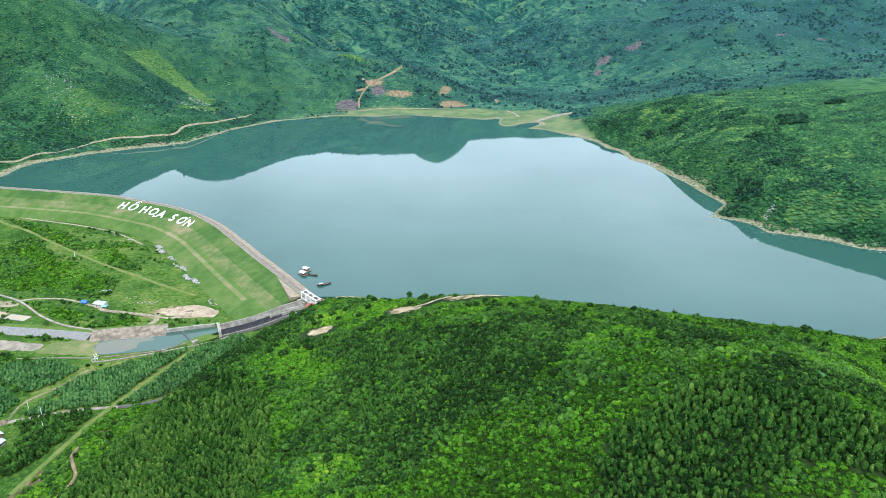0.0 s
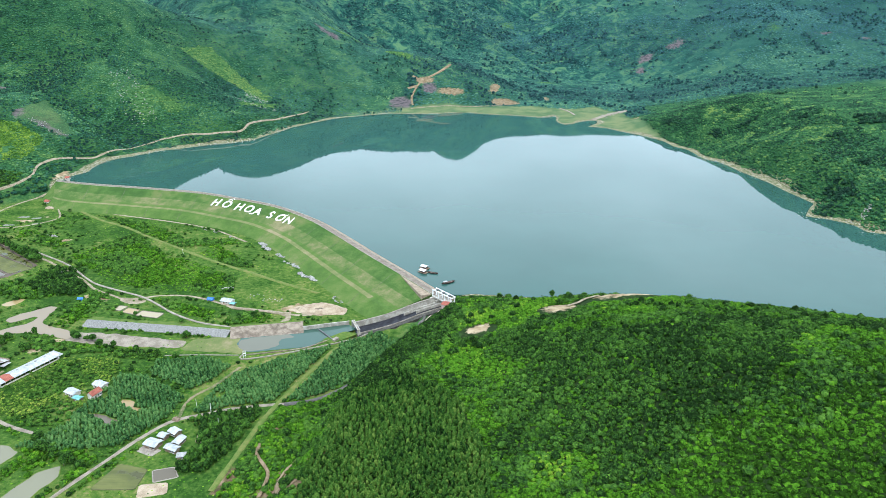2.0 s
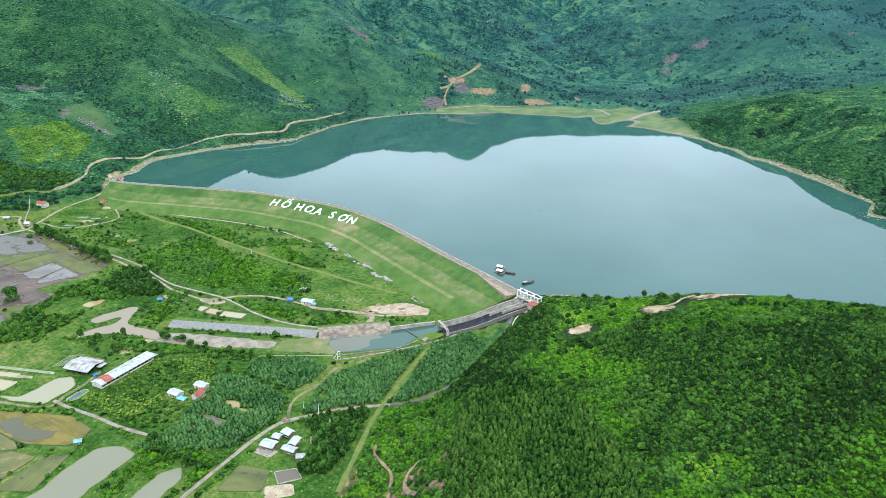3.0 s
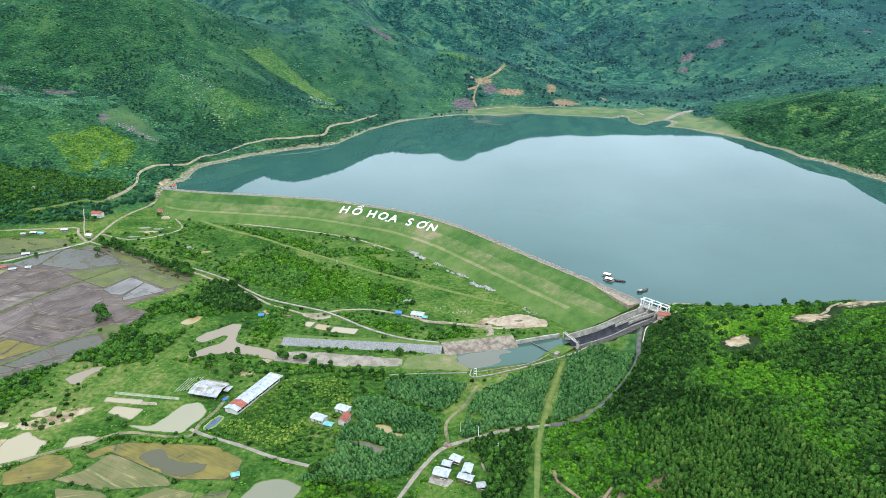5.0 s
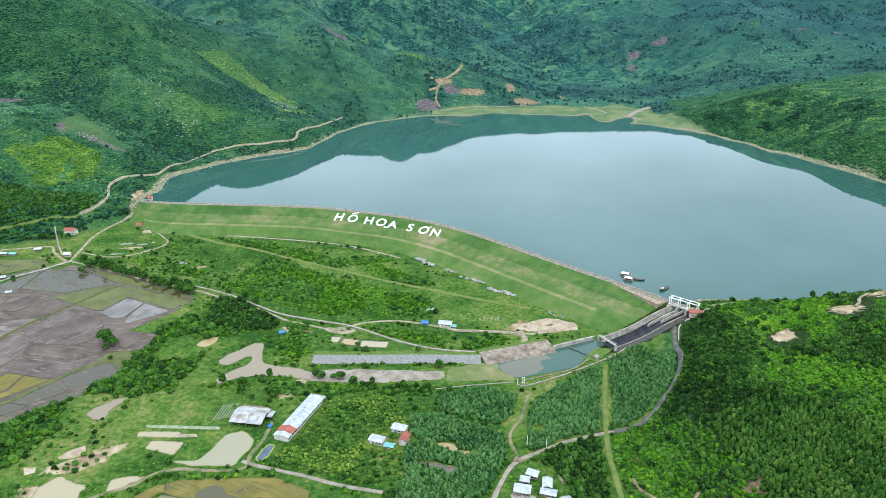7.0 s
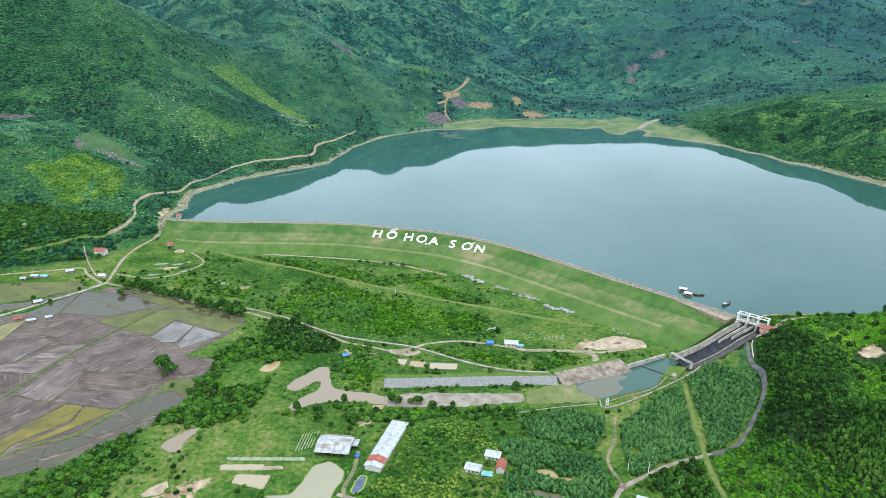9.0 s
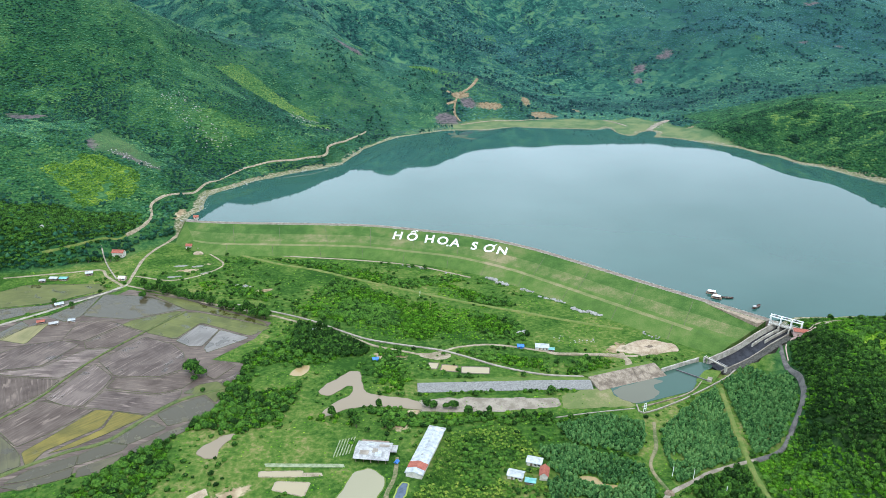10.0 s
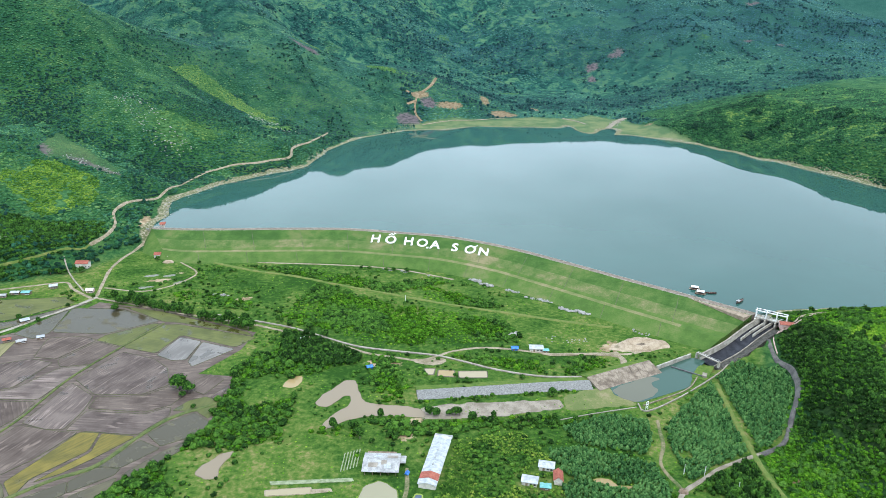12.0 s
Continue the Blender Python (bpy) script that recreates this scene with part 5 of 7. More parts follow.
bank([(-308, 640), (-345, 631), (-380, 622)], 9, -13.8, STAINED, "stained concrete revetment of the pool")
bank([(-382, 622), (-430, 627), (-480, 631), (-541, 636)], 5.6, -15.2, STONE_PITCH, "grey stone-pitched river revetment")
KEEP_OFF.append(([(-300, 640), (-380, 625), (-541, 640)], 13))
for k in range(9):
    x = -312 - k * 8
    plan_object("joint", swept(np.array([[x, 631.5 - k * 2.0, 0], [x + 0.6, 648 - k * 2.0, 0]]), [(-0.2, 0), (-0.2, 0.25), (0.2, 0.25), (0.2, 0)], np.array([-17.5, -13.8])), STAINED, "raised joint rib of the revetment", "trim", "structure")
wall([(-262, 655), (-280, 648), (-308, 638)], 1.4, 4.2, CONCRETE, "upright concrete pool wall", "pool_wall")
wall([(-354, 587), (-353, 574), (-314, 588), (-265, 613), (-240, 628), (-218, 642)], 1.0, 1.1, CREST, "low white concrete pool wall", "pool_wall")
wall([(-351, 583), (-310, 595), (-292, 604), (-277, 618)], 0.9, 0.9, STAINED, "low dark pool edge wall", "pool_wall")
wall([(-292, 640), (-272, 617)], 1.2, 1.3, STEEL, "dark sill across the pool", "sill")
wall([(-272, 615), (-268, 620)], 4.0, 2.6, CREST, "pale concrete end block of the sill", "sill")
wall([(-430, 577), (-400, 580), (-358, 582)], 0.8, 0.6, CREST, "low concrete kerb beside the river bed", "kerb")
wall([(-150, 650), (-128, 657), (-100, 658), (-80, 652)], 0.8, 1.2, PINK, "pale pink roadside parapet", "parapet")
wall([(-150, 650), (-165, 655), (-176, 648), (-184, 630)], 0.8, 1.2, PINK, "pale pink roadside parapet", "parapet")


def build_footbridge():
    b = thing("footbridge", pose(-252.5, 640.5, -12.4, 0, 0, -66), "narrow concrete footbridge across the spillway", "bridge")
    part("deck", boxes((0, 0, 0, 25, 2.4, 0.8)), CREST, b)
    for y in (-1.2, 1.2):
        part("railing", boxes((0, y, 1.5, 25, 0.12, 0.12), *[(x, y, 0.7, 0.12, 0.12, 0.9) for x in range(-12, 13, 2)]), WHITE, b)
    for x in (-12, 12):
        part("abutment", boxes((x, 0, -6.5, 1.6, 2.6, 6.5)), CONCRETE, b)


build_footbridge()


def build_hoist():
    h = thing("sluice_hoist", pose(-351, 577, PLAIN_Z, 0, 0, 20), "white steel sluice hoist frame by the pool wall", "hoist")
    for x in (-1.2, 1.2):
        part("post", boxes((x, 0, 0, 0.35, 0.35, 8)), WHITE, h)
    for z in (2.5, 5, 7.6):
        part("crossbar", boxes((0, 0, z, 2.8, 0.4, 0.4)), WHITE, h)


build_hoist()


def pole(x, y, tall):
    p = thing("utility_pole", pose(x, y, float(height(x, y))), "pale concrete utility pole beside the plantation", "pole", "utility poles")
    bm = bmesh.new()
    bmesh.ops.create_cone(bm, cap_ends=True, segments=8, radius1=0.28, radius2=0.17, depth=tall, matrix=pose(0, 0, tall / 2))
    part("shaft", bm, WHITE, p)
    part("crossarm", boxes((0, 0, tall - 0.7, 1.8, 0.16, 0.16)), STEEL, p)


for row in ((-366, 492, 9), (-352, 487, 9), (-338, 466, 9), (-516, 842, 7)):
    pole(*row)

# ---- boats ----


def hull_mesh(l, w, tall):
    """A hull that narrows and rises to both ends."""
    bm = bmesh.new()
    rings = []
    for k in range(11):
        u = -1 + 0.2 * k
        b, up = w / 2 * (1 - abs(u) ** 2.6 * 0.92), tall * 0.35 * abs(u) ** 2.5
        rings.append([bm.verts.new((u * l / 2, y, z)) for y, z in ((-b, tall + up), (-b * 0.75, 0.15 + up), (0, -0.3 + up), (b * 0.75, 0.15 + up), (b, tall + up), (b * 0.8, tall * 0.6 + up), (-b * 0.8, tall * 0.6 + up))])
    for p, q in zip(rings, rings[1:]):
        for j in range(7):
            bm.faces.new((p[j], p[(j + 1) % 7], q[(j + 1) % 7], q[j]))
    bm.faces.new(rings[0])
    bm.faces.new(rings[-1][::-1])
    return bm


def boat(x, y, turn, l, w, hull, label, cabin):
    b = thing("boat", pose(x, y, 0.05, 0, 0, turn), label, "boat", "boats by the dam")
    part("hull", hull_mesh(l, w, 1.3), hull, b)
    for k in range(4):
        part("thwart", boxes((-l * 0.3 + k * l * 0.2, 0, 0.9, 0.4, w * 0.8, 0.12)), BROWN_WALL, b)
    if cabin:
        part("cabin", boxes((-l * 0.22, 0, 0.8, l * 0.25, w * 0.6, 1.7)), BROWN_WALL, b)
        part("cabin_roof", boxes((-l * 0.22, 0, 2.5, l * 0.3, w * 0.8, 0.15)), OLD_TIN, b)


def raft(x, y, turn):
    r = thing("raft_house", pose(x, y, 0.05, 0, 0, turn), "floating raft hut with white roof", "raft", "boats by the dam")
    for s in (-1, 0, 1):
        bm = bmesh.new()
        bmesh.ops.create_cone(bm, cap_ends=True, segments=8, radius1=0.5, radius2=0.5, depth=11, matrix=pose(0, s * 2.6, 0.1, 0, 90, 0))
        part("float", bm, STEEL, r)
    part("platform", boxes((0, 0, 0.5, 11.5, 7, 0.25)), BROWN_WALL, r)
    for a in (-1, 1):
        for c in (-1, 1):
            part("post", boxes((a * 3.6, c * 2.4, 0.7, 0.2, 0.2, 2.4)), BROWN_WALL, r)
    part("cabin", boxes((0.8, 0, 0.7, 5, 4, 2.0)), HULL, r)
    part("roof", gable(bmesh.new(), 7.6, 5.4, 3.1, 0.9, 0.4), WHITE, r, "white roof")


raft(-189, 771, -35)
raft(-190, 758, -35)
boat(-178, 756, -18, 13, 3.4, HULL, "long dark faded boat moored at a raft", False)
boat(-159, 729, 31, 17, 4.2, HULL, "dark wooden boat moored by the dam", True)


def build_tower():
    t = thing("intake_tower", pose(-817, 1110, -3), "small intake tower with red roof at the water", "tower")
    part("shaft", boxes((0, 0, -3, 4, 4, 10)), CREAM, t)
    part("room", boxes((0, 0, 7, 6, 6, 3.2)), CREAM, t)
    part("roof", gable(bmesh.new(), 6.4, 6.4, 10.2, 2.0, 0.7), RED_TILE, t)
    part("walkway", boxes((-8, -3, 6.6, 14, 1.6, 0.4)), CONCRETE, t)
    part("window", boxes((0, -3.05, 8.2, 2, 0.14, 1.3)), GLASS_DARK, t)


build_tower()

# ---- heaps and stones ----


def heap(x, y, l, w, tall, crater, mat, label, seed):
    rng = np.random.RandomState(seed)
    bm = bmesh.new()
    rings = []
    for r, z in ((1.0, -0.2), (0.9, 0.4), (0.72, 0.9), (0.55, 1.0), (0.4, 0.75), (0.2, 0.92 - crater), (0.08, 0.9 - crater)):
        lumps = 1 + 0.5 * (cloud(3 * np.cos(np.linspace(0, 6.02, 24)) + 9 * seed, 3 * np.sin(np.linspace(0, 6.02, 24)), 2.2, 2) - 0.5)
        rings.append([bm.verts.new((l * r * math.cos(a) * f, w * r * math.sin(a) * f, tall * z * (0.85 + 0.3 * q if z > 0 else 1))) for a, f, q in zip(np.linspace(0, 2 * math.pi, 25)[:-1], lumps, rng.rand(24))])
    for p, q in zip(rings, rings[1:]):
        for j in range(24):
            bm.faces.new((p[j], p[(j + 1) % 24], q[(j + 1) % 24], q[j]))
    bm.faces.new(rings[-1])
    ob = tagged(part("mound", bm, mat, None), label, "mound")
    ob.location = Vector((x, y, PLAIN_Z)) * K
    KEEP_OFF.append(([(x - l / 2, y), (x + l / 2, y)], max(l / 2, w) + 2))
    return ob


heap(-301, 687, 25, 16, 4.2, 0.6, SAND, "large pale sand heap with a dug centre", 1)
heap(-300, 684, 6.5, 4.2, 3.0, 0.3, STAINED, "dark spoil in the dug sand heap", 2)
heap(-315, 688, 12, 7, 0.9, 0.1, DIRT, "low spread of pale excavated dirt", 3)
heap(-377, 474, 4, 3, 2.0, 0.0, BROWN_WALL, "dark brown spoil heap at the road fork", 4)
plan_object("sand_patch", slab(ragged(rounded([(-336, 684), (-330, 692), (-316, 694), (-304, 703), (-286, 701), (-268, 691), (-272, 676), (-296, 672), (-318, 676)]), 6), -18.3, -17.83), SAND, "spread of pale sand round the heap", "sand", "structure")

ICO_T = np.array([(0, 11, 5), (0, 5, 1), (0, 1, 7), (0, 7, 10), (0, 10, 11), (1, 5, 9), (5, 11, 4), (11, 10, 2), (10, 7, 6), (7, 1, 8), (3, 9, 4), (3, 4, 2), (3, 2, 6), (3, 6, 8), (3, 8, 9), (4, 9, 5), (2, 4, 11), (6, 2, 10), (8, 6, 7), (9, 8, 1)])
_g = (1 + 5**0.5) / 2
ICO_V = np.array([(-1, _g, 0), (1, _g, 0), (-1, -_g, 0), (1, -_g, 0), (0, -1, _g), (0, 1, _g), (0, -1, -_g), (0, 1, -_g), (_g, 0, -1), (_g, 0, 1), (-_g, 0, -1), (-_g, 0, 1)]) / math.hypot(1, _g)


def stones(x, y, spread, n, size, label, seed, turn=0.0):
    rng = np.random.RandomState(seed)
    v, t = [], []
    for k in range(n):
        a = rng.rand() * 6.28
        u, q = spread * rng.uniform(-1, 1), spread * 0.3 * rng.uniform(-1, 1)
        c, s = math.cos(radians(turn)), math.sin(radians(turn))
        px, py = u * c - q * s, u * s + q * c
        r = size * rng.uniform(0.4, 1.1)
        v.append(ICO_V * (1 + 0.35 * (rng.rand(12, 1) - 0.5)) * r * [1.2, 0.9, 0.7] + [px, py, float(height(x + px, y + py)) - float(height(x, y)) + 0.25 * r])
        t.append(ICO_T + 12 * k)
    ob = tagged(new("rubble", mesh_of("rubble", np.vstack(v), np.vstack(t), BOULDER)), label, "stones", kind="stuff")
    ob.location = Vector((x, y, float(height(x, y)))) * K


for k, (x, y, n, r) in enumerate(((-421, 885, 26, 2.2), (-411, 868, 22, 2.2), (-386, 843, 22, 1.6), (-369, 820, 16, 1.4), (-356, 809, 24, 1.8), (-342, 782, 30, 2.0), (-328, 771, 26, 2.2), (-303, 752, 16, 1.6), (-286, 712, 9, 1.5), (-470, 905, 9, 1.2), (-500, 927, 9, 1.2), (-522, 938, 7, 1.2))):
    stones(x, y, 9, n, r, "heap of pale grey stones at the dam foot", k, -48)
heap(-800, 1018, 7, 4.5, 2.4, 0.1, SAND, "small heap of tan sand near the hut", 5)
for k, (x, y, l) in enumerate(((-816, 973, 12), (-793, 971, 9), (-815, 936, 11), (-776, 946, 8), (-783, 1036, 7))):
    plan_object("gravel_wash", slab(ragged(rounded([(x - l, y - 2), (x - l * 0.4, y + 3.5), (x + l, y + 2), (x + l * 0.5, y - 3.5)]), 7), -18.4, -17.88 + 0.004 * k), GREY_WASH, "washed-out patch of pale grey gravel in grass", "gravel", "structure")
stones(-420, 734, 5, 16, 3.0, "cluster of tall grey boulders in bushes", 40)
stones(-725, 896, 9, 16, 1.8, "ruined grey stone walls in the grass", 41, -30)
stones(-370, 712, 22, 26, 1.0, "scattered pale stones on bare ground", 42, -20)
stones(-989, 1024, 7, 14, 3.0, "pale boulders on the wooded hillside", 43)
stones(-890, 1520, 95, 170, 1.6, "pale boulders scattered over the hillside", 44, -49)
stones(-945, 1284, 42, 60, 1.3, "grey stones along the edge of a cleared plot", 48, -22)
stones(228, 1836, 44, 50, 1.5, "pale boulders in the stream bed", 49, 50)
stones(-668, 1690, 60, 110, 1.6, "pale boulders scattered over the hillside", 45, -20)
stones(-694, 1782, 44, 80, 1.7, "pale boulders scattered over the hillside", 46, -40)


def shore_stones():
    """Stones along the water's edge round the lake."""
    rng = np.random.RandomState(61)
    line = np.array(OUTLINE[19:] + OUTLINE[:1], float)
    p = curve(line, 1.0)
    p = p[(rng.rand(len(p)) < 0.5) & (cloud(p[:, 0], p[:, 1], 60, 3) > np.where(p[:, 1] > 1600, 0.62, 0.42))]
    v, t = [], []
    for k, (x, y) in enumerate(p[:, :2] + rng.normal(size=(len(p), 2)) * 4.5):
        r = rng.uniform(0.4, 1.3)
        v.append(ICO_V * (1 + 0.35 * (rng.rand(12, 1) - 0.5)) * r * [1.2, 0.9, 0.6] + [x, y, max(float(height(x, y)), -0.3) + 0.1 * r])
        t.append(ICO_T + 12 * k)
    tagged(new("shore_stones", mesh_of("shore_stones", np.vstack(v), np.vstack(t), BOULDER)), "grey stones along the lake shore", "stones", kind="stuff")


shore_stones()
stones(446, 992, 14, 60, 1.5, "pale grey stones washed down to the shore", 47, 42)

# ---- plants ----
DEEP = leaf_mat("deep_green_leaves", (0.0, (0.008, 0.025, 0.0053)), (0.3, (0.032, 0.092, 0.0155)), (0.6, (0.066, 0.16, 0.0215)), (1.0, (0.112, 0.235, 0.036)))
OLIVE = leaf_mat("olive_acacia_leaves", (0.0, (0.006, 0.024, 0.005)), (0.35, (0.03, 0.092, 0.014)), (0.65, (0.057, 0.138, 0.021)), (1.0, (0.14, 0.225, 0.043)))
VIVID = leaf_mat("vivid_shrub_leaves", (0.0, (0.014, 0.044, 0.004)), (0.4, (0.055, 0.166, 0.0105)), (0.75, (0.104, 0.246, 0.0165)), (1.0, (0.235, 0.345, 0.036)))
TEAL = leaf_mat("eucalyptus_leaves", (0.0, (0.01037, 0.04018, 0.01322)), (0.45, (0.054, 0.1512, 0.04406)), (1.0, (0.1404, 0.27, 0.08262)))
BANANA = leaf_mat("banana_leaves", (0.0, (0.021, 0.072, 0.0096)), (0.5, (0.11, 0.215, 0.028)), (1.0, (0.26, 0.32, 0.055)))
# haze of distance is put as blue into MID_LEAF, FAR_LEAF and HAZE_LEAF
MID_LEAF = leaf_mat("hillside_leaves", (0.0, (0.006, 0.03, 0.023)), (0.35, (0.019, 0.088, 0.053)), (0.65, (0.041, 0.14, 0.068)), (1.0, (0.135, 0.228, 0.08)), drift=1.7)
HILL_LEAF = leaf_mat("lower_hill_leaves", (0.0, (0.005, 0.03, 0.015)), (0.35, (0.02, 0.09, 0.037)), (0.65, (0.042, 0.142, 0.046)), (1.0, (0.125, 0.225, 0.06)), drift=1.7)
SPUR_LEAF = leaf_mat("spur_leaves", (0.0, (0.005, 0.026, 0.015)), (0.35, (0.018, 0.082, 0.034)), (0.65, (0.044, 0.142, 0.046)), (1.0, (0.15, 0.235, 0.056)), drift=1.9)
HILL_CROP = leaf_mat("hillside_crop_leaves", (0.0, (0.025, 0.09, 0.032)), (0.5, (0.08, 0.18, 0.05)), (1.0, (0.2, 0.28, 0.075)))
HAZE_LEAF = leaf_mat("hazed_woodland_leaves", (0.0, (0.009, 0.042, 0.056)), (0.4, (0.02, 0.088, 0.1)), (0.75, (0.046, 0.142, 0.124)), (1.0, (0.12, 0.215, 0.135)), drift=1.7)
FAR_LEAF = leaf_mat("far_hazed_leaves", (0.0, (0.008, 0.036, 0.038)), (0.4, (0.021, 0.09, 0.076)), (0.75, (0.047, 0.148, 0.096)), (1.0, (0.13, 0.23, 0.105)), drift=1.7)


def finer(v, t):
    """A sphere of triangles with each one cut into four."""
    v, mid, out = [tuple(p) for p in v], {}, []

    def half(a, b):
        key = (min(a, b), max(a, b))
        if key not in mid:
            p = np.array(v[a]) + np.array(v[b])
            v.append(tuple(p / np.linalg.norm(p)))
            mid[key] = len(v) - 1
        return mid[key]

    for a, b, c in t:
        d, e, f = half(a, b), half(b, c), half(c, a)
        out += [(a, d, f), (d, b, e), (f, e, c), (d, e, f)]
    return np.array(v), np.array(out)


BALL_V, BALL_T = finer(ICO_V, ICO_T)


def dome(*rings):
    """Rings of corners (how many, height as an angle) from the foot up, closed by a point."""
    v, t, start = [], [], []
    for k, (n, up) in enumerate(rings):
        start.append(len(v))
        v += [(math.cos(6.2832 * (j + 0.5 * k) / n) * math.cos(up), math.sin(6.2832 * (j + 0.5 * k) / n) * math.cos(up), math.sin(up)) for j in range(n)]
    for k in range(len(rings) - 1):
        n, a, b = rings[k][0], start[k], start[k + 1]
        for j in range(n):
            i = (j + 1) % n
            t += [(a + j, a + i, b + j), (a + i, b + i, b + j)]
    n, a = rings[-1][0], start[-1]
    v.append((0, 0, 1))
    t += [(a + j, a + (j + 1) % n, len(v) - 1) for j in range(n)]
    return np.array(v), np.array(t)


LUMP = dome((6, -0.4), (6, 0.25), (6, 0.85))
HUMP = dome((5, -0.3), (5, 0.6))
TUFT = dome((6, -0.2))
SHAPES = {"broad": (1, 0.85, 0.65, 0.1), "bush": (1, 0.7, 0.4, 0.0), "column": (0.9, 1.2, 1.1, 0.16), "blob": (1, 0.75, 0.45, 0.1)}


def sprays(rng, n, form):
    """A lumpy crown about one unit in radius, the finer the larger n is, with loose sprays of leaves: corners, triangles, tone of each corner."""
    rx, rz, cz, taper = SHAPES[form]
    shape = lambda d: d * [rx, rx, rz] * np.c_[np.tile(1 - taper * np.clip(d[:, 2:] + 0.2, 0, 1), 2), np.ones(len(d))] + [0, 0, cz]
    dirs, tri = (BALL_V, BALL_T) if n > 24 else LUMP if n > 12 else HUMP if n else TUFT
    if n > 24:
        tri = tri[dirs[tri].mean(1)[:, 2] > -0.15]  # the underside is never seen
    lobes = rng.normal(size=(9, 3))
    lobes[:, 2] = np.abs(lobes[:, 2]) * 0.9 - 0.15
    lobes /= np.linalg.norm(lobes, axis=1)[:, None]
    near = np.exp(-(1 - dirs @ lobes.T) / 0.1).max(1)
    swell = 0.78 + 0.32 * near + 0.3 * (rng.rand(len(dirs)) - 0.5)
    # the crown's body is toned darker than the loose sprays over it
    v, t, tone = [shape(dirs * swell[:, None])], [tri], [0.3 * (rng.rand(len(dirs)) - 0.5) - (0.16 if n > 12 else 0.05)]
    for k in range(n if 9 < n <= 24 else n // 2 if n > 24 else 0):
        d = rng.normal(size=3)
        d[2] = abs(d[2]) * 1.1 - 0.2
        d /= np.linalg.norm(d)
        c = shape(d[None] * rng.uniform(0.92, 1.16))[0]
        a = np.cross(d + 0.5 * rng.normal(size=3), rng.normal(size=3))
        a /= np.linalg.norm(a)
        b = np.cross(d, a)
        s = rng.uniform(0.16, 0.34)
        v.append(np.array([c + a * s, c - a * s * 0.6 + b * s * 0.8, c - a * s * 0.6 - b * s * 0.8]))
        t.append(np.array([(0, 1, 2)]) + len(dirs) + 3 * k)
        tone.append(np.full(3, rng.uniform(-0.25, 0.3)))
    return np.vstack(v), np.vstack(t), np.concatenate(tone)


def banana_plant(rng):
    v, t, tone = [], [], []
    for k in range(7):
        a = 6.28 * k / 7 + rng.uniform(-0.3, 0.3)
        d, s = np.array([math.cos(a), math.sin(a), 0]), np.array([-math.sin(a), math.cos(a), 0]) * 0.24
        l = rng.uniform(0.8, 1.2)
        p = [np.array([0, 0, 0.7]), d * 0.5 * l + [0, 0, 1.35], d * l + [0, 0, 1.05]]
        v += [p[0], p[1] - s, p[1] + s, p[2]]
        t += [(4 * k, 4 * k + 1, 4 * k + 2), (4 * k + 1, 4 * k + 3, 4 * k + 2)]
        tone += [0.05 * k - 0.15] * 4
    return np.array(v), np.array(t), np.array(tone)


_rng = np.random.RandomState(7)
FORMS = {(f, n): [sprays(_rng, n, f) for _ in range(6)] for f, n in (("broad", 38), ("broad", 26), ("broad", 24), ("bush", 22), ("bush", 12), ("column", 14), ("broad", 8), ("bush", 9), ("blob", 0))}
FORMS["banana", 7] = [banana_plant(_rng) for _ in range(4)]


def grow(name, form, xy, size, tint, mat, label, seed, tall=1.0, category="trees", sink=0.25):
    """One mesh of many plants at places xy, with their sizes and tones."""
    if not len(xy):
        return
    rng = np.random.RandomState(seed)
    pick, spin = rng.randint(0, len(FORMS[form]), len(xy)), rng.rand(len(xy)) * 6.2832
    z = height(xy[:, 0], xy[:, 1])
    up = size * tall * rng.uniform(0.85, 1.2, len(xy))
    V, T, C, n = [], [], [], 0
    for k, (v, t, tone) in enumerate(FORMS[form]):
        s = np.flatnonzero(pick == k)
        c, q = np.cos(spin[s])[:, None], np.sin(spin[s])[:, None]
        p = np.stack([(v[:, 0] * c - v[:, 1] * q) * size[s, None] + xy[s, 0, None], (v[:, 0] * q + v[:, 1] * c) * size[s, None] + xy[s, 1, None],
                      v[:, 2] * up[s, None] + (z[s] - sink * size[s])[:, None]], -1)
        V.append(p.reshape(-1, 3))
        T.append((t[None] + (np.arange(len(s)) * len(v))[:, None, None]).reshape(-1, 3) + n)
        C.append((tint[s, None] + tone[None]).ravel())
        n += len(s) * len(v)
    me = mesh_of(name, np.vstack(V), np.vstack(T), mat, form[1] < 10 and form[0] != "banana", tint=np.concatenate(C))
    tagged(new(name, me), label, category, kind="stuff")


def sown(seed, x0, x1, y0, y1, step, turn=0.0, loose=0.9):
    """Places on a loosened grid."""
    rng = np.random.RandomState(seed)
    m = 0.75 * max(x1 - x0, y1 - y0) if turn else 0
    gx, gy = np.meshgrid(np.arange(x0 - m, x1 + m, step), np.arange(y0 - m, y1 + m, step))
    p = np.stack([gx.ravel(), gy.ravel()], -1) + loose * step * (rng.rand(gx.size, 2) - 0.5)
    if turn:
        c, s, mid = math.cos(turn), math.sin(turn), np.array([(x0 + x1) / 2, (y0 + y1) / 2])
        p = (p - mid) @ np.array([[c, s], [-s, c]]) + mid
    return p[(p[:, 0] > x0) & (p[:, 0] < x1) & (p[:, 1] > y0) & (p[:, 1] < y1)]


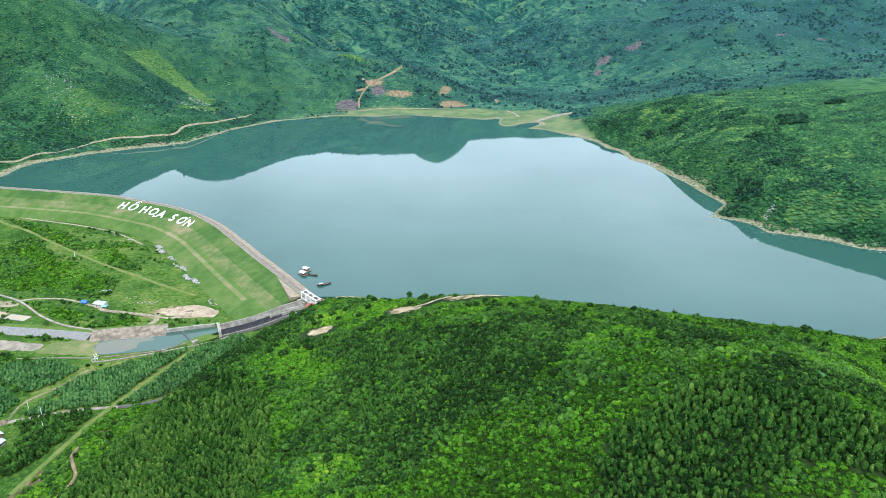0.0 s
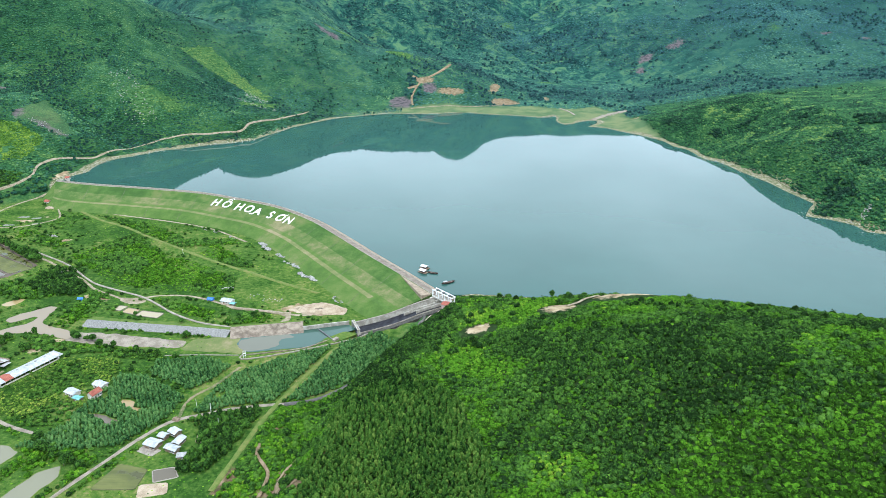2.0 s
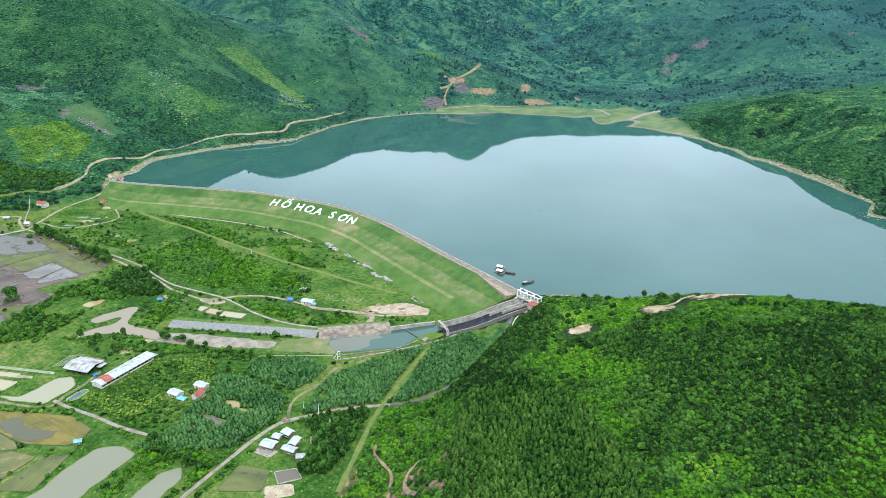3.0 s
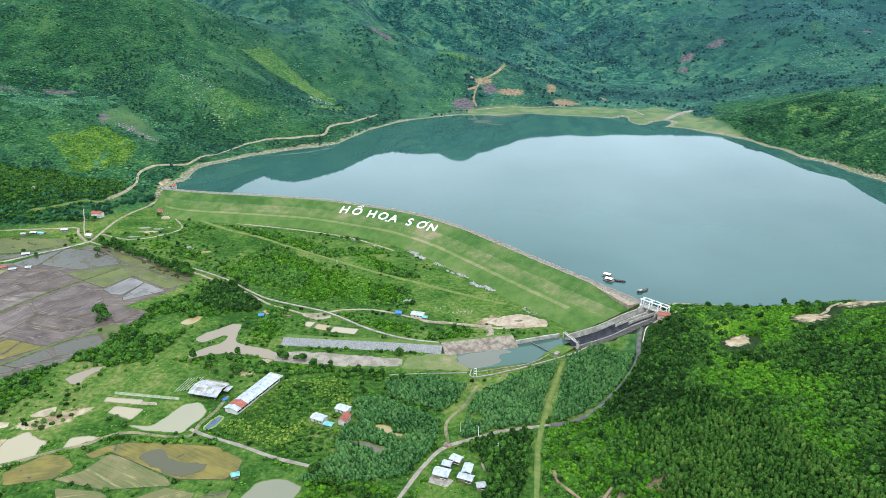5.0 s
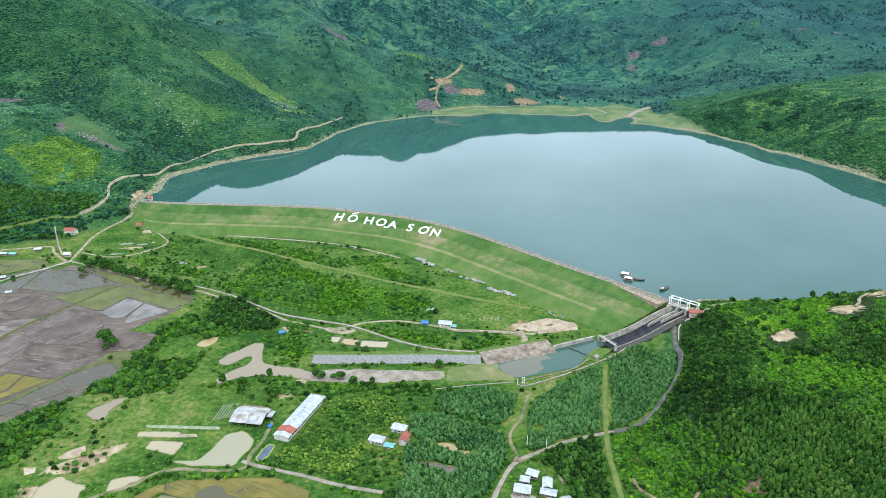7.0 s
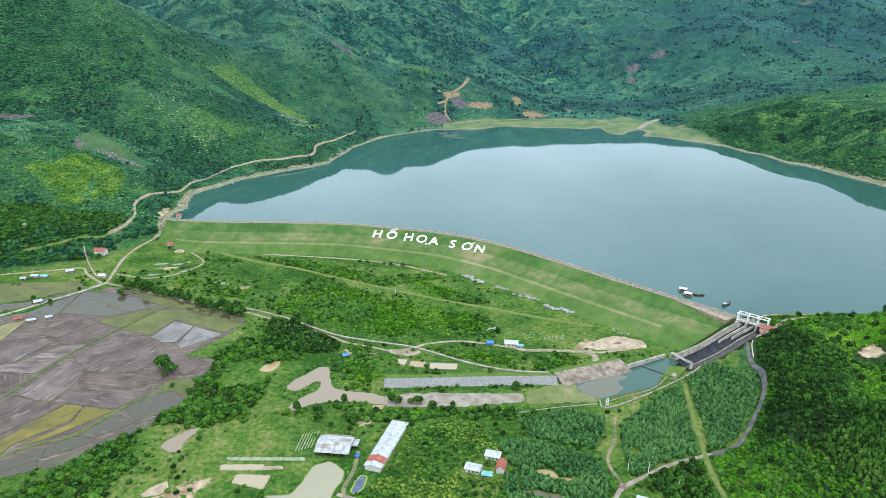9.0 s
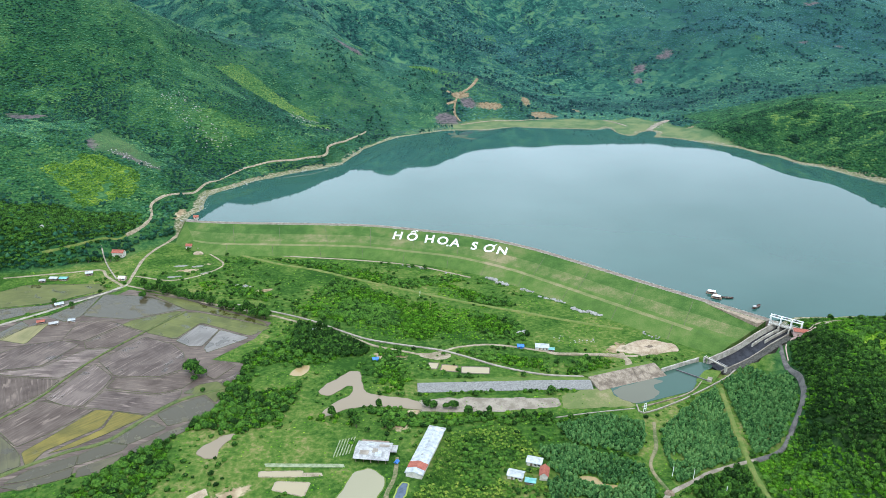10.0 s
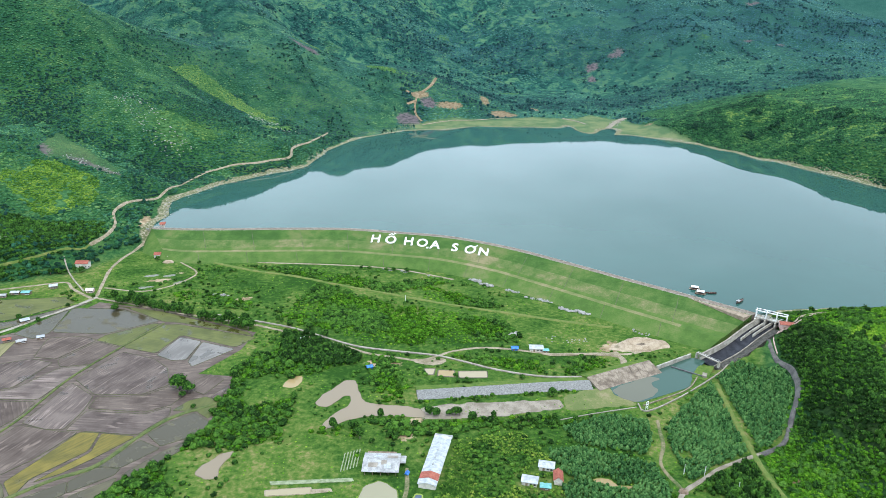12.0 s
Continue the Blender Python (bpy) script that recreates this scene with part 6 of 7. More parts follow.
def free(p, gap=0.0):
    """The places that lie on no road, field, pond or building, nor on the dam or in the lake."""
    ok = inside(OUTLINE, p[:, 0], p[:, 1]) > 4 + gap
    for line, w in KEEP_OFF:
        a = np.array(line, float)[:, :2]
        lo, hi = a.min(0) - w - gap - 1, a.max(0) + w + gap + 1
        s = np.flatnonzero(ok & (p[:, 0] > lo[0]) & (p[:, 0] < hi[0]) & (p[:, 1] > lo[1]) & (p[:, 1] < hi[1]))
        if len(s):
            d = near_line(line, p[s, 0], p[s, 1])[0] - w if w else inside(line, p[s, 0], p[s, 1])
            ok[s] &= d > gap
    d, _ = near_line(DAM_LINE, p[:, 0], p[:, 1])
    ok &= (d > 80) | (inside(PLAIN, p[:, 0], p[:, 1]) > 14)
    d, _ = near_line(CHUTE, p[:, 0], p[:, 1])
    return p[ok & (d > 17)]


def within(p, poly):
    return p[inside(poly, p[:, 0], p[:, 1]) < 0]


def block(poly, step, seed, turn=0.0, loose=0.9, gap=0.0):
    a = np.array(poly, float)
    return free(within(sown(seed, *(v for k in (0, 1) for v in (a[:, k].min(), a[:, k].max())), step, turn, loose), poly), gap)


YOUNG_ROWS = [(-262, 612), (-240, 626), (-215, 640), (-186, 652), (-182, 640), (-194, 610), (-208, 578), (-220, 562), (-240, 543), (-268, 512), (-290, 508)]
CLEARINGS = [(-54, 577, 20, 20, 0), (20, 604, 42, 18, 10), (-30, 590, 10, 18, -30), (-127, 550, 20, 17, 30)]
BROAD_WOODS = [[(-176, 553), (-85, 531), (-5, 450), (80, 482), (107, 431), (65, 377), (30, 356), (2, 342), (-30, 314), (-60, 318), (-64, 350), (-72, 362), (-112, 382), (-120, 432), (-84, 468), (-118, 502)],
               [(138, 524), (150, 385), (159, 340), (203, 326), (270, 350), (260, 310), (212, 305), (166, 308), (134, 338), (122, 367), (100, 480)], [(-252, 500), (-215, 575), (-195, 630), (-170, 672), (-145, 650), (-145, 570), (-165, 520), (-190, 490), (-215, 468), (-240, 470)]]
ACACIAS = [[(78, 298), (94, 311), (113, 313), (142, 317), (166, 307), (210, 290), (280, 280), (270, 255), (194, 262), (158, 268), (131, 256), (135, 225), (65, 220), (62, 264)],
           [(-246, 545), (-205, 510), (-150, 457), (-128, 400), (-120, 338), (-120, 250), (-245, 250), (-243, 340), (-240, 400), (-238, 442), (-238, 505)]]


def near_hill():
    p = free(sown(11, -320, 420, 215, 690, 2.85))
    side = np.interp(p[:, 1], [390, 440, 479, 516, 558, 604, 640], [-318, -311, -305, -295, -266, -206, -190]) + 5
    p = p[(p[:, 0] > side) & (inside(YOUNG_ROWS, p[:, 0], p[:, 1]) > 0)]
    p = p[(p[:, 1] < 600) | (p[:, 0] < 40)]
    p = p[spots(p[:, 0], p[:, 1], [(a, b - 0.2 * w, l, 1.1 * w, turn) for a, b, l, w, turn in BARE if b < 550] + CLEARINGS) < np.where(p[:, 1] > 530, 0.42, np.random.RandomState(9).uniform(0.3, 1.3, len(p)))]
    rng = np.random.RandomState(12)
    x, y = p.T
    rag = 34 * (cloud(x + 70, y, 34, 3) - 0.5) + 3 * rng.normal(size=len(p))
    is_broad = np.minimum.reduce([inside(z, x, y) for z in BROAD_WOODS]) + rag < 0
    is_col = ~is_broad & (np.minimum.reduce([inside(z, x, y) for z in ACACIAS]) + 0.7 * rag < 0)
    is_bright = ~is_broad & ~is_col
    close = free(sown(15, -260, 300, 210, 560, 2.7))
    cx, cy = close.T
    crag = 34 * (cloud(cx + 70, cy, 34, 3) - 0.5)
    close = close[(np.minimum.reduce([inside(z, cx, cy) for z in ACACIAS]) + 0.7 * crag < 0) & (np.minimum.reduce([inside(z, cx, cy) for z in BROAD_WOODS]) + crag > 0)]
    pale = spots(x, y, [(-87, 348, 17, 15, 0), (-138, 583, 20, 26, 0), (215, 340, 40, 14, 0), (150, 338, 16, 9, -20)])
    grove = cloud(x, y, 26, 3) - 0.5
    tone = lambda s, m: np.clip(m + 0.65 * grove[s] + 0.13 * rng.normal(size=s.sum()) + 0.45 * pale[s], 0.0, 0.72 + 0.3 * pale[s])
    dark = is_bright & (cloud(x + 11, y + 5, 22, 2) + 0.1 * rng.normal(size=len(p)) > 0.68)
    s = is_bright & ~dark
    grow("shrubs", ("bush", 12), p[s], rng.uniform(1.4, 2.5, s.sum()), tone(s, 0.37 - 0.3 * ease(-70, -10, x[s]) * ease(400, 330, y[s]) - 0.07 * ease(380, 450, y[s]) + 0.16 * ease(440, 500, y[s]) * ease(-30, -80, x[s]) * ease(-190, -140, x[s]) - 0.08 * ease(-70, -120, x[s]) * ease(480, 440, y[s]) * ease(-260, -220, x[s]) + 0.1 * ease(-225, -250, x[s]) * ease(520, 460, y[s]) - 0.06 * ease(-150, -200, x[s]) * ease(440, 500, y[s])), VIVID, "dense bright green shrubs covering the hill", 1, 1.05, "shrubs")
    u = np.vstack([free(sown(13, -320, 420, 200, 600, 4.3)), free(sown(14, -330, 700, -400, 215, 8.0))])
    u = u[np.minimum.reduce([inside(z, u[:, 0], u[:, 1]) for z in ACACIAS]) > 0]
    u = u[(u[:, 0] > np.interp(u[:, 1], [390, 440, 479, 516, 558, 604], [-318, -311, -305, -295, -266, -206]) + 5 - 14 * (u[:, 1] < 215)) & (inside(YOUNG_ROWS, u[:, 0], u[:, 1]) > 0) & (spots(u[:, 0], u[:, 1], [r for r in BARE if r[1] < 550] + CLEARINGS) < 0.3)]
    grow("undergrowth", ("blob", 0), u, np.where(u[:, 1] < 215, 2.0, 1.0) * rng.uniform(2.2, 3.4, len(u)), np.clip(0.26 + 0.1 * rng.normal(size=len(u)), 0, 0.5), VIVID, "green undergrowth between the shrubs", 16, 0.75, "shrubs")
    grow("woodland", ("bush", 12), p[dark], rng.uniform(1.8, 3.2, dark.sum()), tone(dark, 0.34), DEEP, "darker green trees among the shrubs", 17, 1.1)
    s = is_broad & (rng.rand(len(p)) < 0.72)
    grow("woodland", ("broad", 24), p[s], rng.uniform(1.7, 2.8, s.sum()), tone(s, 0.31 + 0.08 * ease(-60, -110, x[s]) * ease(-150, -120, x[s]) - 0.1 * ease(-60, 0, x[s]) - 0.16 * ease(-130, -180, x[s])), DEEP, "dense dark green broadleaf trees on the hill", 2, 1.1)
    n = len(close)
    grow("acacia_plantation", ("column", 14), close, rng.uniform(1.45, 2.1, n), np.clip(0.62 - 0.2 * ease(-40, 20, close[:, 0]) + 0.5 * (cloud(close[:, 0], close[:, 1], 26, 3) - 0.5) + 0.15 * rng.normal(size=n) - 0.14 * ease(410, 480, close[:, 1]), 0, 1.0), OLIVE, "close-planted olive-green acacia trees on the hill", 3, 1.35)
    s = is_bright & (x < -235) & (y < 520) & (rng.rand(len(p)) < 0.12)
    grow("bushes", ("broad", 24), p[s], rng.uniform(2.2, 3.6, s.sum()), np.clip(0.52 + 0.15 * rng.normal(size=s.sum()), 0, 0.9), DEEP, "large round bushes at the foot of the hill", 19, 0.9, "bushes")
    s = (rng.rand(len(p)) < np.where(y > 480, 0.02, 0.008)) & ~is_col
    grow("woodland", ("broad", 38), p[s], rng.uniform(2.5, 3.8, s.sum()), np.clip(0.26 + 0.15 * rng.normal(size=s.sum()), 0, 0.8), DEEP, "taller trees that stand above the canopy", 18, 1.25)


near_hill()


def hedges_and_bushes():
    rng = np.random.RandomState(21)
    zones = [[(-705, 990), (-612, 958), (-527, 892), (-474, 909), (-451, 884), (-531, 862), (-614, 922)],
             [(-656, 825), (-614, 912), (-531, 830), (-494, 818), (-418, 762), (-411, 725), (-461, 722), (-545, 735), (-577, 752)],
             [(-640, 800), (-600, 870), (-540, 800), (-470, 800), (-430, 745), (-520, 745)], [(-487, 882), (-430, 828), (-405, 800), (-451, 801), (-495, 841)], [(-552, 726), (-582, 706), (-575, 675), (-572, 632), (-540, 640), (-552, 691)],
             [(-492, 704), (-410, 674), (-417, 654), (-471, 679)], [(-386, 674), (-350, 668), (-352, 652), (-398, 645)], [(-593, 609), (-538, 596), (-434, 583), (-413, 566), (-477, 573), (-569, 580)],
             [(-800, 905), (-760, 915), (-680, 860), (-650, 830), (-700, 850)], [(-856, 1090), (-842, 1066), (-850, 1030), (-862, 1062)], [(-1100, 975), (-985, 985), (-930, 1022), (-908, 1040), (-884, 1080), (-895, 1110), (-960, 1085), (-1100, 1060)], [(-1150, 1000), (-1000, 1000), (-920, 1060), (-1000, 1090)],
             [(-482, 372), (-456, 372), (-452, 412), (-436, 412), (-430, 380), (-420, 384), (-416, 420), (-440, 432), (-478, 436), (-478, 410)], [(-640, 600), (-600, 612), (-560, 604), (-560, 590), (-600, 590)]]
    p = []
    for k, z in enumerate(zones):
        b = block(z, 4.2, 30 + k)
        n = cloud(b[:, 0], b[:, 1], 40, 3)
        p.append(b[n > (0.44 if k in (1, 2, 3) else 0.0 if k in (10, 11) else 0.36)])
    b = np.vstack(p)
    v = (b[:, 0] < -860) & (b[:, 1] > 960)
    grow("hillside_bushes", ("broad", 26), b[v], rng.uniform(1.8, 4.0, v.sum()), np.clip(0.34 + 0.12 * rng.normal(size=v.sum()), 0, 0.6), DEEP, "dense dark bushes at the foot of the hill", 29, 0.9, "bushes")
    b = b[~v]
    v = rng.rand(len(b)) < ease(0.4, 0.6, cloud(b[:, 0] + 20, b[:, 1], 30, 2))
    grow("bushes", ("bush", 22), b[v], rng.uniform(1.4, 3.2, v.sum()), np.clip(0.38 + 0.15 * rng.normal(size=v.sum()), 0, 0.8), VIVID, "dense fresh green bushes on the valley floor", 28, 1.1, "bushes")
    b = b[~v]
    grow("bushes", ("broad", 26), b, rng.uniform(1.4, 3.6, len(b)), np.clip(0.52 + 0.18 * rng.normal(size=len(b)), 0, 0.85), DEEP, "dense dark green bushes on the valley floor", 4, 0.9, "bushes")
    b = np.vstack([block(z, 4.0, 60 + k) for k, z in enumerate(zones[:4])])
    b = b[cloud(b[:, 0], b[:, 1], 40, 3) < 0.46]
    grow("shrubs", ("bush", 22), b, rng.uniform(0.8, 2.0, len(b)), np.clip(0.5 + 0.2 * rng.normal(size=len(b)), 0, 0.95), VIVID, "low bright green scrub on the valley floor", 5, 0.7, "shrubs")
    river = [(-840, 480), (-776, 563), (-743, 607), (-716, 630), (-716, 693), (-699, 716), (-667, 758), (-648, 775), (-584, 720), (-602, 704), (-640, 690), (-651, 627), (-660, 597), (-690, 590), (-708, 560), (-735, 545), (-745, 514), (-790, 450)]
    b = block(river, 3.7, 22)
    b = b[cloud(b[:, 0], b[:, 1], 45, 3) > np.where(b[:, 1] < 620, 0.38, 0.48)]
    v = rng.rand(len(b)) < 0.5
    grow("riverside_bushes", ("bush", 22), b[v], rng.uniform(1.3, 2.8, v.sum()), np.clip(0.36 + 0.15 * rng.normal(size=v.sum()), 0, 0.8), VIVID, "bright green bushes along the river", 26, 1.1, "bushes")
    b = b[~v]
    grow("riverside_trees", ("broad", 24), b, rng.uniform(1.8, 4.2, len(b)), np.clip(0.46 + 0.16 * rng.normal(size=len(b)), 0, 0.85), DEEP, "dense green trees along the river", 6, 1.0)
    b = block([(-656, 788), (-622, 772), (-580, 716), (-590, 703), (-625, 709), (-656, 722)], 4.6, 23)
    grow("woodland", ("broad", 26), b, rng.uniform(2.6, 4.2, len(b)), np.clip(0.22 + 0.12 * rng.normal(size=len(b)), 0, 0.8), DEEP, "small wood of tall dark trees", 7, 1.25)
    b = free(sown(24, -1000, -270, 380, 1060, 8.0))
    b = within(b, PLAIN)
    n = cloud(b[:, 0] + 500, b[:, 1], 55, 4)
    b = b[(n > np.where(b[:, 1] < 640, 0.48, 0.55)) & (rng.rand(len(b)) < 0.75) & ((b[:, 1] < 960) | (b[:, 0] > -860))]
    grow("bushes", ("broad", 26), b, rng.uniform(0.9, 2.8, len(b)), np.clip(0.45 + 0.2 * rng.normal(size=len(b)), 0, 0.95), DEEP, "scattered green bushes in the grass", 8, 0.9, "bushes")
    b = free(sown(25, -1000, -270, 380, 1060, 5.0))
    b = within(b, PLAIN)
    b = b[(cloud(b[:, 0] + 900, b[:, 1], 30, 4) > np.where(b[:, 1] < 640, 0.4, 0.47)) & (rng.rand(len(b)) < 0.8)]
    grow("tussocks", ("blob", 0), b, rng.uniform(0.5, 1.3, len(b)), np.clip(0.55 + 0.25 * rng.normal(size=len(b)), 0, 1), VIVID, "tufts of tall grass and low weeds", 9, 0.6, "grass")


hedges_and_bushes()


def hedgerows():
    """Bushes and tall grass beside the lanes, the ponds and the paddy dikes."""
    rng = np.random.RandomState(27)
    lines = [([(-720, 436), (-676, 458), (-645, 477), (-598, 477), (-583, 480)], 3), ([(-570, 480), (-536, 466), (-509, 453), (-484, 443)], 4), ([(-566, 490), (-536, 476), (-509, 463), (-479, 454)], 3), ([(-548, 372), (-536, 392), (-528, 418), (-518, 437)], 3),
             ([(-478, 372), (-484, 392), (-476, 414), (-470, 430)], 6), ([(-436, 372), (-424, 400), (-412, 428), (-400, 450), (-388, 470)], 4), ([(-420, 372), (-410, 398), (-398, 424), (-388, 446)], 3), ([(-650, 455), (-620, 470), (-585, 476)], 3),
             ([(-600, 540), (-600, 600), (-560, 610)], 4), ([(-717, 656), (-767, 616), (-838, 557), (-861, 538)], 1.5), ([(-545, 640), (-480, 640), (-400, 634)], 2.5), ([(-430, 572), (-380, 576), (-358, 578)], 3), ([(-640, 485), (-690, 468), (-720, 500)], 5)]
    p = np.vstack([np.repeat(curve(c, 3.0)[:, :2], 2, 0) + w * np.random.RandomState(k).normal(size=(2 * len(curve(c, 3.0)), 2)) * 0.6 for k, (c, w) in enumerate(lines)])
    p = free(p, 0.3)
    for k, c in enumerate(([(-543, 628), (-480, 623.5), (-400, 617)], [(-541, 644), (-470, 639), (-395, 631)])):
        foot = curve(c, 2.2)[:, :2]
        p = np.vstack([p, foot + 0.9 * np.random.RandomState(60 + k).normal(size=foot.shape)])
    p = p[cloud(p[:, 0], p[:, 1], 18, 2) > 0.4]
    v = rng.rand(len(p)) < 0.5
    grow("hedge_bushes", ("bush", 22), p[v], rng.uniform(0.8, 2.2, v.sum()), np.clip(0.42 + 0.2 * rng.normal(size=v.sum()), 0, 0.9), VIVID, "bright green hedge bushes beside lanes and ponds", 41, 1.0, "bushes")
    grow("hedge_bushes", ("broad", 26), p[~v], rng.uniform(0.9, 2.4, (~v).sum()), np.clip(0.45 + 0.2 * rng.normal(size=(~v).sum()), 0, 0.9), DEEP, "dark green hedge bushes beside lanes and ponds", 42, 1.0, "bushes")


hedgerows()


def plantations():
    rng = np.random.RandomState(31)
    plots = [[(-350, 548), (-318, 574), (-272, 604), (-276, 580), (-299, 516), (-306, 498), (-366, 482), (-360, 519)], [(-432, 565), (-388, 575), (-359, 560), (-367, 538), (-383, 518), (-429, 543)],
             [(-462, 486), (-456, 538), (-430, 538), (-383, 506), (-385, 476), (-408, 438), (-439, 428), (-486, 430), (-464, 460)], [(-368, 478), (-308, 493), (-320, 434), (-330, 410), (-352, 410), (-345, 440), (-352, 462)],
             YOUNG_ROWS]
    p, tint = [], []
    for k, z in enumerate(plots):
        b = block(z, 2.7, 80 + k, 0.5, 0.55, 0.6)
        b = b[cloud(b[:, 0], b[:, 1], 35, 2) > (0.28 if k in (1, 2) else 0.2)]
        p.append(b)
        tint.append(np.full(len(b), 0.42 if k == 3 else 0.62))
    b = p.pop(3)
    tint.pop(3)
    grow("roadside_wood", ("broad", 26), b[::2], rng.uniform(2.0, 3.4, len(b[::2])), np.clip(0.34 + 0.14 * rng.normal(size=len(b[::2])), 0, 0.9), DEEP, "tall dark green trees beside the hamlet", 27, 1.5)
    b = np.vstack(p)
    t = np.concatenate(tint) + 0.14 * rng.normal(size=len(b)) + 0.5 * (cloud(b[:, 0], b[:, 1], 20, 2) - 0.5)
    grow("young_plantation", ("column", 14), b, rng.uniform(1.3, 2.1, len(b)), np.clip(t, 0, 0.95), TEAL, "rows of young blue-green eucalyptus trees", 10, 1.15)
    z = [(-560, 492), (-553, 506), (-528, 566), (-469, 567), (-458, 540), (-464, 462), (-480, 456), (-536, 475)]
    b = block(z, 3.3, 95, 0.3, 0.5, 1.0)
    b = b[cloud(b[:, 0] + 30, b[:, 1], 24, 2) > 0.36]
    grow("banana_grove", ("banana", 7), b, rng.uniform(1.4, 2.3, len(b)), np.clip(0.42 + 0.2 * rng.normal(size=len(b)) + 0.8 * (cloud(b[:, 0], b[:, 1], 22, 2) - 0.5), 0, 1), BANANA, "rows of yellow-green banana plants", 11, 1.0, "banana plants", 0.1)
    b = block(z, 4.0, 96, 0.3, 0.9, 1.0)
    b = b[cloud(b[:, 0] + 30, b[:, 1], 24, 2) < 0.46]
    grow("bushes", ("broad", 26), b, rng.uniform(1.2, 2.4, len(b)), np.clip(0.5 + 0.2 * rng.normal(size=len(b)), 0, 1), DEEP, "green fruit bushes among the bananas", 12, 0.9, "bushes")


plantations()


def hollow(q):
    """How much a place lies in a gully, 0 to 1; leaf tones are shaded by it."""
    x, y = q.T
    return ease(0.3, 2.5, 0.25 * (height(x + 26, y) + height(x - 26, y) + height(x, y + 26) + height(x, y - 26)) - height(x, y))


def west_slopes():
    rng = np.random.RandomState(41)
    p = free(sown(42, -1420, -320, 930, 2420, 5.3))
    p = p[(inside(PLAIN, p[:, 0], p[:, 1]) > 4) & (inside(OUTLINE, p[:, 0], p[:, 1]) > 8 + beach(*p.T) + 16 * (cloud(p[:, 0], p[:, 1], 30, 3) - 0.4))]
    x, y = p.T
    crops = np.maximum(in_plot(CROP_PLOT, x, y), in_plot(CROP_STRIP, x, y)) > 0.5
    lush = (spots(x, y, LUSH) + 0.9 * (cloud(x, y, 25, 3) - 0.5) > 0.5) & ~crops
    stony = (spots(x, y, BARE + ROCK) + 0.5 * (cloud(x, y, 14, 2) - 0.5) > 0.4) | (in_plot(CLEARED, x, y) > 0.5) | crops
    thin = spots(x, y, [(-865, 1520, 75, 26, -30), (-680, 1740, 40, 90, 20)]) > 0.4
    low = inside(PLAIN, x, y) < 90
    open_ground = (cloud(x + 13, y, 75, 4) + 0.5 * (cloud(x, y, 22, 2) - 0.5) < 0.4) & ~low
    keep = ~lush & ~stony & ~open_ground & (rng.rand(len(p)) < np.where(thin, 0.45, 0.97))
    q = p[keep]
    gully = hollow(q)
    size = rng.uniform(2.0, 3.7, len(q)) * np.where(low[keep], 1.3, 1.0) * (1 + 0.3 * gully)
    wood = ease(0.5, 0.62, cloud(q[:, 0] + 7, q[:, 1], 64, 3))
    # gully shade is put into the leaf tone, as well as larger plants there
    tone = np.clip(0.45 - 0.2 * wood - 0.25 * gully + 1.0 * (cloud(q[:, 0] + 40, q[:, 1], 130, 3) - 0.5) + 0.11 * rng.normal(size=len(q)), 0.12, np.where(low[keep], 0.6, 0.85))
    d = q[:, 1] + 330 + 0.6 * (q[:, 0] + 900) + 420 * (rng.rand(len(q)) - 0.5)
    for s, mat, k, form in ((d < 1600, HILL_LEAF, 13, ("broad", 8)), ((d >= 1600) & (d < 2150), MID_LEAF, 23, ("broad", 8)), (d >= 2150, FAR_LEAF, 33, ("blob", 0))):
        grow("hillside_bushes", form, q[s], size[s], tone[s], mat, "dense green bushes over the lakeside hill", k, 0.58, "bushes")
    s = keep & (rng.rand(len(p)) < 0.012 + 0.12 * ease(0.5, 0.62, cloud(x + 7, y, 64, 3)))
    grow("hillside_trees", ("broad", 8), p[s], rng.uniform(2.6, 4.0, s.sum()), np.clip(0.22 + 0.14 * rng.normal(size=s.sum()), 0, 0.5), MID_LEAF, "dark trees standing over the hillside bushes", 34, 1.2)
    q = p[~keep & ~stony & ~lush]
    grow("shrubs", ("blob", 0), q, rng.uniform(2.3, 3.7, len(q)), np.clip(0.56 + 0.5 * (cloud(q[:, 0], q[:, 1], 40, 3) - 0.5) + 0.15 * rng.normal(size=len(q)), 0, 0.95), MID_LEAF, "low light green scrub over the hill", 14, 0.6, "shrubs")
    q = p[lush & ~stony]
    grow("shrubs", ("bush", 9), q, rng.uniform(2.2, 3.6, len(q)), np.clip(0.4 + 0.8 * (cloud(q[:, 0], q[:, 1], 18, 2) - 0.5) + 0.2 * rng.normal(size=len(q)), 0, 0.9), HILL_CROP, "patches of yellow-green crops on the hillside", 24, 0.6, "shrubs")
    for k, (plot, step, mat) in enumerate(((CROP_PLOT, 3.0, BANANA), (CROP_STRIP, 4.0, HILL_CROP))):
        a = np.array(plot, float)
        b = free(sown(45 + k, a[:, 0].min() - 8, a[:, 0].max() + 8, a[:, 1].min() - 8, a[:, 1].max() + 8, step))
        b = b[(in_plot(plot, b[:, 0], b[:, 1]) > 0.5) & ((k > 0) | (cloud(b[:, 0], b[:, 1] + 50, 18, 3) > 0.3))]
        grow("crop_rows", ("bush", 9), b, rng.uniform(1.7, 2.8, len(b)), np.clip((0.78 if k else 0.38) + 1.0 * (cloud(b[:, 0], b[:, 1], 16, 3) - 0.5) + 0.12 * rng.normal(size=len(b)), 0, 0.95), mat, "yellow-green crops planted on the hillside", 50 + k, 0.7, "crops")
    b = free(sown(48, -1040, -900, 1230, 1410, 3.6))
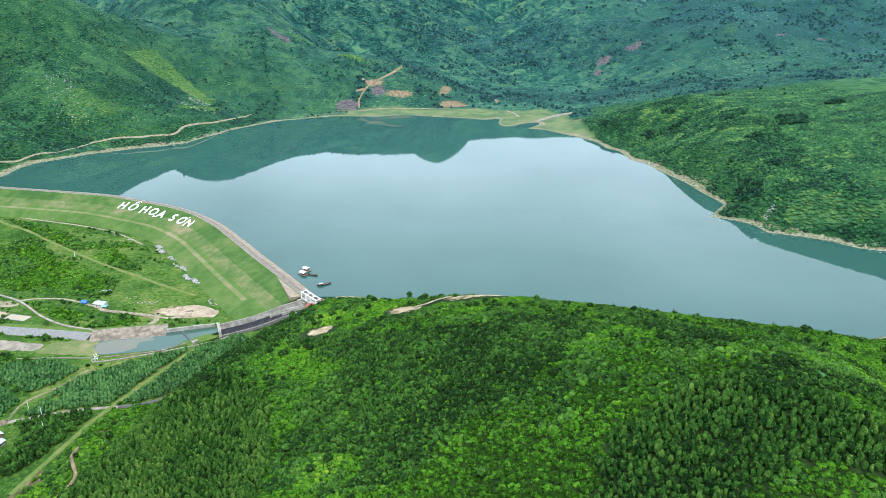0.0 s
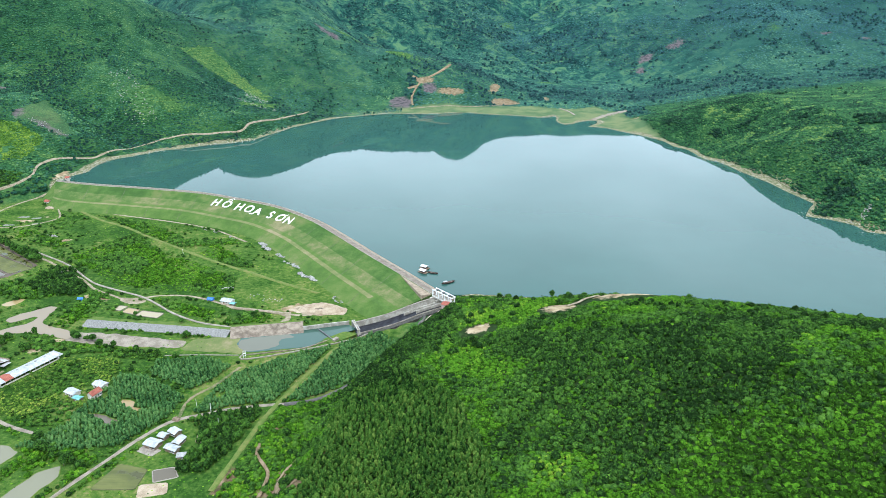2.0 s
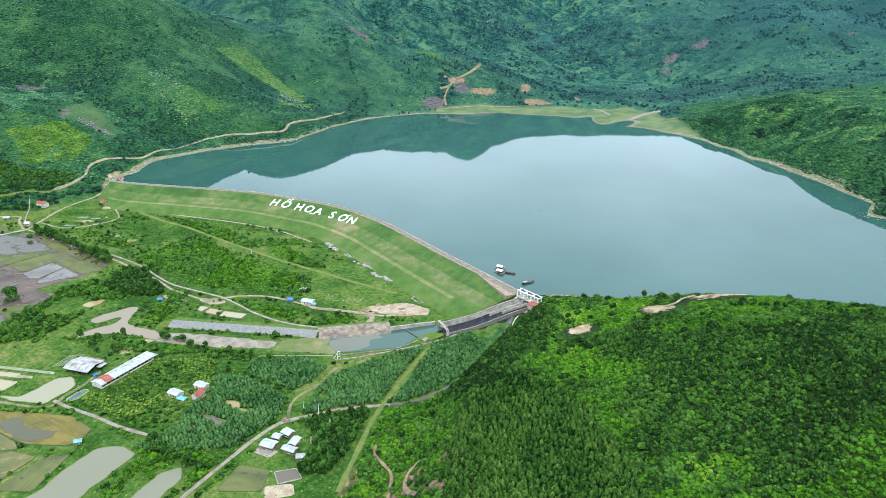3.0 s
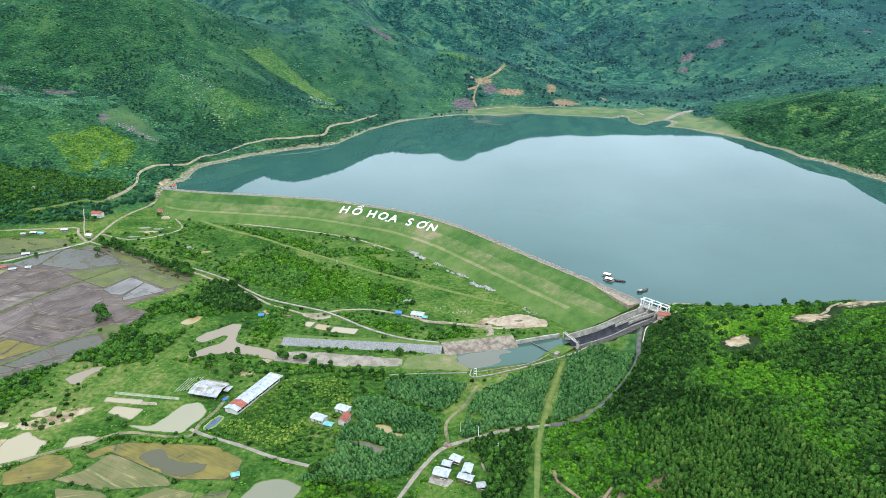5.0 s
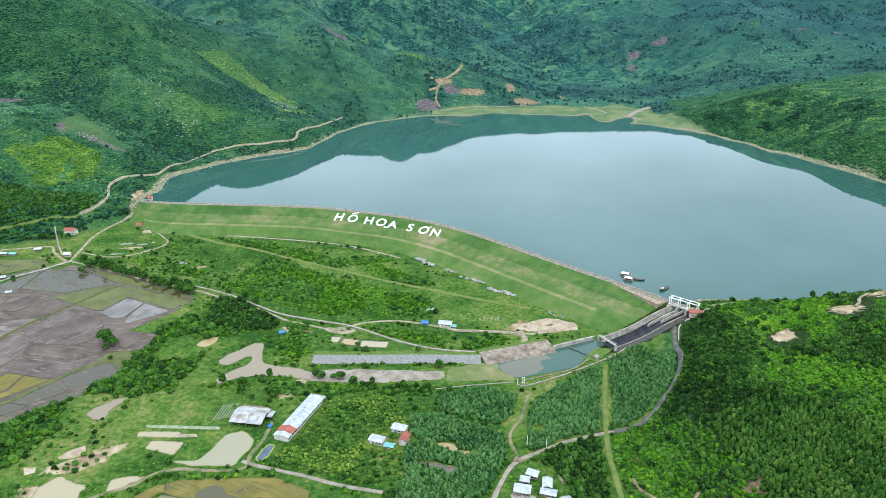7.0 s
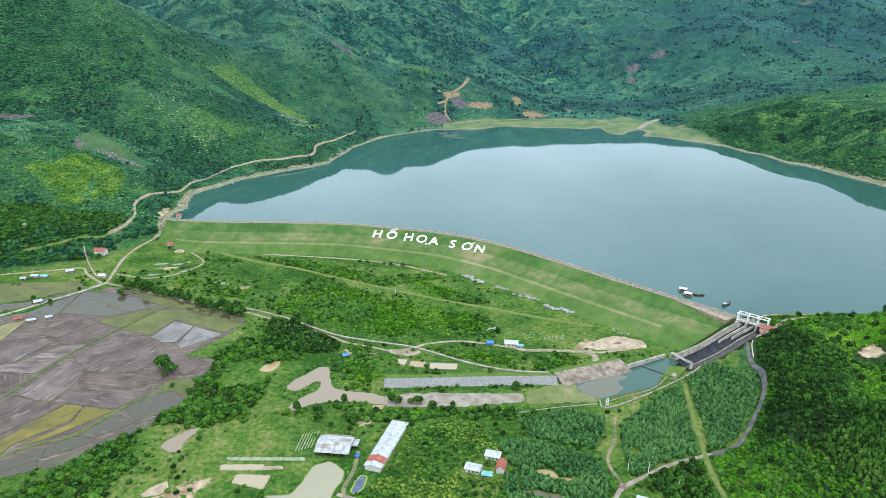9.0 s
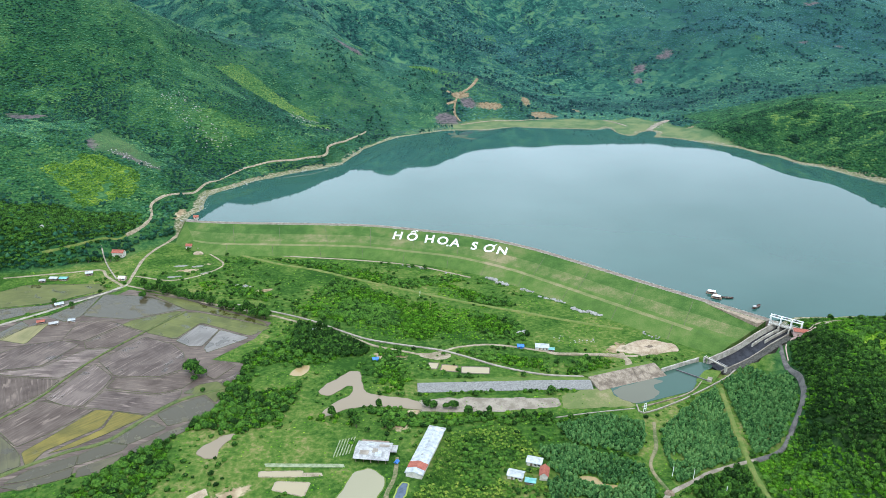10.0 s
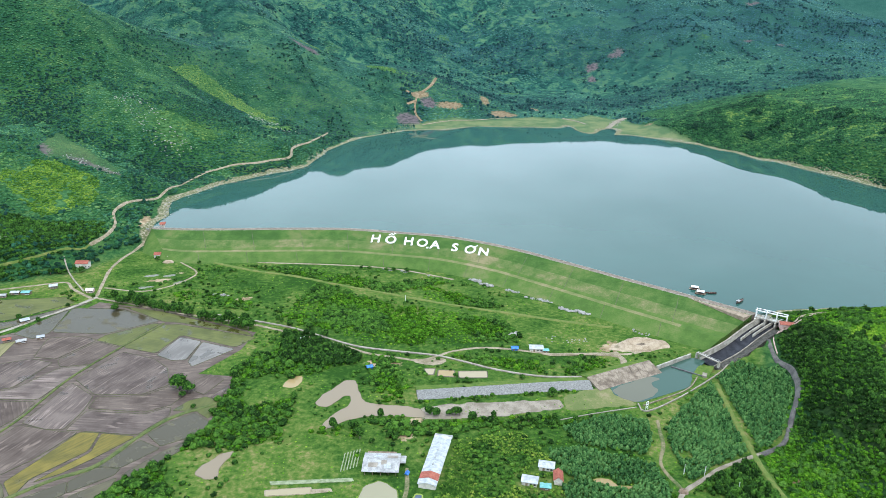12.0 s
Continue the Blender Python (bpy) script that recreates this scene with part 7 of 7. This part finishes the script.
    b = b[(in_plot(CLEARED, b[:, 0], b[:, 1]) > 0.5) & (rng.rand(len(b)) < 0.8)]
    grow("tussocks", ("bush", 9), b, rng.uniform(0.5, 1.3, len(b)), np.clip(0.6 + 0.2 * rng.normal(size=len(b)), 0, 1), MID_LEAF, "low tufts on a cleared hillside plot", 54, 0.5, "grass")


def east_spur():
    rng = np.random.RandomState(42)
    p = free(sown(43, 180, 900, 850, 1980, 4.8))
    p = p[((p[:, 0] < 560) & (p[:, 1] < 1650)) | (rng.rand(len(p)) < 0.8)]
    lake = inside(OUTLINE, p[:, 0], p[:, 1])
    p = p[(lake > 8 + beach(*p.T) + 20 * (cloud(p[:, 0], p[:, 1], 30, 3) - 0.5)) & (meadow_at(p[:, 0], p[:, 1], lake) < 0.4) & (spots(p[:, 0], p[:, 1], ROCK) < 0.4)]
    p = p[rng.rand(len(p)) < ease(190, 330, p[:, 0] - 0.15 * (p[:, 1] - 1500)) * ease(1980, 1800, p[:, 1])]
    glade = in_plot(GLADE, p[:, 0], p[:, 1]) > 0.5
    q = p[glade]
    grow("shrubs", ("bush", 9), q, rng.uniform(4.0, 6.0, len(q)), np.clip(0.68 + 0.05 * rng.normal(size=len(q)), 0, 1), SPUR_LEAF, "even bright green thicket by the shore", 25, 0.35, "shrubs")
    p = p[~glade]
    x, y = p.T
    rough = 1.5 * (cloud(x + 60, y + 9, 46, 3) - 0.5)
    dark = spots(x, y, SPUR_TREES) + 0.8 * rough + 0.5 * (cloud(x, y, 14, 2) - 0.5) > 0.55
    bright = ~dark & (spots(x, y, SPUR_BRIGHT) - rough + 0.6 * (cloud(x + 9, y, 16, 2) - 0.5) > 0.5)
    even = ~dark & ~bright
    near = (x < 560) & (y < 1700)
    for s, form in ((even & near, ("broad", 8)), (even & ~near, ("blob", 0))):
        q = p[s]
        dots = rng.rand(len(q)) < 0.45
        grow("hillside_bushes", form, q, rng.uniform(2.4, 4.0, len(q)) * np.where(dots, 0.85, 1.0), np.clip(0.46 - 0.26 * dots + 0.6 * (cloud(q[:, 0] + 40, q[:, 1], 44, 3) - 0.5) + 0.06 * rng.normal(size=len(q)), 0.05, 0.75), SPUR_LEAF, "dense green bushes over the lakeside spur", 16, 0.8, "bushes")
    q = p[bright]
    grow("shrubs", ("bush", 9), q, rng.uniform(2.8, 4.4, len(q)), np.clip(0.62 + 0.5 * (cloud(q[:, 0], q[:, 1], 24, 2) - 0.5) + 0.12 * rng.normal(size=len(q)), 0.3, 0.9), SPUR_LEAF, "yellow-green shrubs in patches on the spur", 57, 0.7, "shrubs")
    q = p[dark & (rng.rand(len(p)) < 0.6)]
    grow("woodland", ("broad", 24), q, rng.uniform(3.0, 5.0, len(q)), np.clip(0.14 + 0.12 * rng.normal(size=len(q)), 0, 0.5), SPUR_LEAF, "clumps of dark trees on the lakeside spur", 56, 1.1)


def far_woods():
    rng = np.random.RandomState(44)
    p = free(sown(44, -1500, 1950, 1780, 3420, 8.6))
    x, y = p.T
    lake = inside(OUTLINE, x, y)
    stony = spots(x, y, BARE + ROCK) + 0.4 * (cloud(x, y, 20, 2) - 0.5) > 0.4
    ok = (lake > 14) & (meadow_at(x, y, lake) < 0.4) & ~((x < -320) & (y < 2420)) & ~((x > 330) & (y < 1930)) & ~stony
    fields = cloud(x, y + 77, 230, 4) + 0.7 * (cloud(x, y, 48, 3) - 0.5)
    ok &= (fields > 0.4) | (rng.rand(len(p)) < 0.15) | (y < 2250)
    q = p[ok]
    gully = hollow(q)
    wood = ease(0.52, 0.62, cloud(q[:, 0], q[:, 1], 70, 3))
    # leaf tone is darkened in gullies to shade the relief
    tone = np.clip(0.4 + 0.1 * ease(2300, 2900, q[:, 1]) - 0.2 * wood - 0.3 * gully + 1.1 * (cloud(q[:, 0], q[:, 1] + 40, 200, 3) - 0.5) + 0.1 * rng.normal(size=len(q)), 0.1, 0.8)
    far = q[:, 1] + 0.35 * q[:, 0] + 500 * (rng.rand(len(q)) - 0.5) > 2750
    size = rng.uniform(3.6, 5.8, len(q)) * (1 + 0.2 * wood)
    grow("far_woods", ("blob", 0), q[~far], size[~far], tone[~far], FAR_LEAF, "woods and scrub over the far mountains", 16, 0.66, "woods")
    # the farther plants take the leaf colour with more haze in it
    grow("far_woods", ("blob", 0), q[far], size[far], tone[far], HAZE_LEAF, "woods and scrub high on the far mountains, haze-blue tint in the leaf colour", 17, 0.66, "woods")
    s = (rng.rand(len(q)) < 0.015 + 0.22 * wood) & (q[:, 1] < 3200)
    grow("far_trees", ("broad", 8), q[s], rng.uniform(3.6, 6.2, s.sum()), np.clip(0.12 + 0.12 * rng.normal(size=s.sum()), 0, 0.4), FAR_LEAF, "dark clumps of tall trees on the far mountains", 18, 1.1, "woods")


west_slopes()
east_spur()
far_woods()

# ---- trees that stand by themselves ----


def tree_mesh(seed, form):
    """A crown of several leafy lumps round its limbs, and the trunk with those limbs."""
    rng = np.random.RandomState(seed)
    v, t, c, n = [], [], [], 0
    bm = bmesh.new()

    def limb(a, b, r1, r2):
        d = Vector(b) - Vector(a)
        m = Matrix.Translation((Vector(a) + Vector(b)) / 2) @ d.to_track_quat("Z", "Y").to_matrix().to_4x4()
        bmesh.ops.create_cone(bm, cap_ends=True, segments=6, radius1=r1, radius2=r2, depth=d.length, matrix=m)

    tall = 4.2 if form == "broad" else 6.0
    limb((0, 0, -0.5), (0, 0, tall * 0.55), 0.28, 0.18)
    for k in range(11):
        a, r = 6.28 * k / 5 + rng.uniform(-0.4, 0.4), rng.uniform(0.8, 1.5) * (1 if form == "broad" else 0.5)
        o = np.array([math.cos(a) * r, math.sin(a) * r, tall * rng.uniform(0.5, 0.85)]) if k < 10 else np.array([0, 0, tall * 0.95])
        limb((0, 0, tall * 0.45), tuple(o), 0.13, 0.05)
        s = rng.uniform(1.5, 2.1) * (1 if form == "broad" else 0.8)
        vv, tt, cc = sprays(rng, 46, "broad")
        v.append(vv * s + o - [0, 0, 0.6 * s])
        t.append(tt + n)
        c.append(cc + 0.34 + rng.uniform(-0.1, 0.1))
        n += len(vv)
    return mesh_of("crown", np.vstack(v), np.vstack(t), DEEP, True, tint=np.concatenate(c)), bm


def lone_trees():
    kinds = []
    for k in range(4):
        me, bm = tree_mesh(100 + k, "broad" if k < 3 else "tall")
        tr = bpy.data.meshes.new("trunk")
        bmesh.ops.scale(bm, vec=(K, K, K), verts=bm.verts)
        bm.to_mesh(tr)
        bm.free()
        tr.materials.append(BARK)
        kinds.append((me, tr))
    rng = np.random.RandomState(51)
    places = [(-747, 690, 2.7), (-738, 683, 1.9), (-742, 676, 1.0), (-617, 600, 1.7), (-836, 874, 1.5), (-731, 655, 0.8), (-637, 494, 1.0), (-160, 590, 1.6), (-148, 600, 1.2), (12, 632, 1.5), (-36, 628, 1.2), (-52, 632, 1.4), (-20, 630, 1.1), (120, 514, 1.3), (141, 506, 1.5), (102, 522, 1.1), (-94, 655, 1.3), (-815, 1030, 1.0), (-760, 1005, 0.9)]
    for line, n in (([(-843, 902), (-795, 872), (-749, 840), (-708, 815), (-680, 795)], 36), ([(-700, 826), (-650, 796), (-612, 768)], 12), ([(-545, 615), (-480, 585), (-420, 572)], 18), ([(-540, 648), (-460, 646), (-390, 640)], 14),
                    ([(-540, 625), (-470, 622), (-400, 612)], 7), ([(-478, 444), (-450, 420), (-420, 410)], 14), ([(-566, 575), (-600, 590), (-580, 612)], 8), ([(-930, 868), (-905, 855)], 5), ([(-915, 825), (-890, 822)], 5), ([(-900, 1000), (-940, 1000), (-985, 985)], 12), ([(-700, 1000), (-560, 958), (-470, 912)], 10)):
        p = curve(line, 1.0)
        places += [(*(p[int((j + rng.rand()) / n * (len(p) - 1)), :2] + rng.normal(size=2) * 2.6), rng.uniform(0.8, 1.5) * (1.7 if n == 36 else 1)) for j in range(n)]
    for k, (x, y, s) in enumerate(places):
        if k > 54 and not len(free(np.array([[x, y]]), 0.5)):
            continue
        me, tr = kinds[k % 4]
        o = thing("tree", pose(x, y, float(height(x, y)), 0, 0, rng.uniform(0, 360)) @ Matrix.Diagonal((s, s, s, 1)), "leafy green tree standing on the valley floor" if k > 18 else "single large dark green spreading tree", "tree", "single trees")
        part("trunk", tr, BARK, o)
        part("crown", me, DEEP, o)


lone_trees()
